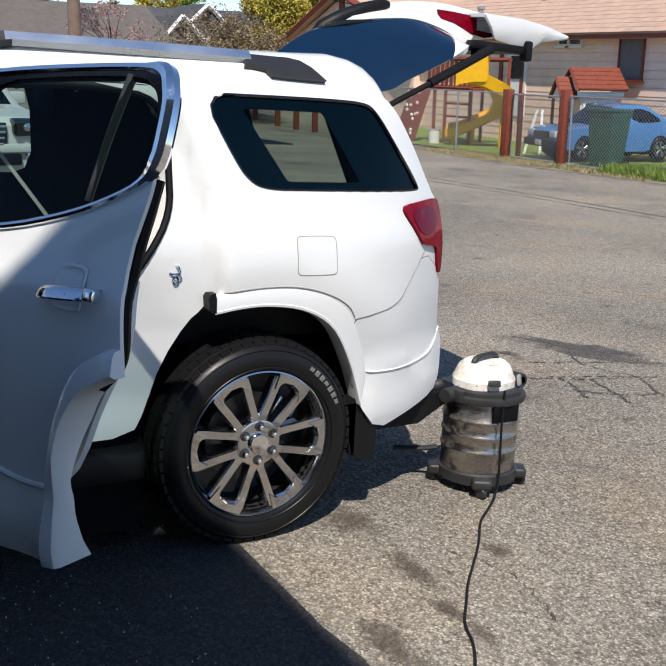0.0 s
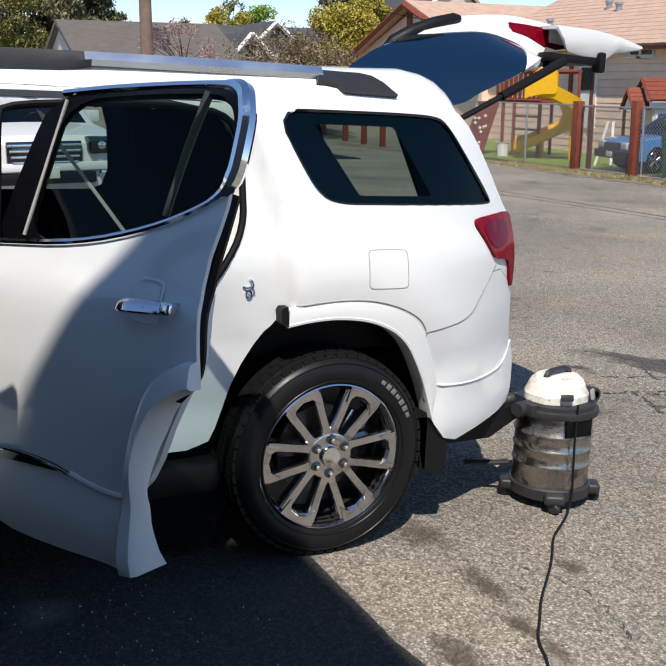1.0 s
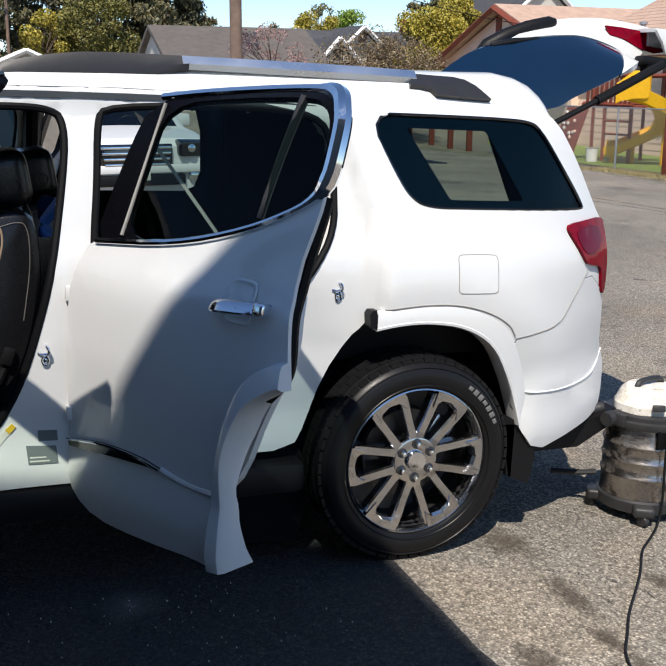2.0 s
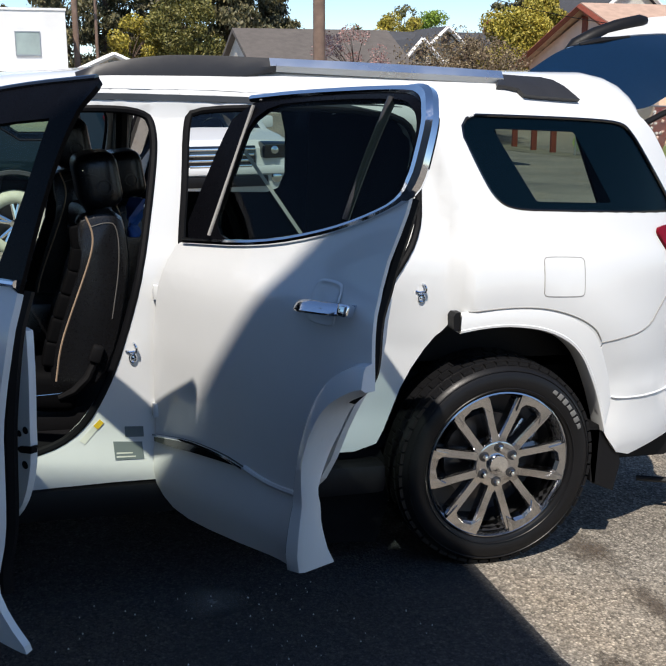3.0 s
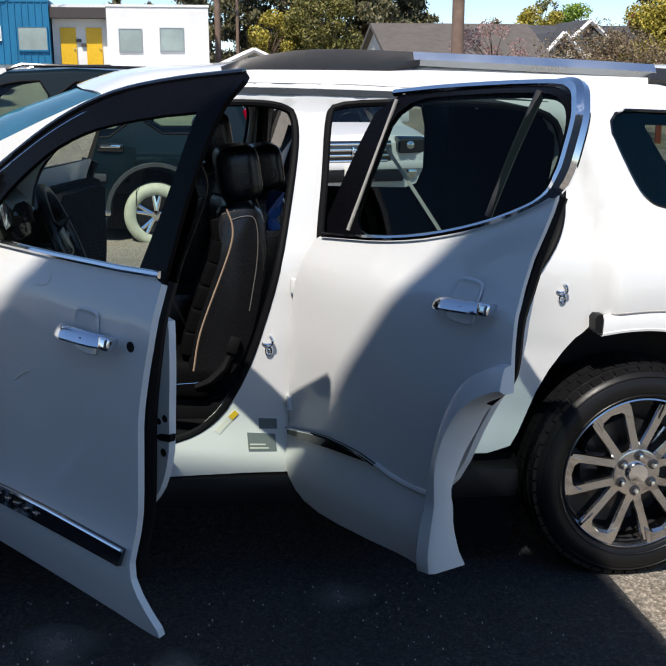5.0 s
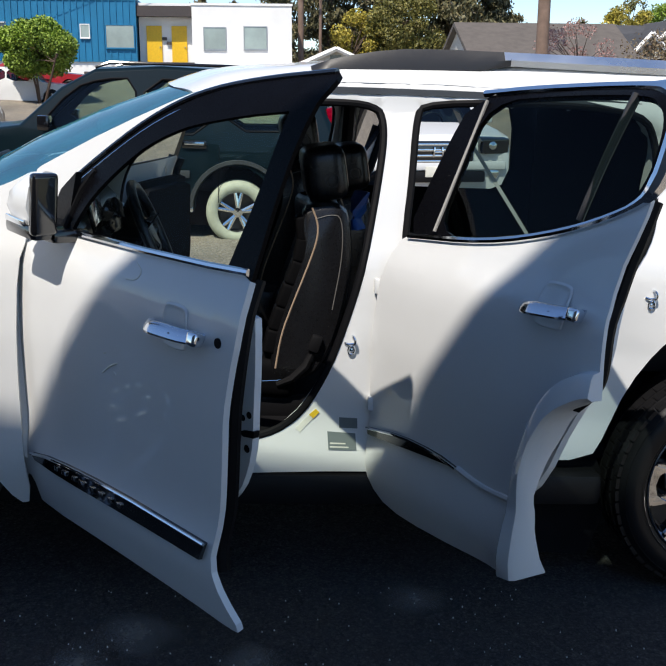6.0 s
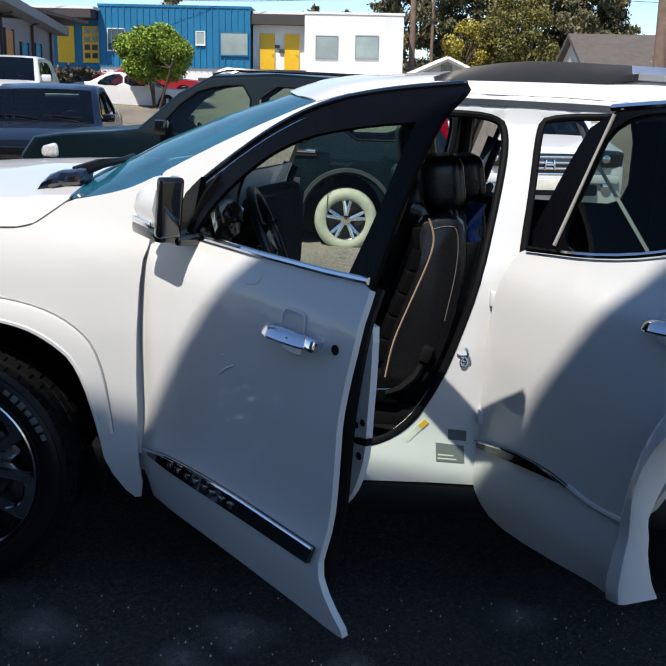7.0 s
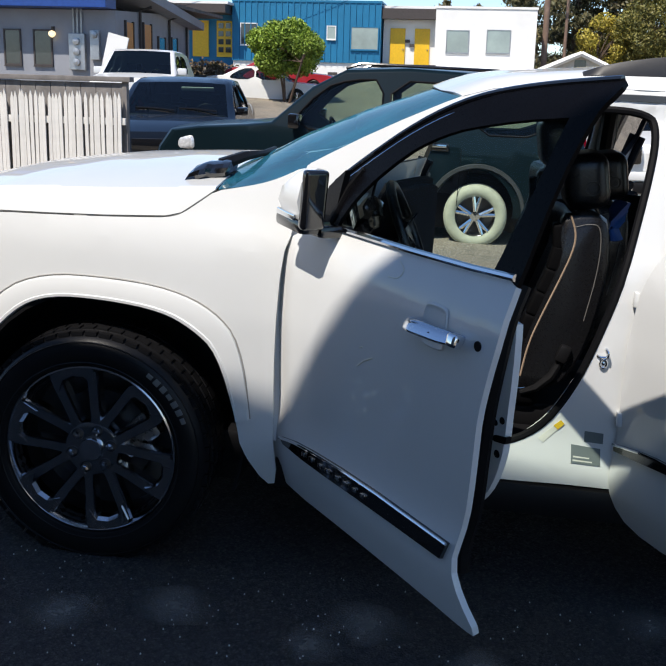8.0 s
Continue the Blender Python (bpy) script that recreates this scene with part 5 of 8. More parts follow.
    # dark trim round the load bay
    def lining(pts, y, name, label):
        bm = bmesh.new()
        prism(bm, pts, y, y + .02)
        part(name, bm, CARPET, car, label)
    lining([(-.32, .60), (.78, .60), (.72, 1.12), (.60, 1.49), (.55, 1.60), (-.32, 1.60)], 1.42, "load_side_lining", "dark lining of the load bay")
    lining([(-1.12, .52), (-.30, .52), (-.30, 1.60), (-.50, 1.60), (-.425, 1.535), (-.405, 1.45), (-.402, 1.27), (-.43, 1.20), (-.48, 1.18), (-1.12, 1.18)], 1.50, "side_lining", "dark lining beside the far rear opening")
    lining([(.39, 1.58), (.42, 1.49), (.58, 1.15), (.66, .9), (.83, .9), (.835, 1.15), (.76, 1.33), (.66, 1.47), (.56, 1.58)], .36, "pillar_lining", "dark lining of the rear pillar")
    bm = bmesh.new()
    box(bm, (.20, HALF, 1.60), (.80, 1.15, .02), bevel=.005)
    part("rear_headliner", bm, HEADLINER, car, "dark rear headliner")
    # opaque navy sheet paints the sky's reflection round the see-through part
    o = part("glass_border", sheet([chaikin(QWIN, 2), chaikin([(-.03, 1.526), (-.02, 1.528), (.26, 1.525), (.272, 1.524), (.285, 1.508), (.40, 1.302), (.408, 1.288), (.395, 1.286), (.13, 1.289), (.112, 1.291), (.10, 1.31), (-.03, 1.515)], 2)], lambda x, z: smooth_skin(x, z) + .011, .08), NAVYGL, car, "blue-black glass edge with sky reflection painted in")
    solid(o, .002, -1)
    # dark trim inside the rear
    for y in (.20, 2 * HALF - .20):
        bm = bmesh.new()
        box(bm, (.20, y + (.04 if y < 1 else -.04), .95), (.90, .05, .50), bevel=.02)
        part("load_side_trim", bm, BLACKPL, car, "black plastic load bay trim")
    bm = bmesh.new()
    box(bm, (.30, HALF, .62), (1.2, 1.45, .10), bevel=.02)
    part("load_floor", bm, CARPET, car)
    for y in (.11, 2 * HALF - .11):
        s = 1 if y < 1 else -1
        for pts in ([(-1.14, y + .05 * s, .55), (-1.13, y + .06 * s, 1.1), (-1.12, y + .12 * s, 1.53)], [(-.24, y + .06 * s, 1.15), (-.20, y + .11 * s, 1.54)]):
            bm = bmesh.new()
            tube(bm, pts, .035, 8)
            part("pillar_trim", bm, BLACKPL, car, "black pillar trim")


interior()


# ---- shop vacuum, hose and cord ----


def dirty_plastic():
    m, nt, b = nodes_of("dirty_white_plastic")
    grime = ramp(nt, noise_tex(nt, 16, 8, .7), [(0.44, (0.80, 0.78, 0.73)), (0.58, (0.66, 0.61, 0.52)), (0.68, (0.20, 0.17, 0.14))])
    specks = ramp(nt, noise_tex(nt, 90, 3, .6), [(0.62, (1, 1, 1)), (0.72, (0.35, 0.31, 0.27))])
    nt.links.new(mixed(nt, grime, specks, 1.0, 'MULTIPLY'), b.inputs["Base Color"])
    b.inputs["Roughness"].default_value = 0.5
    bump(nt, b, noise_tex(nt, 90, 3, .6), .3, .001)
    return m


def scuffed_steel():
    m, nt, b = nodes_of("scuffed_steel_drum")
    brush = noise_tex(nt, 30, 4, .6, stretch=(1, 1, 14))
    dirt = noise_tex(nt, 7, 7, .68)
    nt.links.new(ramp(nt, dirt, [(0.38, (0.035, 0.03, 0.027)), (0.47, (0.34, 0.31, 0.285)), (0.72, (0.52, 0.50, 0.48))]), b.inputs["Base Color"])
    nt.links.new(ramp(nt, brush, [(0.3, (0.22,) * 3), (0.7, (0.42,) * 3)]), b.inputs["Roughness"])
    nt.links.new(ramp(nt, dirt, [(0.36, (0.25,) * 3), (0.50, (1,) * 3)]), b.inputs["Metallic"])
    bump(nt, b, dirt, .15, .004)
    return m


VACWHITE = dirty_plastic()
DRUM = scuffed_steel()
VACGREY = surface("grey_black_plastic", (0.026, 0.026, 0.027), 0.5, vary=0.3, scale=12)


def vacuum(x, y):
    z0 = ground_z(x, y)
    v = thing("shop_vacuum", pose(x, y, z0, 0, LEAN, 14) @ Matrix.Diagonal((1, 1, .93, 1)), "steel-drum shop vacuum with a dirty white lid, standing on asphalt", "vacuum cleaner")
    bm = bmesh.new()
    lathe(bm, [(.150, .075), (.158, .078), (.158, .185), (.163, .190), (.163, .196), (.158, .201), (.158, .255), (.163, .260), (.163, .266), (.158, .271), (.158, .325), (.163, .330), (.163, .336), (.158, .341), (.158, .425), (.150, .430)], 48)
    part("drum", bm, DRUM, v, "brushed steel drum with raised bands", sharp=50)
    bm = bmesh.new()
    lathe(bm, [(.0, .035), (.150, .035), (.168, .045), (.170, .090), (.160, .098)], 48)
    for k in range(4):
        a = radians(45 + 90 * k)
        box(bm, (.172 * math.cos(a), .172 * math.sin(a), .064), (.075, .085, .046), rot(0, 0, 45 + 90 * k), bevel=.016, seg=3)
    part("base", bm, VACGREY, v, "black caster base")
    for k in range(4):
        a = radians(45 + 90 * k)
        bm = bmesh.new()
        lathe(bm, [(.0, -.012), (.022, -.012), (.026, -.006), (.026, .006), (.022, .012), (.0, .012)], 18, c=(.190 * math.cos(a), .190 * math.sin(a), .026), axis='X')
        part("caster", bm, VACGREY, v, "small grey caster wheel")
    bm = bmesh.new()
    lathe(bm, [(.150, .415), (.176, .418), (.180, .430), (.178, .446), (.166, .452), (.166, .470), (.158, .476), (.0, .476)], 48)
    for s in (-1, 1):
        box(bm, (.172 * s, 0, .448), (.032, .070, .055), bevel=.010)
    part("rim", bm, VACGREY, v, "black plastic collar and clips")
    bm = bmesh.new()
    rows = []
    for r, h in ((.138, .472), (.137, .506), (.131, .514), (.122, .540), (.108, .562), (.096, .572), (.088, .580), (.04, .583)):
        ring = []
        for k in range(32):
            a = 2 * math.pi * k / 32
            q = r * (1 - .045 * (1 + math.cos(8 * a)) / 2 * (h < .56)) * (1 + .05 * math.cos(2 * a))
            ring.append((q * math.cos(a), q * math.sin(a), h))
        rows.append(ring)
    loft(bm, rows, closed=True, caps=True)
    bmesh.ops.recalc_face_normals(bm, faces=bm.faces[:])
    part("lid", bm, VACWHITE, v, "stained white motor lid", sharp=28)
    bm = bmesh.new()
    hp = [(-.080, 0, .560), (-.072, 0, .592), (-.045, 0, .604), (.045, 0, .604), (.072, 0, .592), (.080, 0, .560)]
    tube(bm, chaikin(hp, 2, False), .013, 8)
    part("handle", bm, VACGREY, v, "black carrying handle")
    bm = bmesh.new()
    box(bm, (-.085, -.118, .515), (.052, .02, .030), rot(-12, 0, -35), bevel=.008)
    part("power_switch", bm, VACGREY, v, "black switch")
    bm = bmesh.new()
    box(bm, (.062, -.135, .512), (.040, .012, .045), rot(-10, 0, 24), bevel=.004)
    part("rating_label", bm, GREYPIPE, v, "grey label")
    bm = bmesh.new()
    lathe(bm, [(.022, -.03), (.034, -.03), (.036, -.022), (.036, .03), (.0, .03)], 24, c=(.160, -.055, .475), axis='Y')
    part("exhaust_port", bm, VACGREY, v, "round black exhaust port")
    bm = bmesh.new()
    lathe(bm, [(.0, -.05), (.030, -.05), (.034, -.03), (.034, .03)], 20, c=(-.165, .03, .445), axis='X')
    part("inlet", bm, VACGREY, v)
    bm = bmesh.new()
    box(bm, (-.045, -.157, .385), (.125, .010, .085), rot(0, 0, -16), bevel=.004)
    part("drum_label", bm, SEAL, v, "dark worn drum label")
    return v


vacuum(1.12, .15)


def strand(name, pts, r, mat, label, cat, ribs=0):
    pts = chaikin(pts, 3, False)
    bm = bmesh.new()
    if ribs:
        rr = [r * (1 + .10 * (i % 2)) for i in range(len(pts))]
        tube(bm, pts, rr, 10)
    else:
        tube(bm, pts, r, 8)
    return tagged(part(name, bm, mat), label, cat)


def g(x, y, up=0.0):
    return (x, y, ground_z(x, y) + up)


strand("vacuum_hose", [(.955, .20, .405), (.88, .22, .395), (.78, .26, .33), (.70, .33, .30), (.62, .45, .29), (.60, .60, .30), (.70, .75, .40)], .024, VACGREY,
       "black ribbed vacuum hose hanging behind the bumper", "hose", ribs=1)
strand("extension_cord", [(1.115, -.012, .415), (1.100, -.022, .30), (1.095, -.030, .16), (1.085, -.045, .03), g(1.05, -.06, .006), g(.95, -.14, .006), g(.87, -.20, .006), g(.74, -.36, .006), g(.60, -.50, .006), g(.50, -.60, .006), g(.42, -.70, .006), g(.33, -.80, .006), g(.28, -.93, .006), g(.12, -1.12, .006), g(-.2, -1.7, .006), g(-.5, -3.6, .006)],
       .005, BLACKPL, "black power cord trailing over the asphalt", "cord")
strand("inlet_pipe", [(.96, .22, .12), (.90, .26, .11), (.82, .34, .10)], .012, VACGREY, "short black pipe stub beside the vacuum", "pipe")


# ---- ground ----
def asphalt_mat():
    m, nt, b = nodes_of("weathered_asphalt")
    agg = nt.nodes.new("ShaderNodeTexVoronoi")
    tc = nt.nodes.new("ShaderNodeTexCoord")
    nt.links.new(tc.outputs["Object"], agg.inputs["Vector"])
    agg.inputs["Scale"].default_value = 105
    stones = ramp(nt, agg.outputs["Color"], [(0.0, (0.13, 0.126, 0.12)), (0.35, (0.29, 0.28, 0.262)), (0.7, (0.44, 0.425, 0.395)), (1.0, (0.68, 0.655, 0.61))])
    gaps = ramp(nt, agg.outputs["Distance"], [(0.15, (1, 1, 1)), (0.55, (0.42, 0.42, 0.42))])
    col = mixed(nt, stones, gaps, 0.75, 'MULTIPLY')
    coarse = ramp(nt, noise_tex(nt, 44, 3, .7), [(0.36, (0.78, 0.77, 0.76)), (0.64, (1.22, 1.20, 1.16))])
    col = mixed(nt, col, coarse, 0.85, 'MULTIPLY')
    tan = ramp(nt, noise_tex(nt, .9, 4, .6), [(0.5, (1, 1, 1)), (0.7, (1.14, 1.05, 0.95))])
    col = mixed(nt, col, tan, 0.8, 'MULTIPLY')
    broad = ramp(nt, noise_tex(nt, .35, 5), [(0.32, (0.74, 0.74, 0.75)), (0.68, (1.12, 1.10, 1.06))])
    col = mixed(nt, col, broad, 1.0, 'MULTIPLY')
    patch = ramp(nt, noise_tex(nt, 1.3, 6, .62), [(0.30, (0.62, 0.62, 0.63)), (0.46, (1, 1, 1))])
    col = mixed(nt, col, patch, 0.8, 'MULTIPLY')
    drops = ramp(nt, noise_tex(nt, 4.5, 4, .5), [(0.28, (0.55, 0.54, 0.54)), (0.36, (1, 1, 1))])
    col = mixed(nt, col, drops, 0.7, 'MULTIPLY')
    col = mixed(nt, col, (1.04, 1.0, 0.94), 1.0, 'MULTIPLY')
    nt.links.new(col, b.inputs["Base Color"])
    nt.links.new(ramp(nt, noise_tex(nt, 1.3, 6, .62), [(0.32, (0.6,) * 3), (0.48, (0.92,) * 3)]), b.inputs["Roughness"])
    b.inputs["Specular IOR Level"].default_value = 0.08
    bump(nt, b, agg.outputs["Distance"], 0.7, 0.006)
    return m


ASPH = asphalt_mat()


def stain_shade_mat(name, tint, lo, hi, scale, grit=1.0, wet=.68):
    """A soaked-in mark or painted shade: the asphalt's own stones, tinted, fading to nothing at a ragged edge."""
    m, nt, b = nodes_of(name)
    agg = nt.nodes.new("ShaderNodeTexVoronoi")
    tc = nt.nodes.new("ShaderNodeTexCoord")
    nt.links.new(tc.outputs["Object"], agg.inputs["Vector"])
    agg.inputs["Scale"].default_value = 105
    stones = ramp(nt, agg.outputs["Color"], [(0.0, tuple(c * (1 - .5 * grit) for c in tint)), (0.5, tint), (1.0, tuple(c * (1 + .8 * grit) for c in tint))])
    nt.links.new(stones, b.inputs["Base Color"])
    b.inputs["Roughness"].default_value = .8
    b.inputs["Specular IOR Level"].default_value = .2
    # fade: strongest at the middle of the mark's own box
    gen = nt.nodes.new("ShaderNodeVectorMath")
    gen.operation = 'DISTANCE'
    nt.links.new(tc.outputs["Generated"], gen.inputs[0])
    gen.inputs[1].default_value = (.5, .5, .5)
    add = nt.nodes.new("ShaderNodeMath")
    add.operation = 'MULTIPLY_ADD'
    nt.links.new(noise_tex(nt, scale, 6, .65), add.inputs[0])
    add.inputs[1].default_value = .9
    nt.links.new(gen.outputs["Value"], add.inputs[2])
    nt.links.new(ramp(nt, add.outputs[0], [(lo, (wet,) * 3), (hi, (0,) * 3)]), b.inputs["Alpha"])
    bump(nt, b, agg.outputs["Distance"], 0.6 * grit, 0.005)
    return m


STAIN = stain_shade_mat("oil_stain", (0.11, 0.088, 0.068), .52, .93, 7)
DAMP = stain_shade_mat("damp_asphalt", (0.085, 0.080, 0.075), .60, .92, 3)
# shade put into the colour: deepens the asphalt inside the workshop's shadow
SHADEDARK = stain_shade_mat("wash_wet_asphalt", (0.044, 0.045, 0.048), 1.06, 1.28, 3.2, grit=.35, wet=.74)
SMUDGE = stain_shade_mat("dried_soap_smudge", (0.20, 0.195, 0.18), .50, 1.02, 9, grit=.6)
TAR = surface("crack_tar", (0.075, 0.07, 0.066), 0.85, vary=0.3)
GRASS = surface("grass_blades", (0.16, 0.23, 0.04), 0.7, vary=0.35, scale=3)
DRYGRASS = surface("dry_verge", (0.30, 0.25, 0.12), 0.9, vary=0.3, scale=4, relief=0.01)


def land():
    bm = bmesh.new()
    xs = np.r_[-900, -400, -200, -100, -60, -40, np.linspace(-30, 30, 61), 40, 60, 100, 200, 400, 900]
    ys = np.r_[-600, -300, -150, -60, -30, np.linspace(-15, 60, 76), 80, 120, 200, 400, 1200]
    grid = [[bm.verts.new((x, y, ground_z(x, y))) for x in xs] for y in ys]
    for a, b in zip(grid, grid[1:]):
        for j in range(len(xs) - 1):
            bm.faces.new((a[j], a[j + 1], b[j + 1], b[j]))
    tagged(part("ground", bm, ASPH), "worn grey asphalt with exposed aggregate", "ground", kind="structure")


land()


def patch(name, pts, mat, label, cat, up=.004, kind="structure", ragged=.05, seed=1):
    """A thin flat patch that lies on the ground, with a ragged rim."""
    rng = random.Random(seed)
    out = []
    pts = chaikin(pts, 2)
    for x, y in pts:
        out.append((x + rng.uniform(-1, 1) * ragged, y + rng.uniform(-1, 1) * ragged))
    bm = bmesh.new()
    vs = [bm.verts.new((x, y, ground_z(x, y) + up)) for x, y in out]
    for i in range(len(vs)):
        bm.edges.new((vs[i], vs[(i + 1) % len(vs)]))
    bmesh.ops.triangle_fill(bm, edges=bm.edges[:], use_beauty=True)
    for f in bm.faces:
        if f.normal.z < 0:
            f.normal_flip()
    return tagged(part(name, bm, mat, smooth=False), label, cat, kind=kind)


for k, (pts, lab) in enumerate((
        ([(.28, .10), (.44, .18), (.56, .08), (.58, -.06), (.46, -.20), (.34, -.16), (.26, -.02)], "brown oil stain on the asphalt"),
        ([(.68, -.34), (.80, -.35), (.88, -.44), (.80, -.52), (.68, -.48)], "small brown oil stain on the asphalt"),
        ([(.34, -.18), (.48, -.30), (.47, -.62), (.36, -.64), (.30, -.38)], "faint brown drip trail on the asphalt"),
        ([(.31, -.60), (.40, -.65), (.41, -.79), (.33, -.82), (.28, -.71)], "small brown drip on the asphalt"),
        ([(.35, -.76), (.43, -.80), (.40, -.94), (.31, -.96), (.30, -.85)], "small brown drip on the asphalt"),
        ([(.0, -.62), (.14, -.64), (.20, -.86), (.10, -1.0), (-.08, -.88)], "brown oil stain at the edge of the shade"))):
    patch("oil_stain", pts, STAIN, lab, "stain", ragged=.02, seed=3 + k)
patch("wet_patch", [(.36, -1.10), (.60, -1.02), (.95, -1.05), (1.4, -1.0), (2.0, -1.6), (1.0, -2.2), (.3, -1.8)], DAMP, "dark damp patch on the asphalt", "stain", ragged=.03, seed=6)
# painted shade, its right rim drawn along the workshop's shadow edge
patch("washed_ground", [(-8.2, 3.4), (-4, 3.6), (-.06, 3.2), (-.07, 1.2), (-.06, -.2), (-.07, -.9), (-.09, -1.6), (-.10, -3.2), (-1.0, -4.2), (-4, -4.4), (-8.4, -4.0), (-9.0, 0)], SHADEDARK, "asphalt darkened by painted shade beside the workshop", "stain", up=.003, ragged=.018, seed=9)
for k, (x, y, w) in enumerate(((-2.79, -.39, .15), (-2.47, -.28, .17), (-1.90, -.25, .20), (-1.02, -.05, .16), (-2.04, -.38, .13), (-1.55, -.42, .12))):
    patch("soap_smudge", [(x - w, y - .06), (x - .3 * w, y - .13), (x + .7 * w, y - .10), (x + w, y + .03), (x + .2 * w, y + .12), (x - .8 * w, y + .09)], SMUDGE, "pale dried soap smudge on asphalt", "stain", up=.006, ragged=.02, seed=40 + k)


def grit():
    """Pale specks of grit and drops left on the ground."""
    rng = random.Random(77)
    bm = bmesh.new()
    for k in range(420):
        x, y = rng.uniform(-3.4, -.35), rng.uniform(-1.15, .02)
        r = rng.uniform(.0012, .0032)
        z = ground_z(x, y) + .008
        a = rng.uniform(0, 6.28)
        ring = [bm.verts.new((x + r * math.cos(a + q) * rng.uniform(.7, 1.3), y + r * math.sin(a + q) * rng.uniform(.7, 1.3), z - .004)) for q in (0, 1.4, 2.6, 3.9, 5.1)]
        tip = bm.verts.new((x, y, z + r * .6))
        for i in range(5):
            bm.faces.new((ring[i], ring[(i + 1) % 5], tip))
    bmesh.ops.recalc_face_normals(bm, faces=bm.faces[:])
    tagged(part("grit", bm, PALE, smooth=False), "pale specks of grit on asphalt", "grit", kind="stuff")


grit()
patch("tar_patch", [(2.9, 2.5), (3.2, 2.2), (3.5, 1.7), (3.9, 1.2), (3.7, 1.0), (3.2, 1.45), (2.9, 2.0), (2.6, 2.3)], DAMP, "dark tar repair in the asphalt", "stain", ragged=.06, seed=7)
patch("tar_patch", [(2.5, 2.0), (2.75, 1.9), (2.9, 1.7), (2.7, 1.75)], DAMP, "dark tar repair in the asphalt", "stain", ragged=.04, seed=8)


def crack(pts, w, seed):
    rng = random.Random(seed)
    pts = chaikin(pts, 4, False)
    bm = bmesh.new()
    rows = []
    for x, y in pts:
        x += rng.uniform(-1, 1) * .014
        y += rng.uniform(-1, 1) * .014
        ww = w * rng.uniform(.3, 1.3)
        z = ground_z(x, y) + .005
        rows.append([(x - ww, y + ww, z), (x + ww, y - ww, z)])
    loft(bm, rows)
    tagged(part("crack", bm, TAR, smooth=False), "dark sealed crack across the asphalt", "crack", group="cracks in the asphalt", kind="structure")


crack([(2.6, 1.3), (3.3, 1.05), (4.0, .6), (5.0, .3)], .010, 1)
crack([(2.7, 1.6), (3.4, 1.35), (4.2, 1.0), (5.5, .5)], .008, 2)
crack([(4.9, 5.0), (5.6, 4.6), (7.0, 3.6), (8.5, 3.2)], .012, 4)
crack([(10.0, 16.0), (10.1, 13.6), (10.26, 10.84), (10.35, 8.85), (10.35, 5.0)], .022, 5)
crack([(9.6, 16.0), (9.71, 13.02), (9.90, 10.4), (9.97, 8.46), (10.0, 5.0)], .018, 6)
crack([(.40, -.20), (.62, -.36), (.72, -.62), (.62, -.9)], .002, 7)


for k, pts in enumerate(([(2.45, 1.31), (2.63, 1.26), (2.79, 1.16), (3.12, 1.11)], [(2.54, 1.02), (2.62, .95), (2.71, .86), (2.95, .80)], [(2.63, 1.26), (2.60, 1.12), (2.54, 1.02), (2.50, .90)],
                         [(2.79, 1.16), (2.74, 1.0), (2.71, .86), (2.66, .74)], [(3.04, 2.18), (3.14, 2.01), (3.20, 1.79), (3.52, 1.49)], [(3.20, 1.79), (3.05, 1.62), (2.98, 1.40), (3.12, 1.11)], [(3.12, 1.11), (3.05, .95), (2.95, .80), (3.0, .62)])):
    crack(pts, .006, 20 + k)


def verge(name, pts, mat, label):
    return patch(name, chaikin(pts, 3), mat, label, "verge", up=.007, ragged=.16, seed=11)


VERGE = surface("dusty_verge", (0.17, 0.15, 0.105), 0.95, vary=0.45, scale=1.6, grain=30)
verge("verge", [(16.9, 36), (15.2, 34), (15.4, 28), (15.9, 22.5), (14.8, 17.5), (14.9, 15.0), (15.2, 11.0), (15.6, 6.0), (17.2, 6.0), (17.2, 36)], VERGE, "dry grass verge along the wire fence")
verge("yard", [(17.2, 6), (17.2, 36), (40, 48), (60, 30), (60, 6)], GRASS, "green yard behind the wire fence")


def blades(name, area, n, h, mat, label, seed):
    rng = np.random.default_rng(seed)
    (x0, x1), (y0, y1) = area
    v, f = [], []
    for i in range(n):
        x, y = rng.uniform(x0, x1), rng.uniform(y0, y1)
        z = ground_z(x, y)
        a = rng.uniform(0, 6.28)
        hh = h * rng.uniform(.4, 1.2)
        w = .012 + .01 * rng.random()
        lx, ly = rng.normal(0, .35, 2) * hh
        k = len(v)
        v += [(x - w * math.cos(a), y - w * math.sin(a), z), (x + w * math.cos(a), y + w * math.sin(a), z), (x + lx, y + ly, z + hh)]
        f.append((k, k + 1, k + 2))
    me = bpy.data.meshes.new(name)
    me.from_pydata(v, [], f)
    me.materials.append(mat)
    tagged(new(name, me), label, "grass", kind="stuff")


blades("grass", ((15.7, 16.9), (10.0, 14.2)), 7000, .26, GRASS, "tall green grass at the foot of the fence", 1)
blades("grass", ((15.3, 16.6), (12.5, 21.0)), 4500, .08, DRYGRASS, "short dry yellow grass along the fence", 2)

# ---- the shop behind the camera, whose shade falls on the lot ----
SIDING = surface("dark_grey_siding", (0.07, 0.075, 0.08), 0.7, vary=0.06, scale=2)
ROOFG = surface("grey_shingle", (0.115, 0.108, 0.10), 0.95, vary=0.3, scale=6, grain=40, relief=0.01)


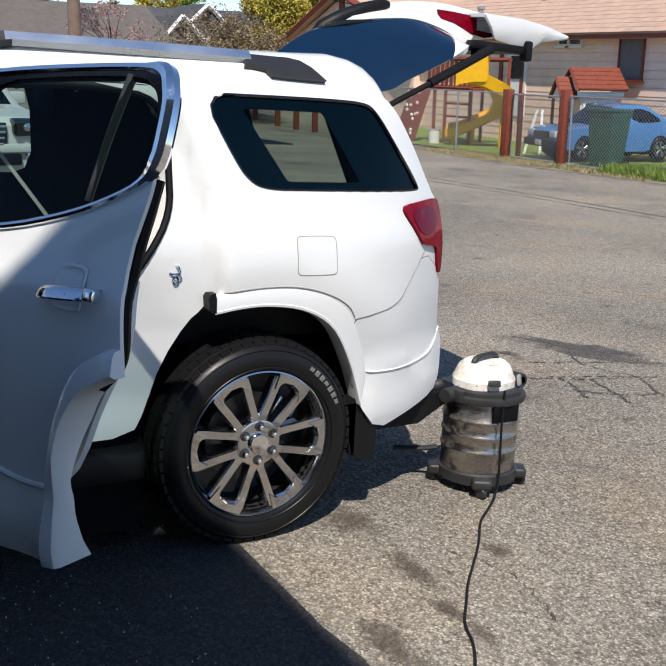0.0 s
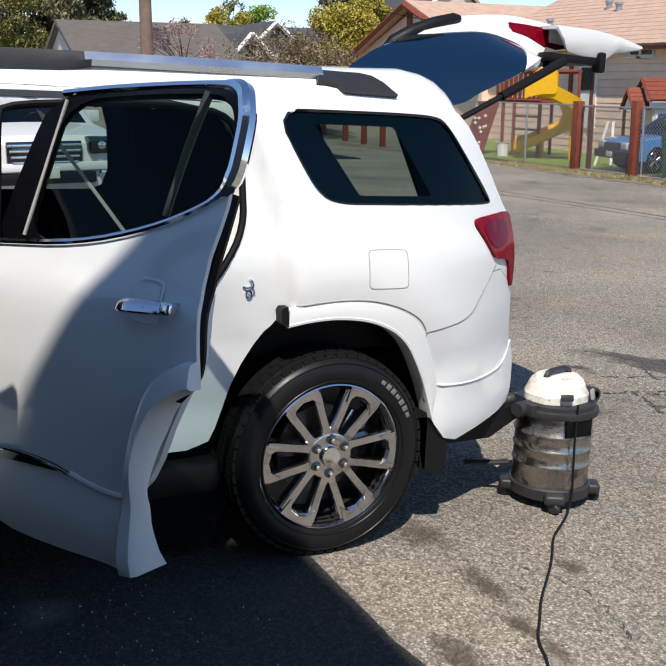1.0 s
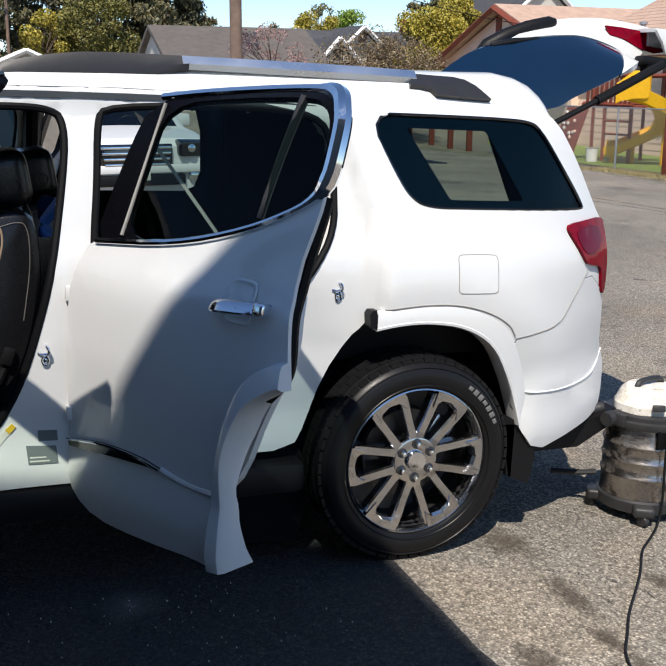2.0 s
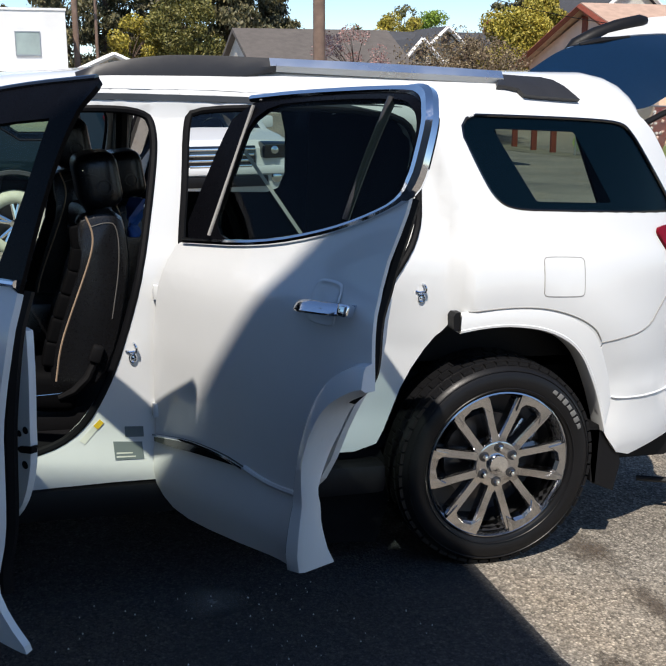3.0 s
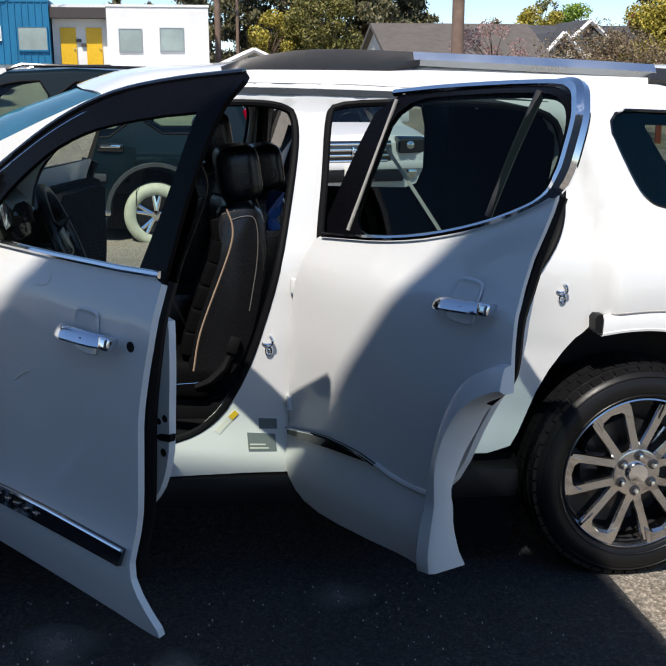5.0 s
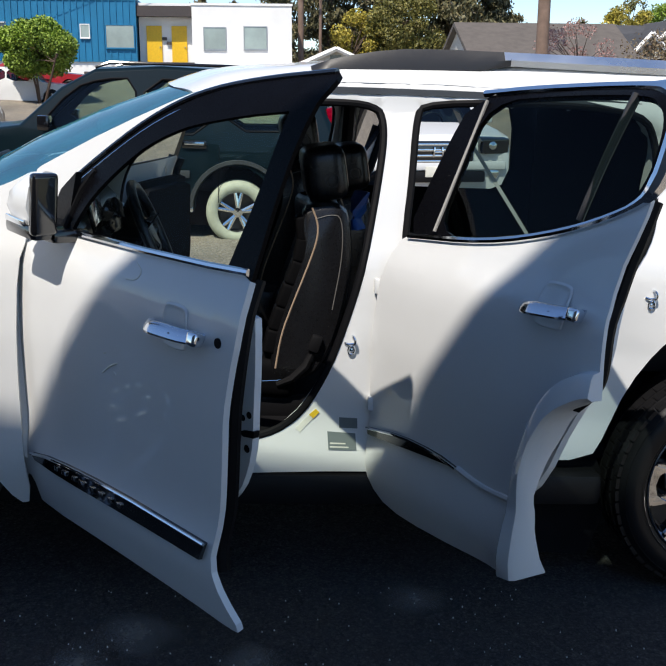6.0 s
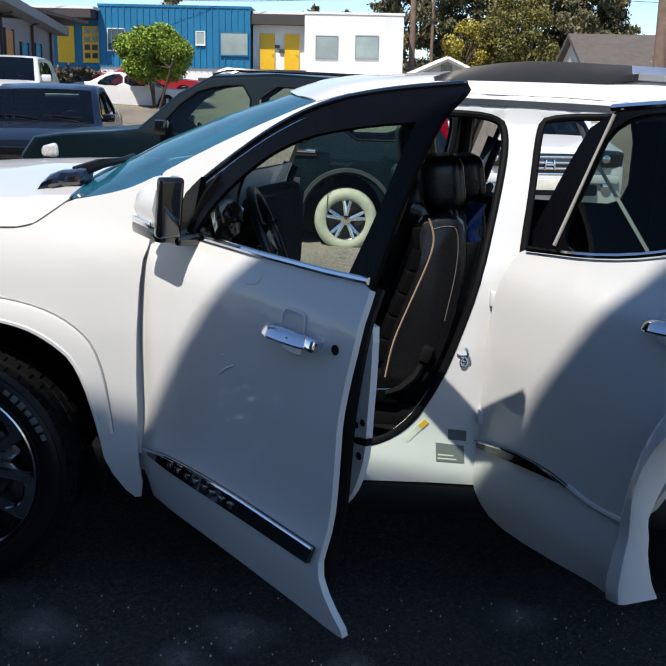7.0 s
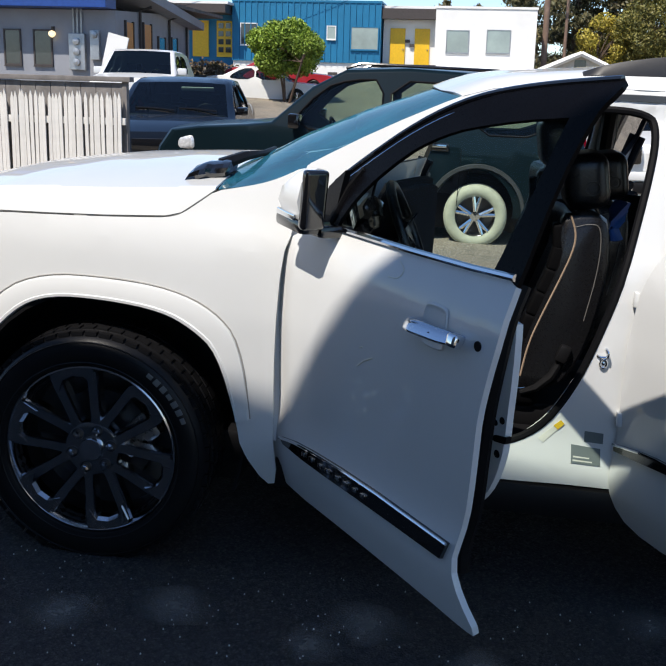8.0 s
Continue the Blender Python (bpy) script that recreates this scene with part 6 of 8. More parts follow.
def shop():
    top = 6.5
    cx, cy = -2.091, -3.70
    foot = [(cx, cy), (cx - 14, cy + 14 * .1175), (cx - 14, cy - 12), (cx, cy - 12)]
    s = thing("shop_building", pose(0, 0, 0), "dark grey sided workshop building that shades the lot", "building")
    bm = bmesh.new()
    lo = [bm.verts.new((x, y, ground_z(x, y) - .3)) for x, y in foot]
    hi = [bm.verts.new((x, y, top - .18)) for x, y in foot]
    for i in range(4):
        bm.faces.new((lo[i], hi[i], hi[(i + 1) % 4], lo[(i + 1) % 4]))
    bm.faces.new(hi)
    bmesh.ops.recalc_face_normals(bm, faces=bm.faces[:])
    part("wall", bm, SIDING, s, smooth=False)
    bm = bmesh.new()
    lo = [bm.verts.new((x, y, top - .18)) for x, y in foot]
    hi = [bm.verts.new((x, y, top)) for x, y in foot]
    for i in range(4):
        bm.faces.new((lo[i], hi[i], hi[(i + 1) % 4], lo[(i + 1) % 4]))
    bm.faces.new(hi)
    bm.faces.new(lo[::-1])
    bmesh.ops.recalc_face_normals(bm, faces=bm.faces[:])
    part("roof_slab", bm, ROOFG, s, smooth=False)


shop()


# ---- parked cars ----
MOULD = surface("grey_plastic_moulding", (0.038, 0.042, 0.045), 0.5)
GREENGL = glazing("green_side_glass", (0.66, 0.78, 0.70), 1.45)
CARPANE = glazing("car_windscreen_glass", (0.50, 0.62, 0.60), 1.6)
SEATGREY = surface("dark_seat_cloth", (0.018, 0.018, 0.020), 0.8)
HEADL = surface("headlamp_plastic", (0.72, 0.73, 0.74), 0.15, metal=0.3, vary=0.25, scale=30)
SOAPTYRE = surface("soapy_pale_tyre", (0.40, 0.42, 0.33), 0.75, vary=0.12, scale=12)


def arc(cx, cz, r, a0, a1, n=10):
    return [(cx + r * math.cos(radians(a)), cz + r * math.sin(radians(a))) for a in np.linspace(a0, a1, n)]


def parked_car(name, m, label, prof, W, belt, k, mat, wins, screens, wheels, r, tyre_mat=RUBBER, group="", spokes=5, rim_mat=ALU, glass=None):
    """A parked car along local x, nose at x = 0; prof: its side outline."""
    c = thing(name, m, label, "car", group)
    glass = glass or CARPANE

    def half(z):
        return W - max(0, z - belt) * k - .05 * max(0, .5 - z) * 1.2
    cxm = sum(p[0] for p in prof) / len(prof)

    def shrunk(k_):
        return [(cxm + (x - cxm) * k_, belt * .75 + (z - belt * .75) * (k_ if z > belt * .75 else 1)) for x, z in prof]

    def glazed(i):
        (xa, za), (xb, zb) = prof[i], prof[(i + 1) % len(prof)]
        x, z = (xa + xb) / 2, (za + zb) / 2
        for (x0, z0), (x1, z1), nm in screens:
            d = Vector((x1 - x0, z1 - z0))
            q = Vector((x - x0, z - z0))
            t = q.dot(d) / d.length_squared
            if 0 < t < 1 and (q - d * t).length < .09 and zb != za:
                return nm
        return None
    clear = [glazed(i) for i in range(len(prof))]
    # shell: a band over the top, ends and underside, and two pierced sides
    bm = bmesh.new()
    panes = {nm: bmesh.new() for *_, nm in screens}
    rows = [[(x, w * half(z), z + (.03 * (1 - w * w) if z > .7 else 0)) for x, z in shrunk(k_)] for w, k_ in ((-1, .965), (-.985, .985), (-.93, 1.0), (-.88, 1.0), (-.5, 1.0), (0, 1.0), (.5, 1.0), (.88, 1.0), (.93, 1.0), (.985, .985), (1, .965))]
    vb = [[bm.verts.new(p) for p in row] for row in rows]
    vg = {nm: [[gm.verts.new(p) for p in row] for row in rows] for nm, gm in panes.items()}
    n = len(prof)
    for j in range(len(rows) - 1):
        for i in range(n):
            pane_here = clear[i] and 3 <= j <= 6
            va, m_ = (vg[clear[i]], panes[clear[i]]) if pane_here else (vb, bm)
            m_.faces.new((va[j][i], va[j][(i + 1) % n], va[j + 1][(i + 1) % n], va[j + 1][i]))
    for m_ in (bm, *panes.values()):
        bmesh.ops.delete(m_, geom=[v for v in m_.verts if not v.link_faces], context='VERTS')
        bmesh.ops.recalc_face_normals(m_, faces=m_.faces[:])
    part("body", bm, mat, c, sharp=35)
    for nm, gm in panes.items():
        part(nm, gm, CARPANE, c, "tinted car glass")
    for s in (-1, 1):
        o = part("body_side", sheet([shrunk(.965)] + [chaikin(w_, 1) for w_ in wins], lambda x, z: -half(z), .3), mat, c)
        if s > 0:
            o.data.transform(Matrix.Diagonal((1, -1, 1, 1)))
            o.data.flip_normals()
        solid(o, .035, -1)
    for poly in wins:
        for s in (-1, 1):
            o = part("side_window", sheet([chaikin(poly, 1)], lambda x, z: -(half(z) - .012), .3), glass, c, "tinted side glass")
            if s > 0:
                o.data.transform(Matrix.Diagonal((1, -1, 1, 1)))
                o.data.flip_normals()
            rim_ = chaikin(poly, 1)
            bm = bmesh.new()
            tube(bm, [(x, s * (half(z) + .001), z) for x, z in rim_], .011, 6, closed=True)
            part("window_seal", bm, SEAL, c, "black rubber window seal")
    # cabin: dash, steering wheel and two rows of seats
    x0s = min(p[0] for w_ in wins for p in w_)
    bm = bmesh.new()
    box(bm, (x0s + .05, 0, belt - .10), (.45, 2 * W - .30, .22), rot(0, 8, 0), bevel=.06)
    part("dashboard", bm, BLACKPL, c, "dark dashboard")
    bm = bmesh.new()
    tube(bm, [(0, .17 * math.cos(a), .17 * math.sin(a)) for a in np.linspace(0, 2 * math.pi, 24, endpoint=False)], .015, 6, closed=True)
    box(bm, (0, 0, 0), (.04, .30, .06), bevel=.015)
    part("steering_wheel", bm, BLACKPL, c, "black steering wheel").matrix_basis = pose(x0s + .48, -.38, belt + .02, 0, -25, 0)
    for row, xs in enumerate((x0s + 1.0, x0s + 1.85)):
        for sy in (-.40, .40):
            bm = bmesh.new()
            box(bm, (xs, sy, belt - .18), (.16, .50, .66), rot(0, 12, 0), bevel=.06, seg=3)
            box(bm, (xs - .26, sy, belt - .44), (.50, .50, .14), bevel=.05, seg=3)
            box(bm, (xs + .10, sy, belt + .22), (.09, .25, .17), rot(0, 10, 0), bevel=.035, seg=3)
            part("seat", bm, SEATGREY, c, "dark cloth seat with a headrest")
    for wx in wheels:
        bm = bmesh.new()
        box(bm, (wx, 0, r + .12), (1.0, 2 * W - .54, .60), bevel=.02)
        part("wheel_well", bm, BLACKPL, c, "dark wheel well")
        for s in (-1, 1):
            bm = bmesh.new()
            lathe(bm, [(r * .64, -.005), (r * .68, -.02), (r * .82, -.03), (r * .94, -.015), (r, .02), (r, .17), (r * .9, .2), (r * .6, .2)], 40, axis='Y')
            t = part("wheel", bm, tyre_mat, c, "road wheel with its tyre")
            t.matrix_basis = pose(wx, s * (W - .03), r, 0, 0, 0 if s < 0 else 180)
            bm = bmesh.new()
            lathe(bm, [(r * .65, -.004), (r * .63, -.012), (r * .60, .0), (r * .58, .08), (0, .09)], 32, axis='Y')
            rim = part("rim", bm, ALUDARK, t)
            bm = bmesh.new()
            lathe(bm, [(0, -.012), (r * .16, -.01), (r * .18, .02)], 20, axis='Y')
            for q in range(spokes):
                a = 2 * math.pi * q / spokes + .3
                for da in (-.17, .17):
                    tube(bm, [(r * .15 * math.cos(a), .0, r * .15 * math.sin(a)), (r * .62 * math.cos(a + da), -.004, r * .62 * math.sin(a + da))], [r * .075, r * .055], 6)
            lathe(bm, [(r * .60, .004), (r * .63, -.014), (r * .66, -.006)], 32, axis='Y')
            part("spokes", bm, rim_mat, t)
    return c


# dark green suv side on, soap on its rear tyre
R2 = .325
crv_prof = [(.02, .42), (.0, .62), (.04, .80), (.16, .98), (.45, 1.03), (.95, 1.08), (1.22, 1.12), (1.62, 1.50), (1.95, 1.69), (2.6, 1.745), (3.4, 1.735), (3.95, 1.70), (4.20, 1.62), (4.40, 1.15), (4.46, .95), (4.47, .55), (4.40, .38)]
crv_prof += [(3.93, .34)] + arc(3.40, .36, .44, -3, 183, 14) + [(2.93, .30), (1.25, .30)] + arc(.78, .36, .43, -3, 183, 14) + [(.30, .34)]
crv = parked_car("green_suv", pose(-4.97, 8.33, ground_z(-3, 8.3) + .03, 0, LEAN, 0), "dark green compact suv parked side on behind the white one", crv_prof, .88, 1.02, .30, GREEN,
                 [[(1.38, 1.08), (1.74, 1.50), (2.02, 1.60), (2.36, 1.62), (2.36, 1.08)], [(2.44, 1.08), (2.44, 1.62), (3.16, 1.62), (3.10, 1.10)], [(3.28, 1.14), (3.30, 1.60), (3.92, 1.58), (4.05, 1.45), (4.02, 1.16)]],
                 [((1.26, 1.15), (1.92, 1.68), "windscreen")], (.78, 3.40), R2, SOAPTYRE, rim_mat=CHROME, glass=GREENGL)


def crv_bits():
    for s in (-1, 1):
        bm = bmesh.new()
        box(bm, (.30, s * .80, .85), (.30, .17, .15), rot(0, -8, s * 10), bevel=.05, seg=3)
        part("headlamp", bm, HEADL, crv, "cloudy headlamp")
    bm = bmesh.new()
    box(bm, (2.95, -.890, 1.00), (.25, .030, .085), bevel=.014)
    bez = part("handle_bezel", bm, GLOSSBLK, crv, "black handle bezel")
    bm = bmesh.new()
    box(bm, (2.95, -.910, 1.01), (.20, .030, .035), bevel=.012)
    part("door_handle", bm, CHROME, bez, "chrome door handle")
    for x in (2.42, 3.20):
        bm = bmesh.new()
        tube(bm, [(x, -.8815, .42), (x, -.8815, .98), (x + .01, -.86, 1.07)], .004, 6)
        part("door_gap", bm, SEAL, crv, "dark door gap")
    bm = bmesh.new()
    box(bm, (2.0, -.895, .985), (.17, .035, .035), bevel=.012)
    part("door_handle", bm, GLOSSBLK, crv)
    bm = bmesh.new()
    box(bm, (2.55, -.893, .70), (.72, .03, .075), bevel=.012)
    part("side_moulding", bm, MOULD, crv, "grey side moulding")
    bm = bmesh.new()
    box(bm, (1.65, -.893, .70), (.95, .03, .075), bevel=.012)
    part("side_moulding", bm, MOULD, crv, "grey side moulding")
    bm = bmesh.new()
    rows = []
    for x, z in arc(3.40, .36, .46, 0, 180, 18):
        rows.append([(x, -.885, z), (x, -.905, z), (3.40 + (x - 3.40) * 1.075, -.905, .36 + (z - .36) * 1.075), (3.40 + (x - 3.40) * 1.09, -.885, .36 + (z - .36) * 1.09)])
    loft(bm, rows)
    bmesh.ops.recalc_face_normals(bm, faces=bm.faces[:])
    part("arch_moulding", bm, MOULD, crv, "grey plastic wheel arch moulding")
    for s in (-1, 1):
        bm = bmesh.new()
        box(bm, (1.50, s * .99, 1.16), (.12, .20, .15), bevel=.03)
        part("door_mirror", bm, GLOSSBLK, crv, "black door mirror")
        bm = bmesh.new()
        tube(bm, [(1.95, s * .62, 1.71), (2.1, s * .62, 1.765), (3.5, s * .62, 1.78), (3.75, s * .62, 1.73)], .018, 6)
        part("roof_rail", bm, GLOSSBLK, crv, "black roof rail")
    bm = bmesh.new()
    box(bm, (2.4, -.86, .345), (1.1, .08, .06), bevel=.02)
    part("sill_step", bm, CHROME, crv)
    bm = bmesh.new()
    box(bm, (4.36, -.70, 1.25), (.10, .16, .34), rot(0, -14, 0), bevel=.03)
    part("tail_lamp", bm, REDLENS, crv, "red tail lamp")


crv_bits()

# white suv nose on
pil_prof = [(.03, .36), (.0, .60), (.02, .95), (.10, 1.05), (.55, 1.12), (1.05, 1.17), (1.86, 1.715), (2.15, 1.765), (3.4, 1.76), (4.3, 1.70), (4.75, 1.20), (4.82, .8), (4.8, .40)]
pil_prof += [(4.25, .34)] + arc(3.75, .37, .42, -3, 183, 12) + [(3.2, .32), (1.4, .32)] + arc(.92, .37, .42, -3, 183, 12) + [(.42, .34)]
pilot = parked_car("white_parked_suv", pose(.96, 9.78, ground_z(1, 10) - .04, 0, 0, 93), "white suv parked nose on with a chrome barred grille", pil_prof, .97, 1.12, .28, WHITE,
                   [[(1.45, 1.20), (1.85, 1.58), (2.5, 1.64), (2.5, 1.20)], [(2.6, 1.20), (2.6, 1.64), (3.5, 1.62), (3.5, 1.20)]],
                   [((1.08, 1.19), (1.87, 1.72), "windscreen")], (.92, 3.75), .37)


def pilot_bits():
    bm = bmesh.new()
    box(bm, (-.01, 0, .86), (.06, .92, .30), bevel=.02)
    part("grille", bm, GLOSSBLK, pilot, "black grille opening")
    for k in range(4):
        bm = bmesh.new()
        box(bm, (-.045, 0, .965 - .07 * k), (.03, .90 - .03 * k, .032), bevel=.008)
        part("grille_bar", bm, CHROME, pilot, "chrome grille bar")
    bm = bmesh.new()
    for s in (-1, 1):
        box(bm, (-.07, s * .055, .87), (.02, .022, .13), rot(s * 6, 0, 0), bevel=.006)
    box(bm, (-.07, 0, .87), (.02, .10, .022), bevel=.006)
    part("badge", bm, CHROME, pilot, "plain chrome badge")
    for s in (-1, 1):
        bm = bmesh.new()
        box(bm, (.055, s * .73, .95), (.20, .40, .20), rot(0, -10, -s * 14), bevel=.04)
        h = part("headlamp", bm, GLOSSBLK, pilot, "dark glossy headlamp with bright reflectors")
        bm = bmesh.new()
        lathe(bm, [(.0, -.03), (.05, -.02), (.06, .02)], 18, c=(-.06, s * .70, .95), axis='X')
        part("lamp_reflector", bm, CHROME, h)
        bm = bmesh.new()
        lathe(bm, [(.0, -.01), (.05, -.01), (.07, .0), (.075, .03)], 18, c=(-.02, s * .74, .60), axis='X')
        part("fog_lamp", bm, CHROME, pilot, "round fog lamp")
        bm = bmesh.new()
        box(bm, (1.52, s * 1.05, 1.25), (.12, .22, .17), bevel=.04)
        part("door_mirror", bm, WHITE, pilot, "white door mirror")
    bm = bmesh.new()
    box(bm, (-.015, 0, .56), (.08, 1.25, .14), bevel=.03)
    part("lower_intake", bm, BLACKPL, pilot, "black lower intake")
    bm = bmesh.new()
    box(bm, (-.035, 0, .70), (.05, 1.78, .11), bevel=.03)
    part("front_bumper", bm, WHITE, pilot, "white front bumper")
    bm = bmesh.new()
    box(bm, (-.06, 0, .625), (.02, .32, .13), bevel=.006)
    part("number_plate", bm, PALE, pilot, "plain pale number plate")


pilot_bits()

sed_prof = [(.05, .34), (.0, .55), (.04, .74), (.35, .84), (1.0, .90), (1.25, .93), (1.62, 1.18), (2.0, 1.40), (2.45, 1.48), (3.2, 1.46), (3.9, 1.12), (4.5, 1.06), (4.72, .95), (4.75, .5), (4.68, .32)]
sed_prof += [(4.2, .30)] + arc(3.72, .33, .36, -3, 183, 12) + [(3.2, .26), (1.35, .26)] + arc(.90, .33, .36, -3, 183, 12) + [(.45, .30)]


def sedan(x, y, turn, mat, label, name="parked_sedan", rise=0.0):
    c = parked_car(name, pose(x, y, ground_z(x, y) - .03 + rise, 0, 0, turn), label, sed_prof, .90, .93, .30, mat,
                   [[(1.52, .99), (2.08, 1.34), (2.55, 1.40), (2.55, .99)], [(2.63, .99), (2.63, 1.40), (3.12, 1.38), (3.60, 1.10), (3.55, 1.0)]],
                   [((1.25, .93), (2.0, 1.41), "windscreen"), ((3.90, 1.12), (3.20, 1.46), "rear_window")], (.90, 3.72), .33)
    for s in (-1, 1):
        bm = bmesh.new()
        box(bm, (.10, s * .66, .70), (.18, .34, .14), rot(0, 0, -s * 16), bevel=.03)
        part("headlamp", bm, HEADL, c, "headlamp")
        bm = bmesh.new()
        box(bm, (1.62, s * .97, 1.02), (.11, .18, .12), bevel=.03)
        part("door_mirror", bm, GLOSSBLK if mat != WHITE else WHITE, c, "door mirror")
        bm = bmesh.new()
        box(bm, (4.66, s * .62, .82), (.10, .40, .15), bevel=.02)
        part("tail_lamp", bm, REDLENS, c, "red tail lamp")
    bm = bmesh.new()
    box(bm, (.0, 0, .60), (.06, .8, .16), bevel=.02)
    part("grille", bm, GLOSSBLK, c, "black grille")
    for s in (-.32, .32):
        bm = bmesh.new()
        tube(bm, [(1.30, s - .3, 1.02), (1.36, s, 1.045), (1.38, s + .28, 1.05)], .012, 5)
        part("wiper", bm, BLACKPL, c, "black wiper")
    return c


nv = sedan(-5.86, 10.7, 97, NAVY, "dark navy sedan parked nose on beside the fence", rise=-.06)
bm = bmesh.new()
box(bm, (1.93, -.25, 1.33), (.02, .50, .06), rot(0, -30, 0), bevel=.008)
part("sun_visor", bm, PALE, nv, "folded pale sun visor")
sedan(-7.4, 37.6, 178, WHITE, "white sedan parked across the street", rise=-.25)
sedan(-7.2, 40.6, 178, REDP, "red sedan parked across the street", rise=-.25)

wt = parked_car("white_suv_far", pose(-9.75, 21.0, ground_z(-9.7, 22) + .12, 0, 0, 98), "white suv with dark glass parked facing the lot", pil_prof, .97, 1.12, .28, WHITE,
                [[(1.45, 1.20), (1.85, 1.58), (2.5, 1.64), (2.5, 1.20)], [(2.6, 1.20), (2.6, 1.64), (3.5, 1.62), (3.5, 1.20)]], [((1.08, 1.19), (1.87, 1.72), "windscreen")], (.92, 3.75), .37)
for s in (-1, 1):
    bm = bmesh.new()
    box(bm, (1.52, s * 1.05, 1.25), (.12, .24, .17), bevel=.04)
    part("door_mirror", bm, WHITE, wt, "white door mirror")
parked_car("navy_suv_far", pose(-10.3, 16.9, ground_z(-10, 17) + .05, 0, 0, 190), "dark navy suv parked by the grey building", crv_prof, .92, 1.05, .28, NAVY,
           [[(1.38, 1.08), (1.74, 1.50), (2.02, 1.60), (2.36, 1.62), (2.36, 1.08)], [(2.44, 1.08), (2.44, 1.62), (3.16, 1.62), (3.10, 1.10)], [(3.28, 1.14), (3.30, 1.60), (3.92, 1.58), (4.05, 1.45), (4.02, 1.16)]],
           [((1.26, 1.15), (1.92, 1.68), "windscreen")], (.78, 3.40), .345)


# ---- buildings across the street ----
BLUEW = surface("bright_blue_siding", (0.006, 0.155, 0.31), 0.6, vary=0.10, scale=1.2)
WHITEW = surface("white_painted_wall", (0.80, 0.79, 0.76), 0.75, vary=0.05, scale=1.0)
DARKTRIM = surface("dark_grey_trim", (0.055, 0.045, 0.042), 0.6)
YELLOW = surface("yellow_door_paint", (0.78, 0.47, 0.015), 0.45, vary=0.08)
WINGL = surface("window_pane", (0.30, 0.36, 0.34), 0.10, vary=0.12, scale=1.5, coat=0.6)
GREYW = surface("grey_rendered_wall", (0.27, 0.28, 0.31), 0.8, vary=0.08, scale=1.5)
ROYAL = surface("royal_blue_metal_roof", (0.015, 0.06, 0.26), 0.45)
GALV = surface("galvanised_metal", (0.42, 0.43, 0.44), 0.4, metal=0.7)
BOARD = surface("weathered_grey_board", (0.20, 0.185, 0.175), 0.9, vary=0.25, scale=8, grain=50)
PICKET = surface("white_picket_paint", (0.78, 0.76, 0.72), 0.7, vary=0.08, scale=10, per_piece=0.12)
WIN_DARK = surface("dark_window", (0.03, 0.035, 0.04), 0.12, coat=0.6)
LAMPGLOW, _nt, _b = nodes_of("lit_lamp_globe")
_b.inputs["Emission Color"].default_value = (1.0, 0.72, 0.35, 1)
_b.inputs["Emission Strength"].default_value = 1.2
ORANGE = surface("orange_door_paint", (0.55, 0.22, 0.03), 0.5)


def slab(name, c, s, mat, parent, label="", bevel=0.0, r=None):
    bm = bmesh.new()
    box(bm, c, s, r, bevel=bevel)
    return part(name, bm, mat, parent, label, smooth=False)


def window(parent, x, y, z, w, h, normal='-y', frame_mat=None, pane=None, label="framed window"):
    """A window set in a wall that faces -y or -x: a frame, a sill and a recessed pane."""
    fm, pm = frame_mat or WHITEW, pane or WINGL
    bm = bmesh.new()
    t = .045
    if normal == '-y':
        for cx, cz, sw, sh in ((0, h / 2, w + t, t), (0, -h / 2, w + t, t), (-w / 2, 0, t, h - t), (w / 2, 0, t, h - t)):
            box(bm, (x + cx, y - .02, z + cz), (sw, .06, sh))
    else:
        for cy, cz, sw, sh in ((0, h / 2, w + t, t), (0, -h / 2, w + t, t), (-w / 2, 0, t, h - t), (w / 2, 0, t, h - t)):
            box(bm, (x - .03, y + cy, z + cz), (.10, sw, sh))
    f = part("window", bm, fm, parent, label, smooth=False)
    if normal == '-y':
        slab("pane", (x, y - .012, z), (w - .02, .03, h - .02), pm, f)
        slab("sill", (x, y - .04, z - h / 2 - .04), (w + .06, .07, .03), fm, f)
    else:
        slab("pane", (x - .012, y, z), (.03, w - .02, h - .02), pm, f)
        slab("sill", (x - .07, y, z - h / 2 - .06), (.12, w + .2, .05), fm, f)
    return f


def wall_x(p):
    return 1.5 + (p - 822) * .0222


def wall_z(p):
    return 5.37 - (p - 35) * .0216


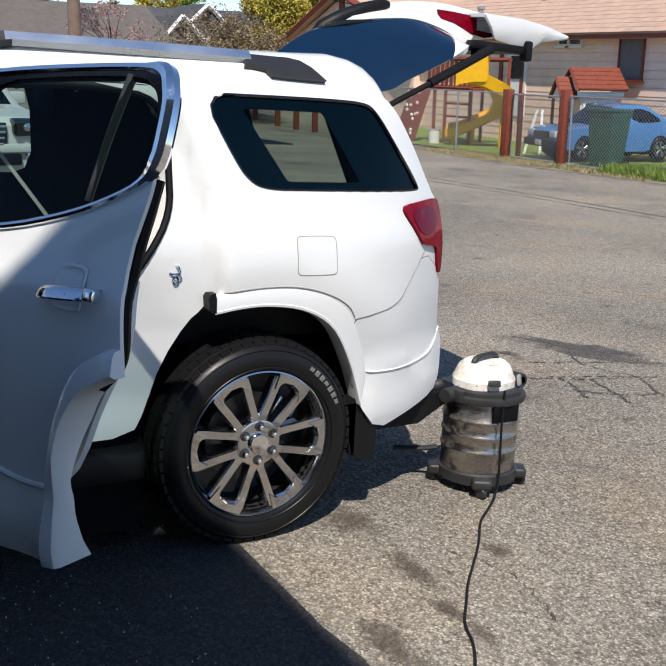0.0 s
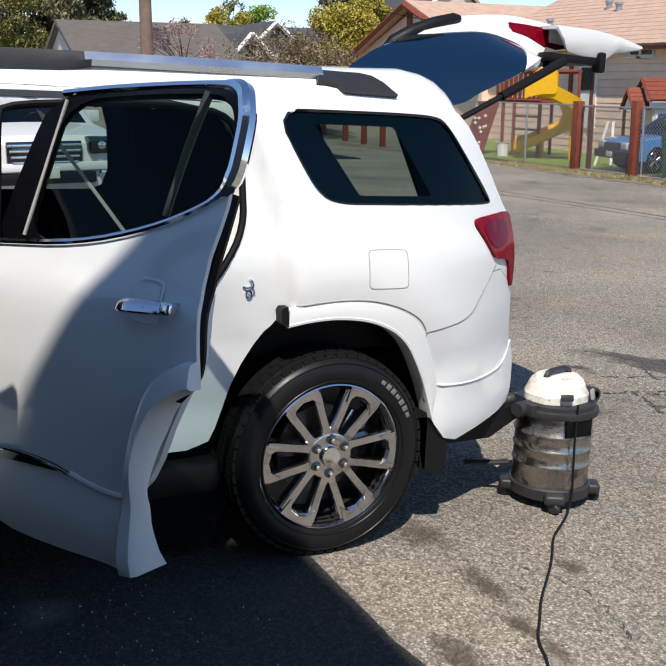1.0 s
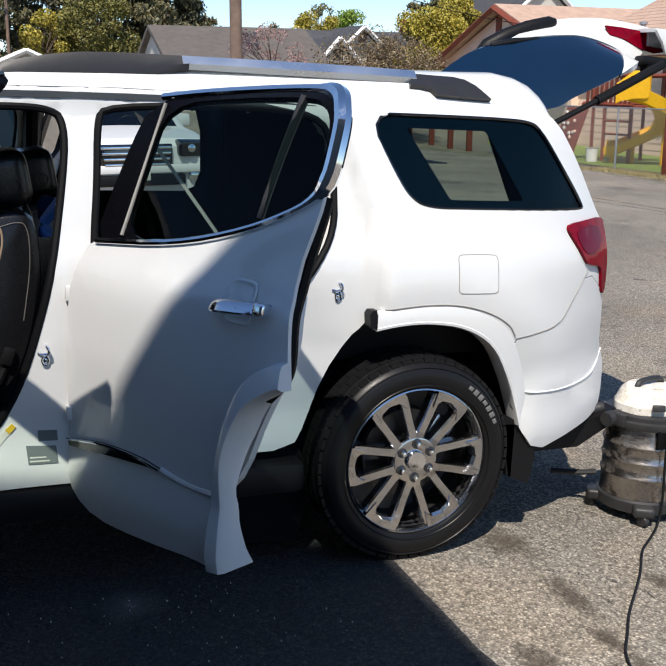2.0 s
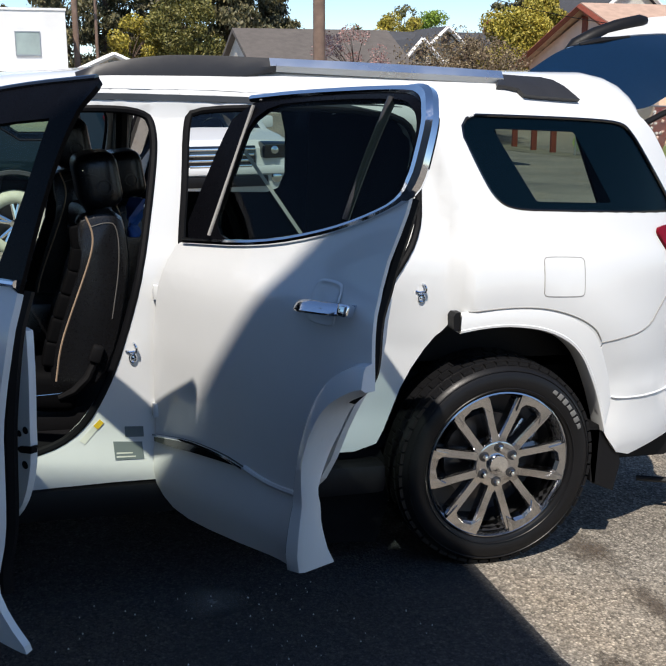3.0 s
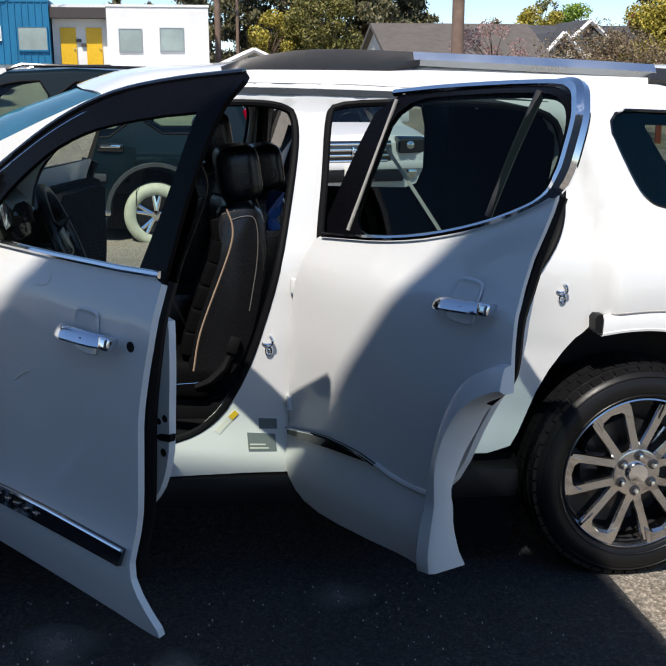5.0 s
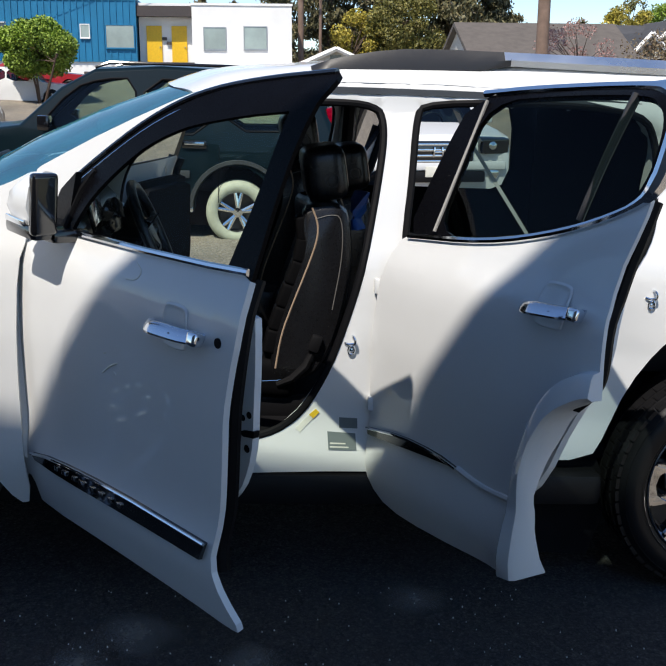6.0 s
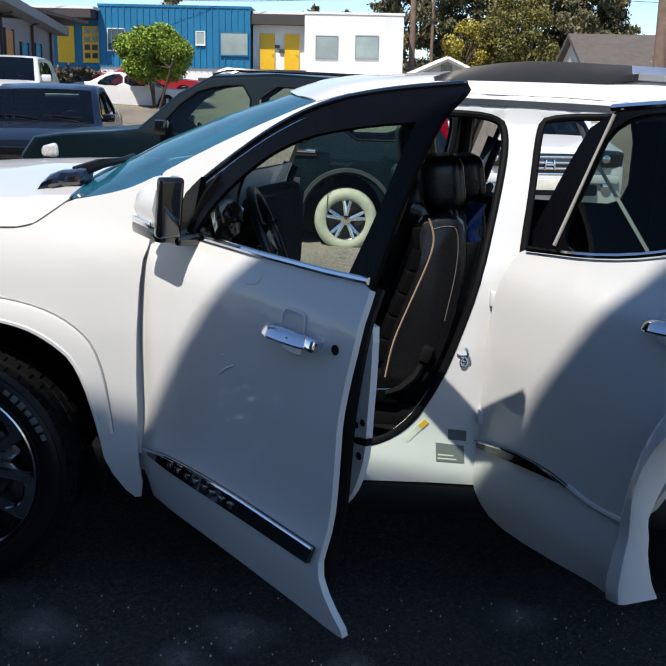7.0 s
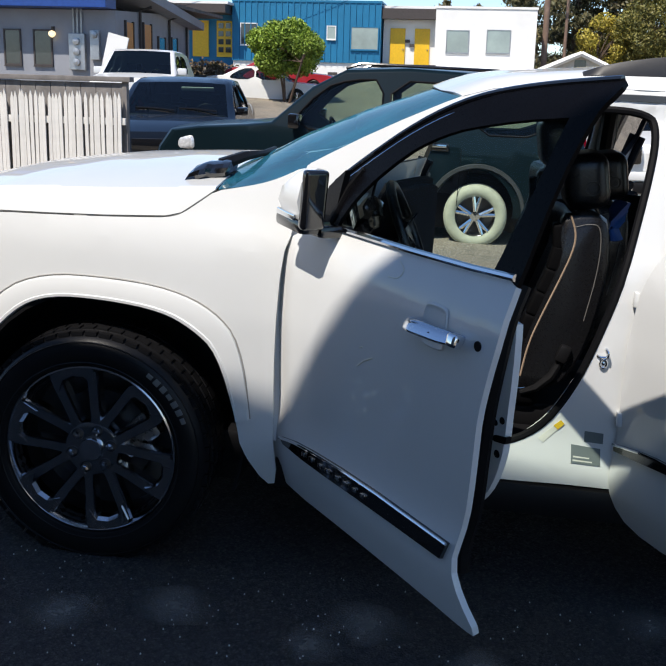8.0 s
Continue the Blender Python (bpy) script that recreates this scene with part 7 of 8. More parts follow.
def motel():
    y = 52.4
    b = thing("white_building", pose(0, 0, 0), "white flat-roofed building with yellow doors across the street", "building")
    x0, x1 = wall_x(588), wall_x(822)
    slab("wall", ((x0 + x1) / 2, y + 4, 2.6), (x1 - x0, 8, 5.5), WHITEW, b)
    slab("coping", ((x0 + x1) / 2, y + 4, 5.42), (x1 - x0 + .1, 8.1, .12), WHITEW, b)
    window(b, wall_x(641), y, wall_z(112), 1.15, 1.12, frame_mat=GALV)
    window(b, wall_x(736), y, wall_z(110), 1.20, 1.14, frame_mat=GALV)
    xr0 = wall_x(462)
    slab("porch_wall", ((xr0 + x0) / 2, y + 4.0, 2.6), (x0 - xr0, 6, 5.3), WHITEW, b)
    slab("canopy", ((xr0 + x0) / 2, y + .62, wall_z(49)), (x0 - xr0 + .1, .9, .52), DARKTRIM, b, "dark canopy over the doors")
    slab("parapet", ((xr0 + x0) / 2, y + 2.2, wall_z(33)), (x0 - xr0, 3.0, .16), WHITEW, b)
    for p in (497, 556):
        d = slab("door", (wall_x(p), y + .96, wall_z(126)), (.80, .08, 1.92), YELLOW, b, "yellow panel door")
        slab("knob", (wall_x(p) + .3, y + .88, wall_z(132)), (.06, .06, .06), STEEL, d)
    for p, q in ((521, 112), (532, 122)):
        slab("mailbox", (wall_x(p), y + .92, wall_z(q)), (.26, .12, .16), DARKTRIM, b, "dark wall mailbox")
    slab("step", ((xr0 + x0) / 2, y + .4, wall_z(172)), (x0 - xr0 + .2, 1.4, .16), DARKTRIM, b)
    slab("foundation", ((xr0 + x1) / 2, y + 3, 1.2), (x1 - xr0, 7.9, 2.3), WHITEW, b, "white lower wall")
    c = thing("blue_building", pose(0, 0, 0), "bright blue flat-roofed building with vertical battens across the street", "building")
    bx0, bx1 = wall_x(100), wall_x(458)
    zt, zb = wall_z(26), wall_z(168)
    slab("wall", ((bx0 + bx1) / 2, y + 4.1, (zt + zb) / 2), (bx1 - bx0, 8, zt - zb), BLUEW, c)
    slab("coping", ((bx0 + bx1) / 2, y + 4.1, zt + .05), (bx1 - bx0 + .1, 8.1, .12), BLUEW, c)
    slab("lower_wall", ((bx0 + bx1) / 2, y + 4.2, zb / 2 - .1), (bx1 - bx0, 8, zb + .3), WHITEW, c, "white rendered lower wall")
    n = 24
    for i in range(n + 1):
        slab("batten", (bx0 + (bx1 - bx0) * i / n, y + .08, (zt + zb) / 2), (.05, .06, zt - zb), BLUEW, c)
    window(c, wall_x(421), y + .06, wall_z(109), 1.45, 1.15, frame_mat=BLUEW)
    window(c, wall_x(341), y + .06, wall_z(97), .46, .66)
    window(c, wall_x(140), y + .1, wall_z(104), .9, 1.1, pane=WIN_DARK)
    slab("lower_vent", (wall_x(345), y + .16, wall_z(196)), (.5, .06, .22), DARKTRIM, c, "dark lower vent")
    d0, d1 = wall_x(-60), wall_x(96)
    slab("entrance_wall", ((d0 + d1) / 2, y + 3, 3.0), (d1 - d0, 4, 4.6), BLUEW, c)
    slab("entrance_canopy", ((d0 + d1) / 2, y - .1, wall_z(48)), (d1 - d0, 2.4, .42), DARKTRIM, c, "dark entrance canopy")
    slab("canopy_roof", ((d0 + d1) / 2, y + .1, wall_z(35)), (d1 - d0 + .3, 2.8, .12), WHITEW, c)
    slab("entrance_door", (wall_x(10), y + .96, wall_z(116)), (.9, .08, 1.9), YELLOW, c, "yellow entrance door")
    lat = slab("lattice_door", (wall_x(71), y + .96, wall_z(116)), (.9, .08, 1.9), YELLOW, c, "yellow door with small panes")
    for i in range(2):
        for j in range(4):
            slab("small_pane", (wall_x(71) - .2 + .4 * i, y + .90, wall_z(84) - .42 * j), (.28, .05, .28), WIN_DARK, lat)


motel()


def grey_office():
    b = thing("grey_building", pose(0, 0, 0), "grey rendered low building with a blue metal eave", "building")
    cx, cy, zt = -12.3, 27.0, 3.45
    slab("front_wall", (cx - 8, cy + .15, 1.6), (16, .3, 3.7), GREYW, b)
    bm = bmesh.new()
    prism(bm, [(0, -.3), (12.5, -.3), (12.5, zt + .55), (0, zt)], -.15, .15)
    o = part("side_wall", bm, GREYW, b, smooth=False)
    o.matrix_basis = pose(cx, cy, 0, 0, 0, 95.5)
    bm = bmesh.new()
    box(bm, (cx - 6.1, cy - .35, zt + .20), (12.5, .9, .34), bevel=.02)
    part("blue_eave", bm, ROYAL, b, "royal blue metal eave", smooth=False)
    slab("grey_eave", (cx - .65, cy + 6.0, zt + .45), (1.6, 13.5, .30), GREYW, b, r=rot(-2.4, 0, 5.5))
    slab("roof", (cx - 8, cy + 7, zt + .62), (16, 14, .12), ROOFG, b)
    for px_, w in ((-14.4, .55), (-15.35, .5)):
        window(b, px_, cy, 2.35, w, 1.0, frame_mat=DARKTRIM, pane=WIN_DARK)
    bm = bmesh.new()
    lathe(bm, [(0, -.11), (.09, -.06), (.11, 0), (.09, .06), (0, .1)], 16, c=(-14.05, cy - .16, 2.75))
    part("wall_lamp", bm, LAMPGLOW, b, "round white wall lamp")
    slab("lamp_bracket", (-14.05, cy - .06, 2.9), (.06, .14, .12), DARKTRIM, b)
    for i in range(3):
        bm = bmesh.new()
        tube(bm, [(-13.42 + .12 * i, cy - .06, 2.65), (-13.42 + .12 * i, cy - .06, 3.55)], .028, 6)
        part("conduit", bm, GALV, b, "grey conduit")
    for x, z, w, h in ((-13.3, 2.25, .5, 1.05), (-12.75, 2.45, .28, .85)):
        m_ = slab("meter_box", (x, cy - .09, z), (w, .16, h), GALV, b, "grey electric meter box", bevel=.02)
        for k in range(3 if w > .4 else 1):
            bm = bmesh.new()
            lathe(bm, [(0, -.10), (.10, -.08), (.11, 0)], 14, c=(x, cy - .17, z + .3 - .3 * k), axis='Y')
            part("meter_dial", bm, GALV, m_)
    # openings of the receding wall
    for d, w, mat, h in ((1.6, .9, ORANGE, 2.0), (4.2, 1.1, ORANGE, 2.0), (6.6, 1.1, WIN_DARK, 1.2), (9.0, 1.0, WIN_DARK, 1.2)):
        bm = bmesh.new()
        box(bm, (d, -.17, 2.15 + .1 * d / 4), (w, .06, h))
        o = part("opening", bm, mat, b, "coloured door or dark window", smooth=False)
        o.matrix_basis = pose(cx, cy, 0, 0, 0, 95.5)
        for e in (-1, 1):
            bm = bmesh.new()
            box(bm, (d + e * (w / 2 + .06), -.18, 2.15 + .1 * d / 4), (.10, .09, h + .1))
            o = part("jamb", bm, DARKTRIM, b, smooth=False)
            o.matrix_basis = pose(cx, cy, 0, 0, 0, 95.5)
    for d in (3.0, 7.9, 11.5):
        bm = bmesh.new()
        tube(bm, [(d, -.22, .3), (d, -.22, 3.6), (d, -.6, 3.75)], .05, 6)
        o = part("downpipe", bm, DARKTRIM, b, "dark downpipe")
        o.matrix_basis = pose(cx, cy, 0, 0, 0, 95.5)
    slab("sign_panel", (-12.0, cy - .5, 2.25), (.62, .06, 1.0), WHITEW, b, "tilted white panel", r=rot(0, 14, 0))


grey_office()


def picket_fence():
    f = thing("picket_fence", pose(-5.12, 7.06, ground_z(-5.1, 7)), "white picket fence in front of a grey board fence", "fence")
    top = 1.43
    bm = bmesh.new()
    box(bm, (-1.75, .12, top - .015), (3.6, .14, .05), bevel=.008)
    part("cap_rail", bm, BOARD, f, "grey weathered cap rail")
    n = 22
    for i in range(n):
        bm = bmesh.new()
        box(bm, (-.08 - .16 * i, .10, (top - .05) / 2), (.155, .022, top - .05), bevel=.003)
        part("board", bm, BOARD, f)
    bm = bmesh.new()
    box(bm, (-.02, .12, .70), (.05, .08, 1.40), bevel=.008)
    part("post", bm, BOARD, f, "grey end post")
    rng = random.Random(5)
    x = -.06
    base = None
    i = 0
    while x > -3.5:
        h = 1.26 + rng.uniform(-.015, .02)
        if base is None:
            bm = bmesh.new()
            prism(bm, [(-.0175, 0), (.0175, 0), (.0175, .945), (0, 1.0), (-.0175, .945)], -.009, .009)
            base = part("picket", bm, PICKET, f, smooth=False)
            o = base
        else:
            o = base.copy()
            scene.collection.objects.link(o)
        o.matrix_basis = pose(x, .02, .02, 0, rng.uniform(-.6, .6), rng.uniform(-2, 2)) @ Matrix.Diagonal((1, 1, h, 1))
        i += 1
        x -= .042 if i % 9 else .062
    for z in (.35, 1.0):
        bm = bmesh.new()
        box(bm, (-1.75, .045, z), (3.5, .03, .07), bevel=.003)
        part("rail", bm, PICKET, f, "white fence rail")


picket_fence()

# ---- the pink house and its yard ----
PINK = surface("pink_lap_siding", (0.82, 0.60, 0.47), 0.75, vary=0.07, scale=2.0)
TANROOF = surface("tan_shingle_roof", (0.47, 0.32, 0.24), 0.95, vary=0.12, scale=3, grain=25, relief=0.01)
REDWOOD = surface("red_brown_paint", (0.20, 0.045, 0.022), 0.6, vary=0.2)
YPLAST = surface("yellow_plastic", (0.78, 0.42, 0.01), 0.35, vary=0.06)
BINGREEN = surface("green_bin_plastic", (0.025, 0.085, 0.055), 0.45, vary=0.15)
CURTAIN = surface("grey_curtain", (0.16, 0.15, 0.14), 0.9)


def pink_house():
    h = thing("pink_house", pose(0, 0, 0), "pink sided bungalow with a tan shingle roof and brown trim", "house")
    X, zb, ze = 22.0, -1.1, 2.72
    slab("wall", (X + 4.5, 24.0, (zb + ze) / 2), (9, 14.0, ze - zb), PINK, h)
    # lap boards, each a part of its own
    z = zb + .2
    while z < ze - .05:
        bm = bmesh.new()
        box(bm, (X - .012, 23.9, z), (.03, 14.0, .235), rot(0, 3, 0))
        part("board", bm, PINK, h, smooth=False)
        z += .25
    # main roof
    bm = bmesh.new()
    rows = [[(X - .44, 16.6, ze - .02), (X + 4.6, 16.6, ze + 2.3), (X + 9.6, 16.6, ze - .05)], [(X - .44, 31.5, ze - .02), (X + 4.6, 31.5, ze + 2.3), (X + 9.6, 31.5, ze - .05)]]
    loft(bm, rows)
    bmesh.ops.recalc_face_normals(bm, faces=bm.faces[:])
    solid(part("roof", bm, TANROOF, h, "tan shingle roof", smooth=False), .12, 1)
    for k in range(16):
        bm = bmesh.new()
        t = (k + .5) / 16
        box(bm, (X - .55 + 5.15 * t, 24.05, ze + .09 + 2.35 * t), (.33, 14.9, .012), rot(0, -24.5, 0))
        part("shingle_course", bm, TANROOF, h, smooth=False)
    slab("fascia", (X - .46, 24.0, ze - .03), (.05, 14.9, .13), REDWOOD, h, "red brown fascia board")
    slab("soffit", (X - .22, 24.0, ze - .07), (.44, 14.8, .04), PINK, h)
    # gable wing
    gy0, gy1, gp = 29.9, 41.2, 35.55
    bm = bmesh.new()
    vs = [(gy0 + .5, zb), (gy1 - .5, zb), (gy1 - .5, ze), (gp, 4.66), (gy0 + .5, ze)]
    a = [bm.verts.new((X - .35, yy, zz)) for yy, zz in vs]
    b = [bm.verts.new((X + 9, yy, zz)) for yy, zz in vs]
    bm.faces.new(a)
    bm.faces.new(b[::-1])
    for i in range(5):
        bm.faces.new((a[(i + 1) % 5], a[i], b[i], b[(i + 1) % 5]))
    bmesh.ops.recalc_face_normals(bm, faces=bm.faces[:])
    part("gable_wall", bm, PINK, h, smooth=False)
    z = ze - 1.2
    while z < 4.7:
        half_w = (5.3 if z < ze else 5.3 * (4.66 - z) / (4.66 - ze)) - .1
        bm = bmesh.new()
        box(bm, (X - .36, gp, z), (.03, 2 * half_w, .05))
        part("board_edge", bm, PINK, h, smooth=False)
        z += .27
    bm = bmesh.new()
    rows = [[(x, gy0 - .1, ze - .25), (x, gp, 4.83), (x, gy1 + .1, ze - .25)] for x in (X - .85, X + 9)]
    loft(bm, rows)
    bmesh.ops.recalc_face_normals(bm, faces=bm.faces[:])
    solid(part("gable_roof", bm, TANROOF, h, smooth=False), .12, 1)
    for s in (gy0 - .1, gy1 + .1):
        bm = bmesh.new()
        d = Vector((0, gp - s, 4.83 - ze + .25))
        tube(bm, [(X - .90, s, ze - .30), (X - .90, gp, 4.78)], .14, 4)
        part("rake_board", bm, REDWOOD, h, "red brown rake board", smooth=False)
    slab("gable_vent", (X - .40, 35.9, 3.95), (.06, .38, 1.0), REDWOOD, h, "brown slatted gable vent")
    window(h, X - .04, 19.5, 2.05, .95, 1.25, '-x', REDWOOD, CURTAIN, "brown framed window with a grey curtain")
    window(h, X - .04, 21.9, 2.58, .55, .22, '-x', WHITEW, WIN_DARK, "small dark vent window")
    window(h, X - .04, 22.45, 2.58, .45, .22, '-x', WHITEW, WIN_DARK, "small dark vent window")
    d = slab("door", (X - .03, 24.66, 1.15), (.07, .95, 2.05), WHITEW, h, "white door with a dark pane")
    slab("door_pane", (X - .08, 24.66, 1.75), (.03, .6, .75), WIN_DARK, d)
    bm = bmesh.new()
    for yy in (24.38, 25.52):
        box(bm, (X - .04, yy, 1.15), (.10, .16, 2.2))
    part("door_trim", bm, REDWOOD, h, "red brown door trim", smooth=False)
    slab("corner_board", (X - .03, 17.05, .8), (.12, .14, 3.8), REDWOOD, h)
    # vents and dish on the roof
    for yy, t in ((26.0, .55), (26.8, .60), (28.5, .35)):
        bm = bmesh.new()
        lathe(bm, [(.10, 0), (.10, .22), (.15, .24), (.15, .32), (0, .36)], 14, c=(X - .55 + 5.15 * t, yy, ze + .05 + 2.35 * t))
        part("roof_vent", bm, GALV, h, "small metal roof vent")
    bm = bmesh.new()
    lathe(bm, [(0, 0), (.2, .03), (.36, .10)], 22)
    for v in bm.verts:
        v.co = rot(60, 0, 50) @ v.co + Vector((X + 1.4, 18.6, ze + 1.35))
    bmesh.ops.recalc_face_normals(bm, faces=bm.faces[:])
    dish = part("satellite_dish", bm, GALV, h, "grey satellite dish")
    solid(dish, .015, 0)
    bm = bmesh.new()
    tube(bm, [(X + 1.5, 18.7, ze + .8), (X + 1.45, 18.65, ze + 1.3)], .03, 6)
    part("dish_mast", bm, GALV, h)


pink_house()


def wire_fence():
    f = thing("wire_fence", pose(16.5, 0, 0), "chain link fence on red brown posts", "fence")

    def gz(y):
        return ground_z(16.5, y)
    for y, w, hh in ((18.5, .24, 1.80), (16.33, .18, 1.85), (29.0, .12, 1.8), (30.4, .12, 1.8), (31.9, .12, 1.8), (33.8, .12, 1.8)):
        bm = bmesh.new()
        box(bm, (0, y, gz(y) + hh / 2), (.20, w, hh), bevel=.015)
        part("post", bm, REDWOOD, f, "thick red brown post")
    for y in (24.6, 20.7, 10.2, 27.5):
        bm = bmesh.new()
        tube(bm, [(0, y, gz(y) - .1), (0, y, gz(y) + 1.72)], .03, 8)
        part("steel_post", bm, GALV, f, "galvanised post")
    for y0, y1, z1 in ((18.7, 27.5, 1.70), (27.5, 34.0, 1.70), (8.0, 16.15, 1.70)):
        bm = bmesh.new()
        tube(bm, [(0, y0, gz(y0) + z1), (0, y1, gz(y1) + z1)], .022, 6)
        part("top_rail", bm, GALV, f, "galvanised top rail")
    bm = bmesh.new()
    y0, y1 = 16.5, 18.3
    z0, z1 = gz(17) + .06, gz(17) + 1.68
    tube(bm, [(0, y0, z0), (0, y1, z0), (0, y1, z1), (0, y0, z1)], .032, 6, closed=True)
    part("gate_frame", bm, GALV, f, "white galvanised gate frame")
    bm = bmesh.new()
    tube(bm, [(0, 16.08, gz(16) + 1.68), (0, 16.02, gz(16) + .04), (0, 8.0, gz(8) + .04)], .03, 6)
    part("panel_frame", bm, GALV, f, "galvanised panel frame")
    bm = bmesh.new()
    box(bm, (.12, 18.12, gz(18) + .86), (.10, .11, 1.72), bevel=.01)
    part("post", bm, REDWOOD, f, "thin red brown gate post")

    def mesh_wires(y0, y1, z0, z1):
        bm = bmesh.new()
        d = .095
        h = z1 - z0
        for s in (-1, 1):
            y = y0 - h if s > 0 else y0
            end = y1 if s > 0 else y1 + h
            while y < end:
                a = (y, z0) if s > 0 else (y, z0)
                b = (y + s * h, z1)
                # clip to the panel
                ya, za, yb, zb_ = a[0], a[1], b[0], b[1]
                pts = []
                for yy, zz in ((ya, za), (yb, zb_)):
                    pts.append([yy, zz])
                for p, q in ((0, 1), (1, 0)):
                    for lim in (y0, y1):
                        if (lim == y0 and pts[p][0] < y0) or (lim == y1 and pts[p][0] > y1):
                            t = (lim - pts[q][0]) / (pts[p][0] - pts[q][0]) if pts[p][0] != pts[q][0] else 0
                            pts[p] = [lim, pts[q][1] + (pts[p][1] - pts[q][1]) * t]
                if z0 <= pts[0][1] <= z1 and z0 <= pts[1][1] <= z1 and abs(pts[0][0] - pts[1][0]) > .02:
                    tube(bm, [(0, pts[0][0], pts[0][1]), (0, pts[1][0], pts[1][1])], .0058, 3)
                y += d
        o = part("chain_link", bm, GALV, f, "galvanised wire mesh", smooth=False)
        o["kind"] = "stuff"
    mesh_wires(18.65, 27.5, gz(22) + .05, gz(22) + 1.70)
    mesh_wires(16.5, 18.3, gz(17) + .06, gz(17) + 1.68)
    mesh_wires(8.5, 16.2, gz(13) + .05, gz(13) + 1.70)


wire_fence()


def play_set():
    X = 18.6
    p = thing("play_set", pose(X, 0, ground_z(X, 23)), "brown wooden play set with a yellow spiral slide", "play set")

    def beam(name, a, b, w=.10):
        bm = bmesh.new()
        tube(bm, [a, b], w * .7, 4)
        return part(name, bm, REDWOOD, p, smooth=False)
    for y in (24.75, 24.15, 22.85):
        for x in (0, 1.5):
            beam("post", (x, y, 0), (x, y, 2.75))
    for z in (1.80, 2.68):
        for x in (0, 1.5):
            beam("rail", (x, 22.8, z), (x, 25.3, z))
    for k in range(7):
        bm = bmesh.new()
        box(bm, (.75, 22.95 + .30 * k, 1.75), (1.6, .26, .05))
        part("deck_board", bm, REDWOOD, p, smooth=False)
    for k in range(10):
        bm = bmesh.new()
        box(bm, (-.02, 22.9 + .24 * k, 2.25), (.03, .13, .80))
        part("panel_board", bm, REDWOOD, p, smooth=False)
    bm = bmesh.new()
    box(bm, (-.45, 25.4, .80), (.06, 1.15, 1.95), rot(0, 20, 0), bevel=.01)
    w = part("climbing_wall", bm, REDWOOD, p, "sloping brown climbing wall")
    rng = random.Random(2)
    for i in range(16):
        t = rng.uniform(-.85, .85)
        bm = bmesh.new()
        bmesh.ops.create_icosphere(bm, subdivisions=1, radius=.065, matrix=Matrix.Translation((-.45 + .34 * t - .05, 25.4 + rng.uniform(-.5, .5), .80 + .93 * t)))
        part("hold", bm, rng.choice([PALE, REDLENS, PALE, PINK]), w, "coloured climbing hold")
    for z in (.5, .9, 1.3):
        beam("ladder_rung", (0, 22.85, z), (0, 24.15, z), .05)
    # spiral slide: along the front, round the end and back behind
    side, deep = Vector((.74, -.67, 0)), Vector((.67, .74, 0))
    mid_ = Vector((.08, 22.25, 0))

    def at(u, v, z):
        return mid_ + side * u + deep * v + Vector((0, 0, z + .82))
    bm = bmesh.new()
    rows = []
    for t in np.linspace(0, 1, 34):
        if t < .12:
            c, o = (-.75 + .75 * t / .12, -.62), (0, -1)
        elif t < .70:
            a = radians(270 + 180 * (t - .12) / .58)
            c, o = (.02 + .56 * math.cos(a), .62 * math.sin(a)), (math.cos(a), math.sin(a))
        else:
            c, o = (.02 - 1.20 * (t - .70) / .30, .62 - .25 * (t - .70) / .30), (0, 1)
        z = lerp_at(t, (0, .12, .40, .70, .92, 1), (1.20, 1.02, .42, -.12, -.52, -.56))
        rows.append([at(c[0] + o[0] * u, c[1] + o[1] * u, z + h) for u, h in ((-.31, .30), (-.27, .06), (-.15, 0), (.15, 0), (.27, .06), (.34, .44))])
    loft(bm, rows)
    bmesh.ops.recalc_face_normals(bm, faces=bm.faces[:])
    solid(part("slide", bm, YPLAST, p, "yellow plastic spiral slide"), .03, 0)
    # angular hood over the entry
    bm = bmesh.new()
    rows = []
    for u, z0, z1 in ((-.82, 1.05, 1.62), (-.70, 1.12, 1.70), (-.25, 1.2, 2.05), (.05, 1.2, 2.12), (.10, 1.25, 2.05)):
        rows.append([at(u, v, z) for v, z in ((-.95, z0), (-.97, z1 - .18), (-.80, z1), (-.44, z1), (-.27, z1 - .18), (-.29, z0))])
    loft(bm, rows)
    bmesh.ops.recalc_face_normals(bm, faces=bm.faces[:])
    solid(part("slide_hood", bm, YPLAST, p, "yellow slide hood"), .04, 0)
    for u, v in ((-.35, .62), (-.95, .40), (.56, .0)):
        bm = bmesh.new()
        tube(bm, [at(u, v, -.82), at(u, v, -.30 if u < 0 else .38)], .06, 6)
        part("slide_leg", bm, YPLAST, p, "yellow slide support")
    bm = bmesh.new()
    lathe(bm, [(0, 0), (.17, 0), (.20, .42), (.22, .44), (.19, .44)], 20)
    b = part("bucket", bm, WHITEW)
    b.matrix_basis = pose(18.1, 24.0, ground_z(18.1, 24) + .02)
    tagged(b, "white plastic bucket in the yard", "bucket")


play_set()


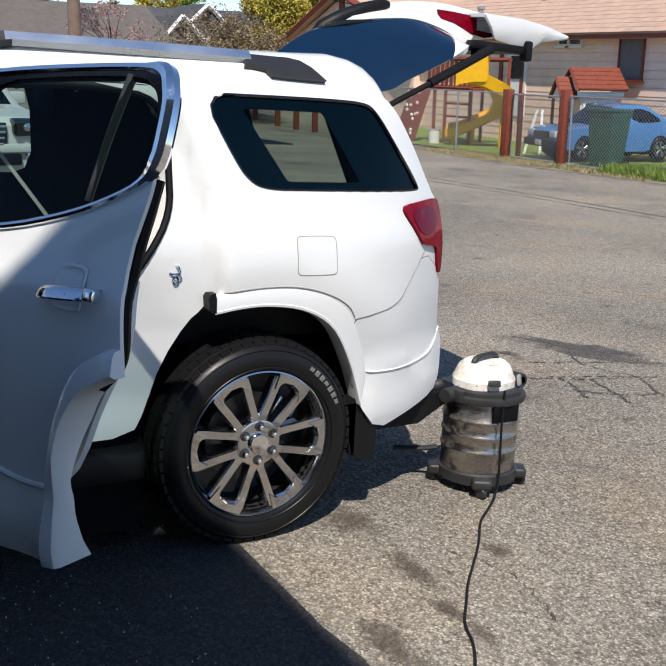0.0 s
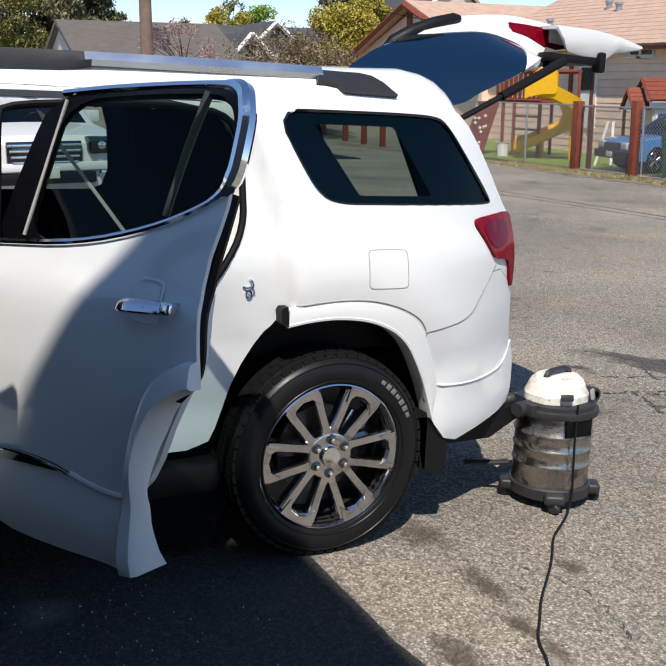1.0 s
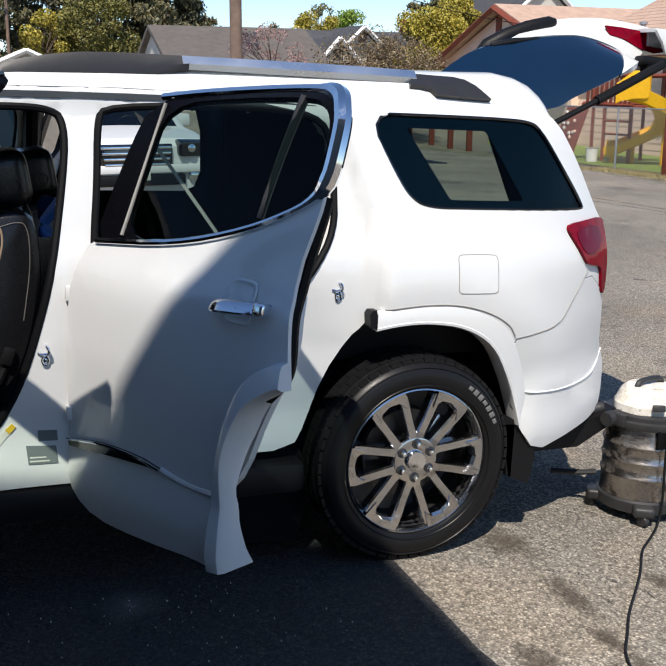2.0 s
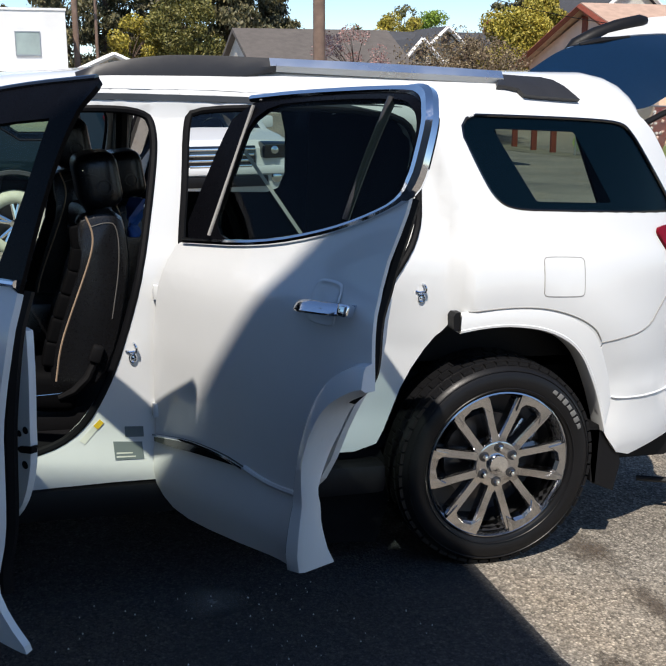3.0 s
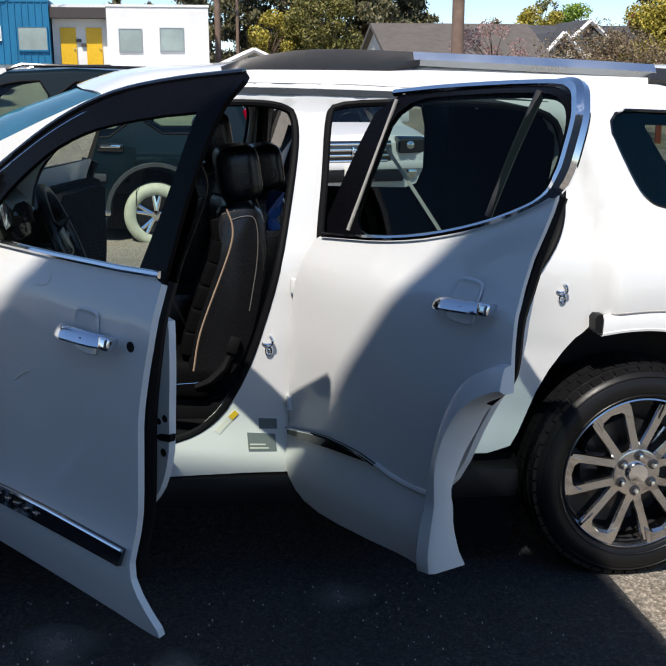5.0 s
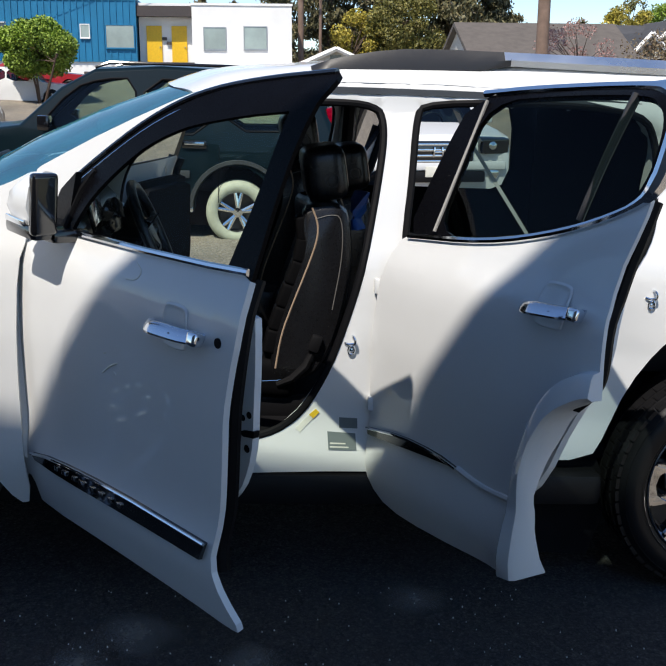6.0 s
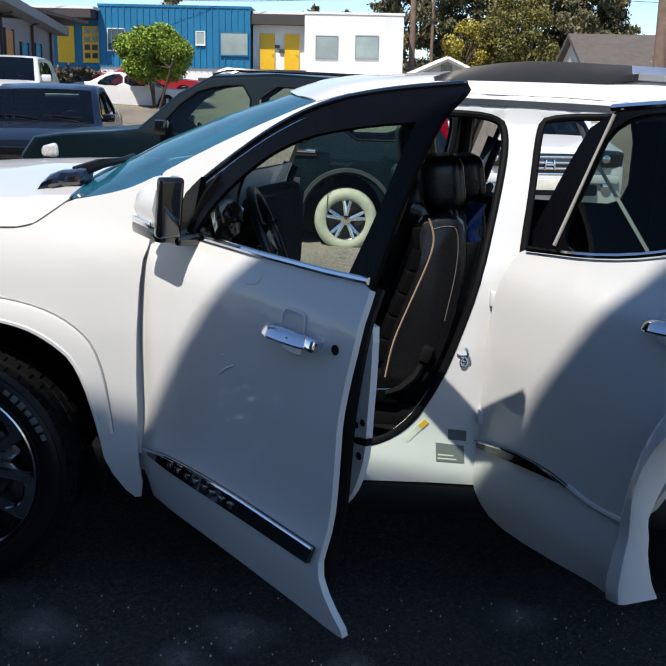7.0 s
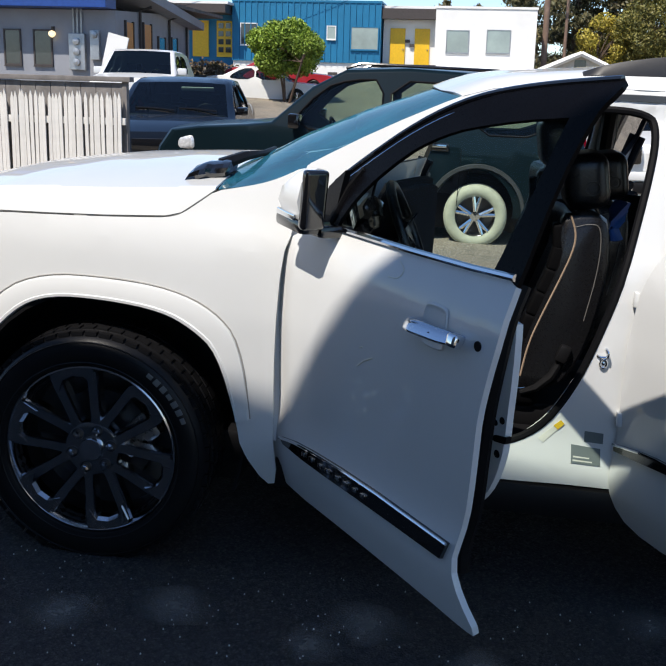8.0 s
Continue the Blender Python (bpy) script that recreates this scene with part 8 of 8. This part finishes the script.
def yard_things():
    # playhouse with a red roof
    X, Y = 20.7, 19.75
    h = thing("playhouse", pose(X, Y, ground_z(X, Y), 0, 0, -22), "small wooden playhouse with red shingle roofs", "playhouse")
    slab("wall", (.1, 0, .90), (1.25, 1.0, 1.8), PINK, h)
    for x0, x1, hw, ze, zp in ((-.72, .78, .80, 1.92, 2.52), (-1.12, -.60, .52, 1.66, 2.22)):
        bm = bmesh.new()
        rows = [[(x, -hw, ze), (x, 0, zp), (x, hw, ze)] for x in (x0, x1)]
        loft(bm, rows)
        bmesh.ops.recalc_face_normals(bm, faces=bm.faces[:])
        solid(part("roof", bm, REDWOOD, h, "red shingle roof", smooth=False), .05, 0)
        lean = math.degrees(math.atan2(zp - ze, hw))
        for k in range(5):
            bm = bmesh.new()
            t = (k + .5) / 5
            box(bm, ((x0 + x1) / 2, -hw * (1 - t), ze + .032 + (zp - ze) * t), (x1 - x0, .205, .022), rot(lean - 4, 0, 0))
            part("shingle_course", bm, REDWOOD, h, smooth=False)
        bm = bmesh.new()
        vs = [(-hw + .12, ze - .02), (hw - .12, ze - .02), (0, zp - .09)]
        a = [bm.verts.new((x0 + .06, y, z)) for y, z in vs]
        b = [bm.verts.new((x0 + .14, y, z)) for y, z in vs]
        bm.faces.new(a)
        bm.faces.new(b[::-1])
        for i in range(3):
            bm.faces.new((a[(i + 1) % 3], a[i], b[i], b[(i + 1) % 3]))
        bmesh.ops.recalc_face_normals(bm, faces=bm.faces[:])
        part("gable", bm, PINK if hw > .6 else WHITEW, h, smooth=False)
        for s in (-1, 1):
            bm = bmesh.new()
            tube(bm, [(x0, s * hw, ze - .02), (x0, 0, zp - .02)], .045, 4)
            part("rake_board", bm, REDWOOD, h, smooth=False)
    slab("white_fascia", (.03, -.60, 1.80), (1.4, .04, .12), WHITEW, h)
    for x in (-.25, .30):
        w = slab("window_frame", (x, -.52, 1.40), (.42, .05, .48), WHITEW, h, "white arched window frame", bevel=.02)
        slab("opening", (x, -.555, 1.38), (.26, .03, .32), WIN_DARK, w)
    for y in (-.42, .42):
        slab("porch_post", (-1.02, y, .84), (.08, .08, 1.68), REDWOOD, h)
    X, Y = 19.0, 19.0
    bm = bmesh.new()
    for s in (-.35, .35):
        tube(bm, [(-.6, .6 + s, 0), (-.4, .6 + s * .3, 1.30)], .05, 4)
    for z in (.35, .7):
        tube(bm, [(-.55, .3, z), (-.52, .9, z)], .035, 4)
    o = part("easel", bm, WHITEW)
    o.matrix_basis = pose(X, Y, ground_z(X, Y))
    tagged(o, "white wooden easel in the yard", "easel")
    # blue car nose out behind the fence
    c = parked_car("blue_car", pose(17.35, 18.05, ground_z(17.8, 18.7) + .03, 0, 0, -13) @ Matrix.Diagonal((.85, 1, 1, 1)), "old bright blue car with a grey bumper behind the fence", sed_prof, .86, .97, .42, BLUEP,
                   [[(1.50, 1.03), (2.10, 1.33), (2.55, 1.37), (2.55, 1.03)], [(2.63, 1.03), (2.63, 1.37), (3.15, 1.36), (3.65, 1.10), (3.6, 1.04)]], [((1.37, 1.02), (2.06, 1.38), "windscreen")], (.90, 3.72), .33)
    bm = bmesh.new()
    box(bm, (-.03, 0, .45), (.16, 1.7, .20), bevel=.04)
    part("front_bumper", bm, SATIN, c, "grey front bumper")
    bm = bmesh.new()
    box(bm, (-.02, 0, .68), (.08, .8, .16), bevel=.02)
    part("grille", bm, GLOSSBLK, c, "black grille")
    for s in (-1, 1):
        bm = bmesh.new()
        box(bm, (.02, s * .60, .70), (.12, .30, .17), bevel=.03)
        part("headlamp", bm, HEADL, c, "square headlamp")
    bm = bmesh.new()
    box(bm, (-.12, 0, .46), (.02, .32, .14), bevel=.005)
    part("number_plate", bm, PALE, c, "plain pale number plate")
    parked_car("blue_pickup", pose(18.2, 14.0, ground_z(19, 14), 0, 0, -25), "blue pickup parked behind the fence", pil_prof, .95, 1.12, .28, BLUEP,
               [[(1.45, 1.20), (1.85, 1.58), (2.5, 1.64), (2.5, 1.20)], [(2.6, 1.20), (2.6, 1.64), (3.5, 1.62), (3.5, 1.20)]], [((1.10, 1.20), (1.74, 1.66), "windscreen")], (.92, 3.75), .37)
    # wheeled bins
    for X, Y, s in ((17.35, 15.62, 1.0),):
        b = thing("wheelie_bin", pose(X, Y, ground_z(X, Y), 0, 0, 8), "dark green wheeled rubbish bin behind the fence", "bin")
        bm = bmesh.new()
        rows = []
        for z, k in ((0.05, .78), (.3, .84), (.95, .98), (1.25, 1.04), (1.28, 1.10), (1.36, 1.10)):
            rows.append([(x * k, y * k * .86, z * s) for x, y in ((-.36, -.40), (.36, -.40), (.36, .40), (-.36, .40))])
        loft(bm, rows, closed=True, caps=True)
        bmesh.ops.recalc_face_normals(bm, faces=bm.faces[:])
        part("body", bm, BINGREEN, b, smooth=False)
        bm = bmesh.new()
        box(bm, (0, 0, 1.42 * s), (.88, .76, .10), rot(0, 3, 0), bevel=.04)
        part("lid", bm, BINGREEN, b, "green lid")
        bm = bmesh.new()
        tube(bm, [(.42, -.3, 1.34 * s), (.52, -.3, 1.38 * s), (.52, .3, 1.38 * s), (.42, .3, 1.34 * s)], .02, 6)
        part("handle", bm, BINGREEN, b)
        for y in (-.36, .36):
            bm = bmesh.new()
            lathe(bm, [(0, -.03), (.13, -.03), (.14, 0), (.13, .03), (0, .03)], 18, c=(.28, y, .14), axis='Y')
            part("wheel", bm, RUBBER, b)


yard_things()


# ---- houses, poles and trees beyond ----
BROWNROOF = surface("grey_brown_shingles", (0.115, 0.100, 0.088), 0.95, vary=0.15, scale=3, grain=12, relief=0.02)
SLATE = surface("dark_slate_roof", (0.065, 0.066, 0.072), 0.9, vary=0.15, scale=3)
CREAM = surface("cream_siding", (0.55, 0.52, 0.46), 0.8)
BRICKR = surface("red_brick_chimney", (0.28, 0.08, 0.06), 0.85, vary=0.2, scale=20)


def far_house(label, x0, x1, y, z_eave, z_ridge, depth, wall, roof, ridge_x=True, chimney=None, base=-.5):
    h = thing("far_house", pose(0, 0, 0), label, "house", group="houses beyond the car")
    slab("wall", ((x0 + x1) / 2, y + depth / 2, (base + z_eave) / 2), (x1 - x0 - .6, depth - .6, z_eave - base), wall, h)
    bm = bmesh.new()
    if ridge_x:
        rows = [[(x, y - .3, z_eave - .1), (x, y + depth / 2, z_ridge), (x, y + depth + .3, z_eave - .1)] for x in (x0, x1)]
    else:
        xm = (x0 + x1) / 2
        rows = [[(x0 - .2, yy, z_eave - .1), (xm, yy, z_ridge), (x1 + .2, yy, z_eave - .1)] for yy in (y - .3, y + depth)]
    loft(bm, rows)
    bmesh.ops.recalc_face_normals(bm, faces=bm.faces[:])
    solid(part("roof", bm, roof, h, smooth=False), .18, 0)
    # gable ends
    bm = bmesh.new()
    if ridge_x:
        for x in (x0 + .3, x1 - .3):
            bm.faces.new([bm.verts.new(p) for p in ((x, y, z_eave - .1), (x, y + depth, z_eave - .1), (x, y + depth / 2, z_ridge - .1))])
            break
    else:
        bm.faces.new([bm.verts.new(p) for p in ((x0, y, z_eave - .1), (x1, y, z_eave - .1), ((x0 + x1) / 2, y, z_ridge - .1))])
    solid(part("gable", bm, wall, h, smooth=False), .1, 0)
    if not ridge_x:
        for s in (x0 - .2, x1 + .2):
            bm = bmesh.new()
            tube(bm, [(s, y - .34, z_eave - .1), ((x0 + x1) / 2, y - .34, z_ridge)], .11, 4)
            part("rake_board", bm, WHITEW, h, "white rake board", smooth=False)
        slab("gable_window", ((x0 + x1) / 2, y - .06, z_eave + (z_ridge - z_eave) * .25), (.5, .06, .5), WIN_DARK, h)
    if chimney:
        slab("chimney", chimney, (.5, .5, 1.0), BRICKR, h, "red brick chimney")
    return h


far_house("low house with a wide grey brown shingle roof", 8.1, 15.4, 39.6, 2.5, 4.05, 6.5, CREAM, BROWNROOF)
far_house("small dark roofed house with white gable trim", 16.2, 17.9, 42.8, 2.75, 3.75, 5, CREAM, SLATE, ridge_x=False)
far_house("house with a dark slate roof", 17.2, 24.0, 46.5, 3.0, 4.35, 6, CREAM, SLATE, chimney=(23.8, 49.5, 4.6))
far_house("small house with white gable trim", 18.9, 20.3, 45.8, 3.75, 4.45, 5, CREAM, SLATE, ridge_x=False)
far_house("grey house with white gable trim uphill", 25.2, 31.0, 42.5, 4.2, 6.6, 8, CREAM, SLATE, ridge_x=False)
far_house("distant pale roofed house among the firs", 13.0, 17.0, 66.0, 5.3, 6.4, 6, CREAM, BOARD)
far_house("small pale roofed shed", 1.4, 4.6, 44.0, 2.3, 3.0, 4, CREAM, PALE, ridge_x=False)
slab("van_body", (9.6, 22.0, 1.55), (3.6, 1.9, .9), WHITEW, None).name = "white_van"
tagged(bpy.data.objects["white_van"], "white van roof seen over the parked car", "van")

POLE = surface("weathered_pole_wood", (0.20, 0.135, 0.10), 0.9, vary=0.25, scale=3, grain=30)


def pole(x, y, r, h, label, arm=None):
    z = ground_z(x, y)
    p = thing("utility_pole", pose(x, y, z), label, "utility pole", group="utility poles")
    bm = bmesh.new()
    tube(bm, [(0, 0, -.3), (0, 0, h * .5), (.02, 0, h)], [r, r * .92, r * .8], 14)
    part("shaft", bm, POLE, p)
    if arm:
        slab("cross_arm", (0, -.1, arm), (2.4, .12, .12), POLE, p)
        for q in (-1.0, -.5, .5, 1.0):
            bm = bmesh.new()
            lathe(bm, [(.05, 0), (.06, .08), (.03, .14), (0, .15)], 10, c=(q, -.1, arm + .06))
            part("insulator", bm, GALV, p)
    return p


pole(7.98, 28.95, .205, 10, "thick wooden utility pole beside the street")
pole(2.1, 54.4, .17, 10, "wooden utility pole with a cross arm", arm=6.6)
pole(7.2, 59.5, .14, 11, "distant wooden utility pole", arm=8.2)
pole(3.3, 56.0, .10, 5.2, "short rusty pole below the firs")
for k, (a, b) in enumerate((((8.0, 28.9, 8.6), (30, 8, 6.0)), ((2.1, 54.4, 7.0), (7.2, 59.5, 8.3)), ((2.1, 54.4, 6.6), (-20, 50, 6.2)), ((7.2, 59.5, 7.6), (26, 60, 7.2)), ((8.0, 28.9, 6.2), (22.0, 32, 3.8)))):
    bm = bmesh.new()
    pts = []
    for t in np.linspace(0, 1, 14):
        p = Vector(a).lerp(Vector(b), t)
        p.z -= .5 * 4 * t * (1 - t)
        pts.append(p)
    tube(bm, pts, .014, 4)
    tagged(part("power_line", bm, BLACKPL), "thin black overhead wire", "wire", group="overhead wires")


def leaf_mat(name, dark, mid, light):
    m, nt, b = nodes_of(name)
    gi = nt.nodes.new("ShaderNodeNewGeometry")
    big = noise_tex(nt, .8, 3)
    a = ramp(nt, gi.outputs["Random Per Island"], [(0.0, dark), (0.5, mid), (1.0, light)])
    col = mixed(nt, a, ramp(nt, big, [(0.3, (0.6, 0.6, 0.6)), (0.7, (1.15, 1.15, 1.1))]), 1.0, 'MULTIPLY')
    nt.links.new(col, b.inputs["Base Color"])
    b.inputs["Roughness"].default_value = 0.6
    b.inputs["Subsurface Weight"].default_value = 0.0
    b.inputs["Transmission Weight"].default_value = 0.0
    return m


BARK = surface("bark", (0.11, 0.075, 0.055), 0.95, vary=0.3, scale=6, relief=0.01)
FIR = leaf_mat("fir_needles", (0.035, 0.040, 0.018), (0.11, 0.105, 0.045), (0.25, 0.21, 0.10))
OLIVE = leaf_mat("olive_leaves", (0.07, 0.075, 0.015), (0.16, 0.15, 0.03), (0.28, 0.24, 0.06))
FRESH = leaf_mat("fresh_green_leaves", (0.09, 0.16, 0.012), (0.22, 0.33, 0.03), (0.36, 0.48, 0.07))
YGREEN = leaf_mat("yellow_green_leaves", (0.20, 0.19, 0.02), (0.40, 0.33, 0.04), (0.56, 0.44, 0.08))
RUSSET = leaf_mat("russet_leaves", (0.10, 0.065, 0.045), (0.20, 0.14, 0.075), (0.34, 0.27, 0.15))
BLOSSOM = leaf_mat("pink_blossom", (0.22, 0.10, 0.09), (0.40, 0.22, 0.20), (0.60, 0.38, 0.35))


def leaves(name, pts, size, mat, parent, rng, droop=0.0):
    """Many small leaf blades at pts, each a bent pair of triangles."""
    pts = np.asarray(pts)
    n = len(pts)
    a = rng.normal(size=(n, 3))
    a /= np.linalg.norm(a, axis=1)[:, None]
    a[:, 2] -= droop
    b = np.cross(a, rng.normal(size=(n, 3)))
    b /= np.linalg.norm(b, axis=1)[:, None] + 1e-9
    s = size * rng.uniform(.6, 1.4, size=(n, 1))
    v = np.concatenate([pts - a * s, pts + b * s * .55, pts + a * s, pts - b * s * .55])
    f = [(i, i + n, i + 2 * n, i + 3 * n) for i in range(n)]
    me = bpy.data.meshes.new(name)
    me.from_pydata(v.tolist(), [], f)
    me.materials.append(mat)
    o = new(name, me)
    o.parent = parent
    return o


def broad_tree(x, y, h, w, mat, label, seed, n=5200, size=.10, stem=.3, z=None, trunks=1, gap=.55, cat="tree", squash=1.0):
    """A leafy tree: forked trunk, limbs, and a crown of leaf clumps with gaps."""
    rng = np.random.default_rng(seed)
    z = ground_z(x, y) if z is None else z
    t = thing("tree" if cat == "tree" else "bush", pose(x, y, z), label, cat)
    bm = bmesh.new()
    clumps = []
    tips = int(16 + 10 * w / 2)
    for k in range(trunks):
        off = rng.normal(0, .10, 2) * (trunks > 1)
        top = np.array([rng.normal(0, .12) * w + off[0] * 4, rng.normal(0, .12) * w + off[1] * 4, h * (stem + .25)])
        tube(bm, [(off[0], off[1], -.1), (off[0] + top[0] * .3, off[1] + top[1] * .3, h * stem * .6), tuple(top)], [.035 * h / 2, .028 * h / 2, .018 * h / 2], 7)
        for i in range(tips // trunks):
            d = rng.normal(size=3)
            d /= np.linalg.norm(d)
            rad = rng.uniform(.55, 1.0) ** .5
            c = np.array([d[0] * w / 2 * rad * .92, d[1] * w / 2 * rad * .92, h * (1 + stem) / 2 + d[2] * h * (1 - stem) / 2 * rad * .9 * squash])
            tube(bm, [tuple(top * .85), tuple((top + c) / 2 + rng.normal(0, .05, 3)), tuple(c)], [.012 * h / 2, .008 * h / 2, .004 * h / 2], 5)
            clumps.append(c)
    part("trunk", bm, BARK, t)
    per = n // len(clumps)
    pts = []
    for c in clumps:
        r = w * .5 * rng.uniform(.26, .44) * gap / .55
        p = rng.normal(size=(per, 3))
        p /= np.linalg.norm(p, axis=1)[:, None]
        pts.append(c + p * r * rng.uniform(.3, 1.0, size=(per, 1)) ** .6 * np.array([1, 1, .8]))
    o = leaves("crown", np.concatenate(pts), size, mat, t, rng)
    return t


def fir(x, y, h, w, label, seed, n=9000, z=None, size=.16, mat=None):
    """A conifer: straight trunk, whorls of drooping limbs with sprays of needles."""
    rng = np.random.default_rng(seed)
    z = ground_z(x, y) if z is None else z
    t = thing("tree", pose(x, y, z), label, "tree", group="conifers")
    bm = bmesh.new()
    tube(bm, [(0, 0, -.2), (.05, 0, h * .5), (0, 0, h)], [.024 * h, .016 * h, .003 * h], 9)
    pts = []
    limbs = int(h * 6.5)
    per = n // limbs
    for i in range(limbs):
        zz = h * (.10 + .88 * i / limbs)
        frac = 1 - zz / h
        L = w / 2 * (frac ** .75) * rng.uniform(.45, 1.15) + .2
        a = rng.uniform(0, 2 * math.pi)
        dr = rng.uniform(.15, .45)
        end = np.array([math.cos(a) * L, math.sin(a) * L, zz - dr * L + .25 * L])
        mid = np.array([math.cos(a) * L * .5, math.sin(a) * L * .5, zz + .05 * L])
        tube(bm, [(0, 0, zz), tuple(mid), tuple(end)], [.010 * h * .4, .008 * h * .3, .01], 4)
        s = rng.uniform(0.12, 1, size=(per, 1)) ** .8
        base = np.where(s < .5, mid * (s * 2) + np.array([0, 0, zz]) * (1 - s * 2), mid + (end - mid) * (s * 2 - 1))
        spread = .10 + .16 * L * (1.1 - s)
        pts.append(base + rng.normal(size=(per, 3)) * np.concatenate([spread, spread, spread * .45], axis=1) - np.array([0, 0, 1]) * rng.random((per, 1)) * .25)
    part("trunk", bm, BARK, t)
    leaves("crown", np.concatenate(pts), size, mat or FIR, t, rng, droop=.6)
    return t


broad_tree(-8.78, 36.4, 3.15, 2.35, FRESH, "round clipped bright green tree on bare red stems", 3, 30000, .055, .34, trunks=4, z=.66, gap=.78, squash=.90)
broad_tree(-12.9, 42.2, 1.7, 2.6, RUSSET, "low russet hedge bush", 4, 3500, .08, .1, cat="bush", z=.5)
broad_tree(-14.6, 42.6, 1.7, 2.6, RUSSET, "low russet hedge bush", 5, 3500, .08, .1, cat="bush", z=.5)
fir(4.4, 62, 12.5, 7.0, "tall dark fir with drooping limbs", 11, 30000, size=.10)
fir(1.8, 67, 13.5, 7.0, "tall dark fir with drooping limbs", 12, 20000, size=.11)
fir(11.5, 60, 13.0, 10.5, "broad dark fir with drooping limbs", 13, 46000, size=.11)
fir(14.6, 64, 10.0, 8.0, "broad dark fir with drooping limbs", 14, 26000, size=.11)
fir(8.0, 66, 14.0, 7.0, "tall dark fir with drooping limbs", 15, 20000, size=.11)
fir(27.0, 51, 9.5, 6.0, "dark fir beside the houses", 16, 24000, size=.10)
fir(19.0, 58.5, 4.6, 1.4, "small pointed dark conifer", 17, 2500, size=.09)
fir(-13.6, 70, 7.6, 4.5, "dark fir top over the blue building", 18, 5000, z=1.0)
fir(-4.0, 80, 6.8, 3.0, "dark fir top over the roof", 19, 3000, z=1.2)
fir(-1.5, 82, 6.6, 3.0, "dark fir top over the roof", 20, 3000, z=1.2)
broad_tree(8.3, 56.5, 6.0, 4.4, OLIVE, "olive green leafy tree below the firs", 21, 18000, .08, .2)
broad_tree(5.6, 57.5, 4.4, 3.2, YGREEN, "yellow green shrub tree below the firs", 22, 11000, .07, .15)
broad_tree(19.0, 50.8, 5.0, 3.2, YGREEN, "yellow green spring tree with thin branches", 23, 8000, .065, .25, gap=.42)
broad_tree(20.0, 52.5, 5.6, 2.4, OLIVE, "bare branched olive green spring tree", 24, 1200, .08, .3, gap=.4)
broad_tree(22.8, 55.0, 5.4, 3.0, FRESH, "light green pointed tree uphill", 25, 10000, .07, .15)
broad_tree(9.6, 30.8, 3.3, 2.9, BLOSSOM, "pink blossoming shrub tree with bare twigs", 26, 3500, .035, .3, gap=.4, z=.3)
broad_tree(15.1, 33.6, 3.7, 4.6, RUSSET, "russet budding shrub with pale flowers", 27, 14000, .045, .15, z=.0)
broad_tree(15.9, 35.0, 3.5, 2.4, RUSSET, "russet budding shrub behind the lot", 28, 9000, .045, .15, z=.0)
broad_tree(22.9, 44.6, 5.0, 3.4, YGREEN, "dense yellow green shrub by the pink house", 29, 42000, .07, .05, gap=.80)
broad_tree(24.6, 45.4, 5.6, 2.8, YGREEN, "dense yellow green shrub by the pink house", 30, 30000, .07, .05, gap=.80)
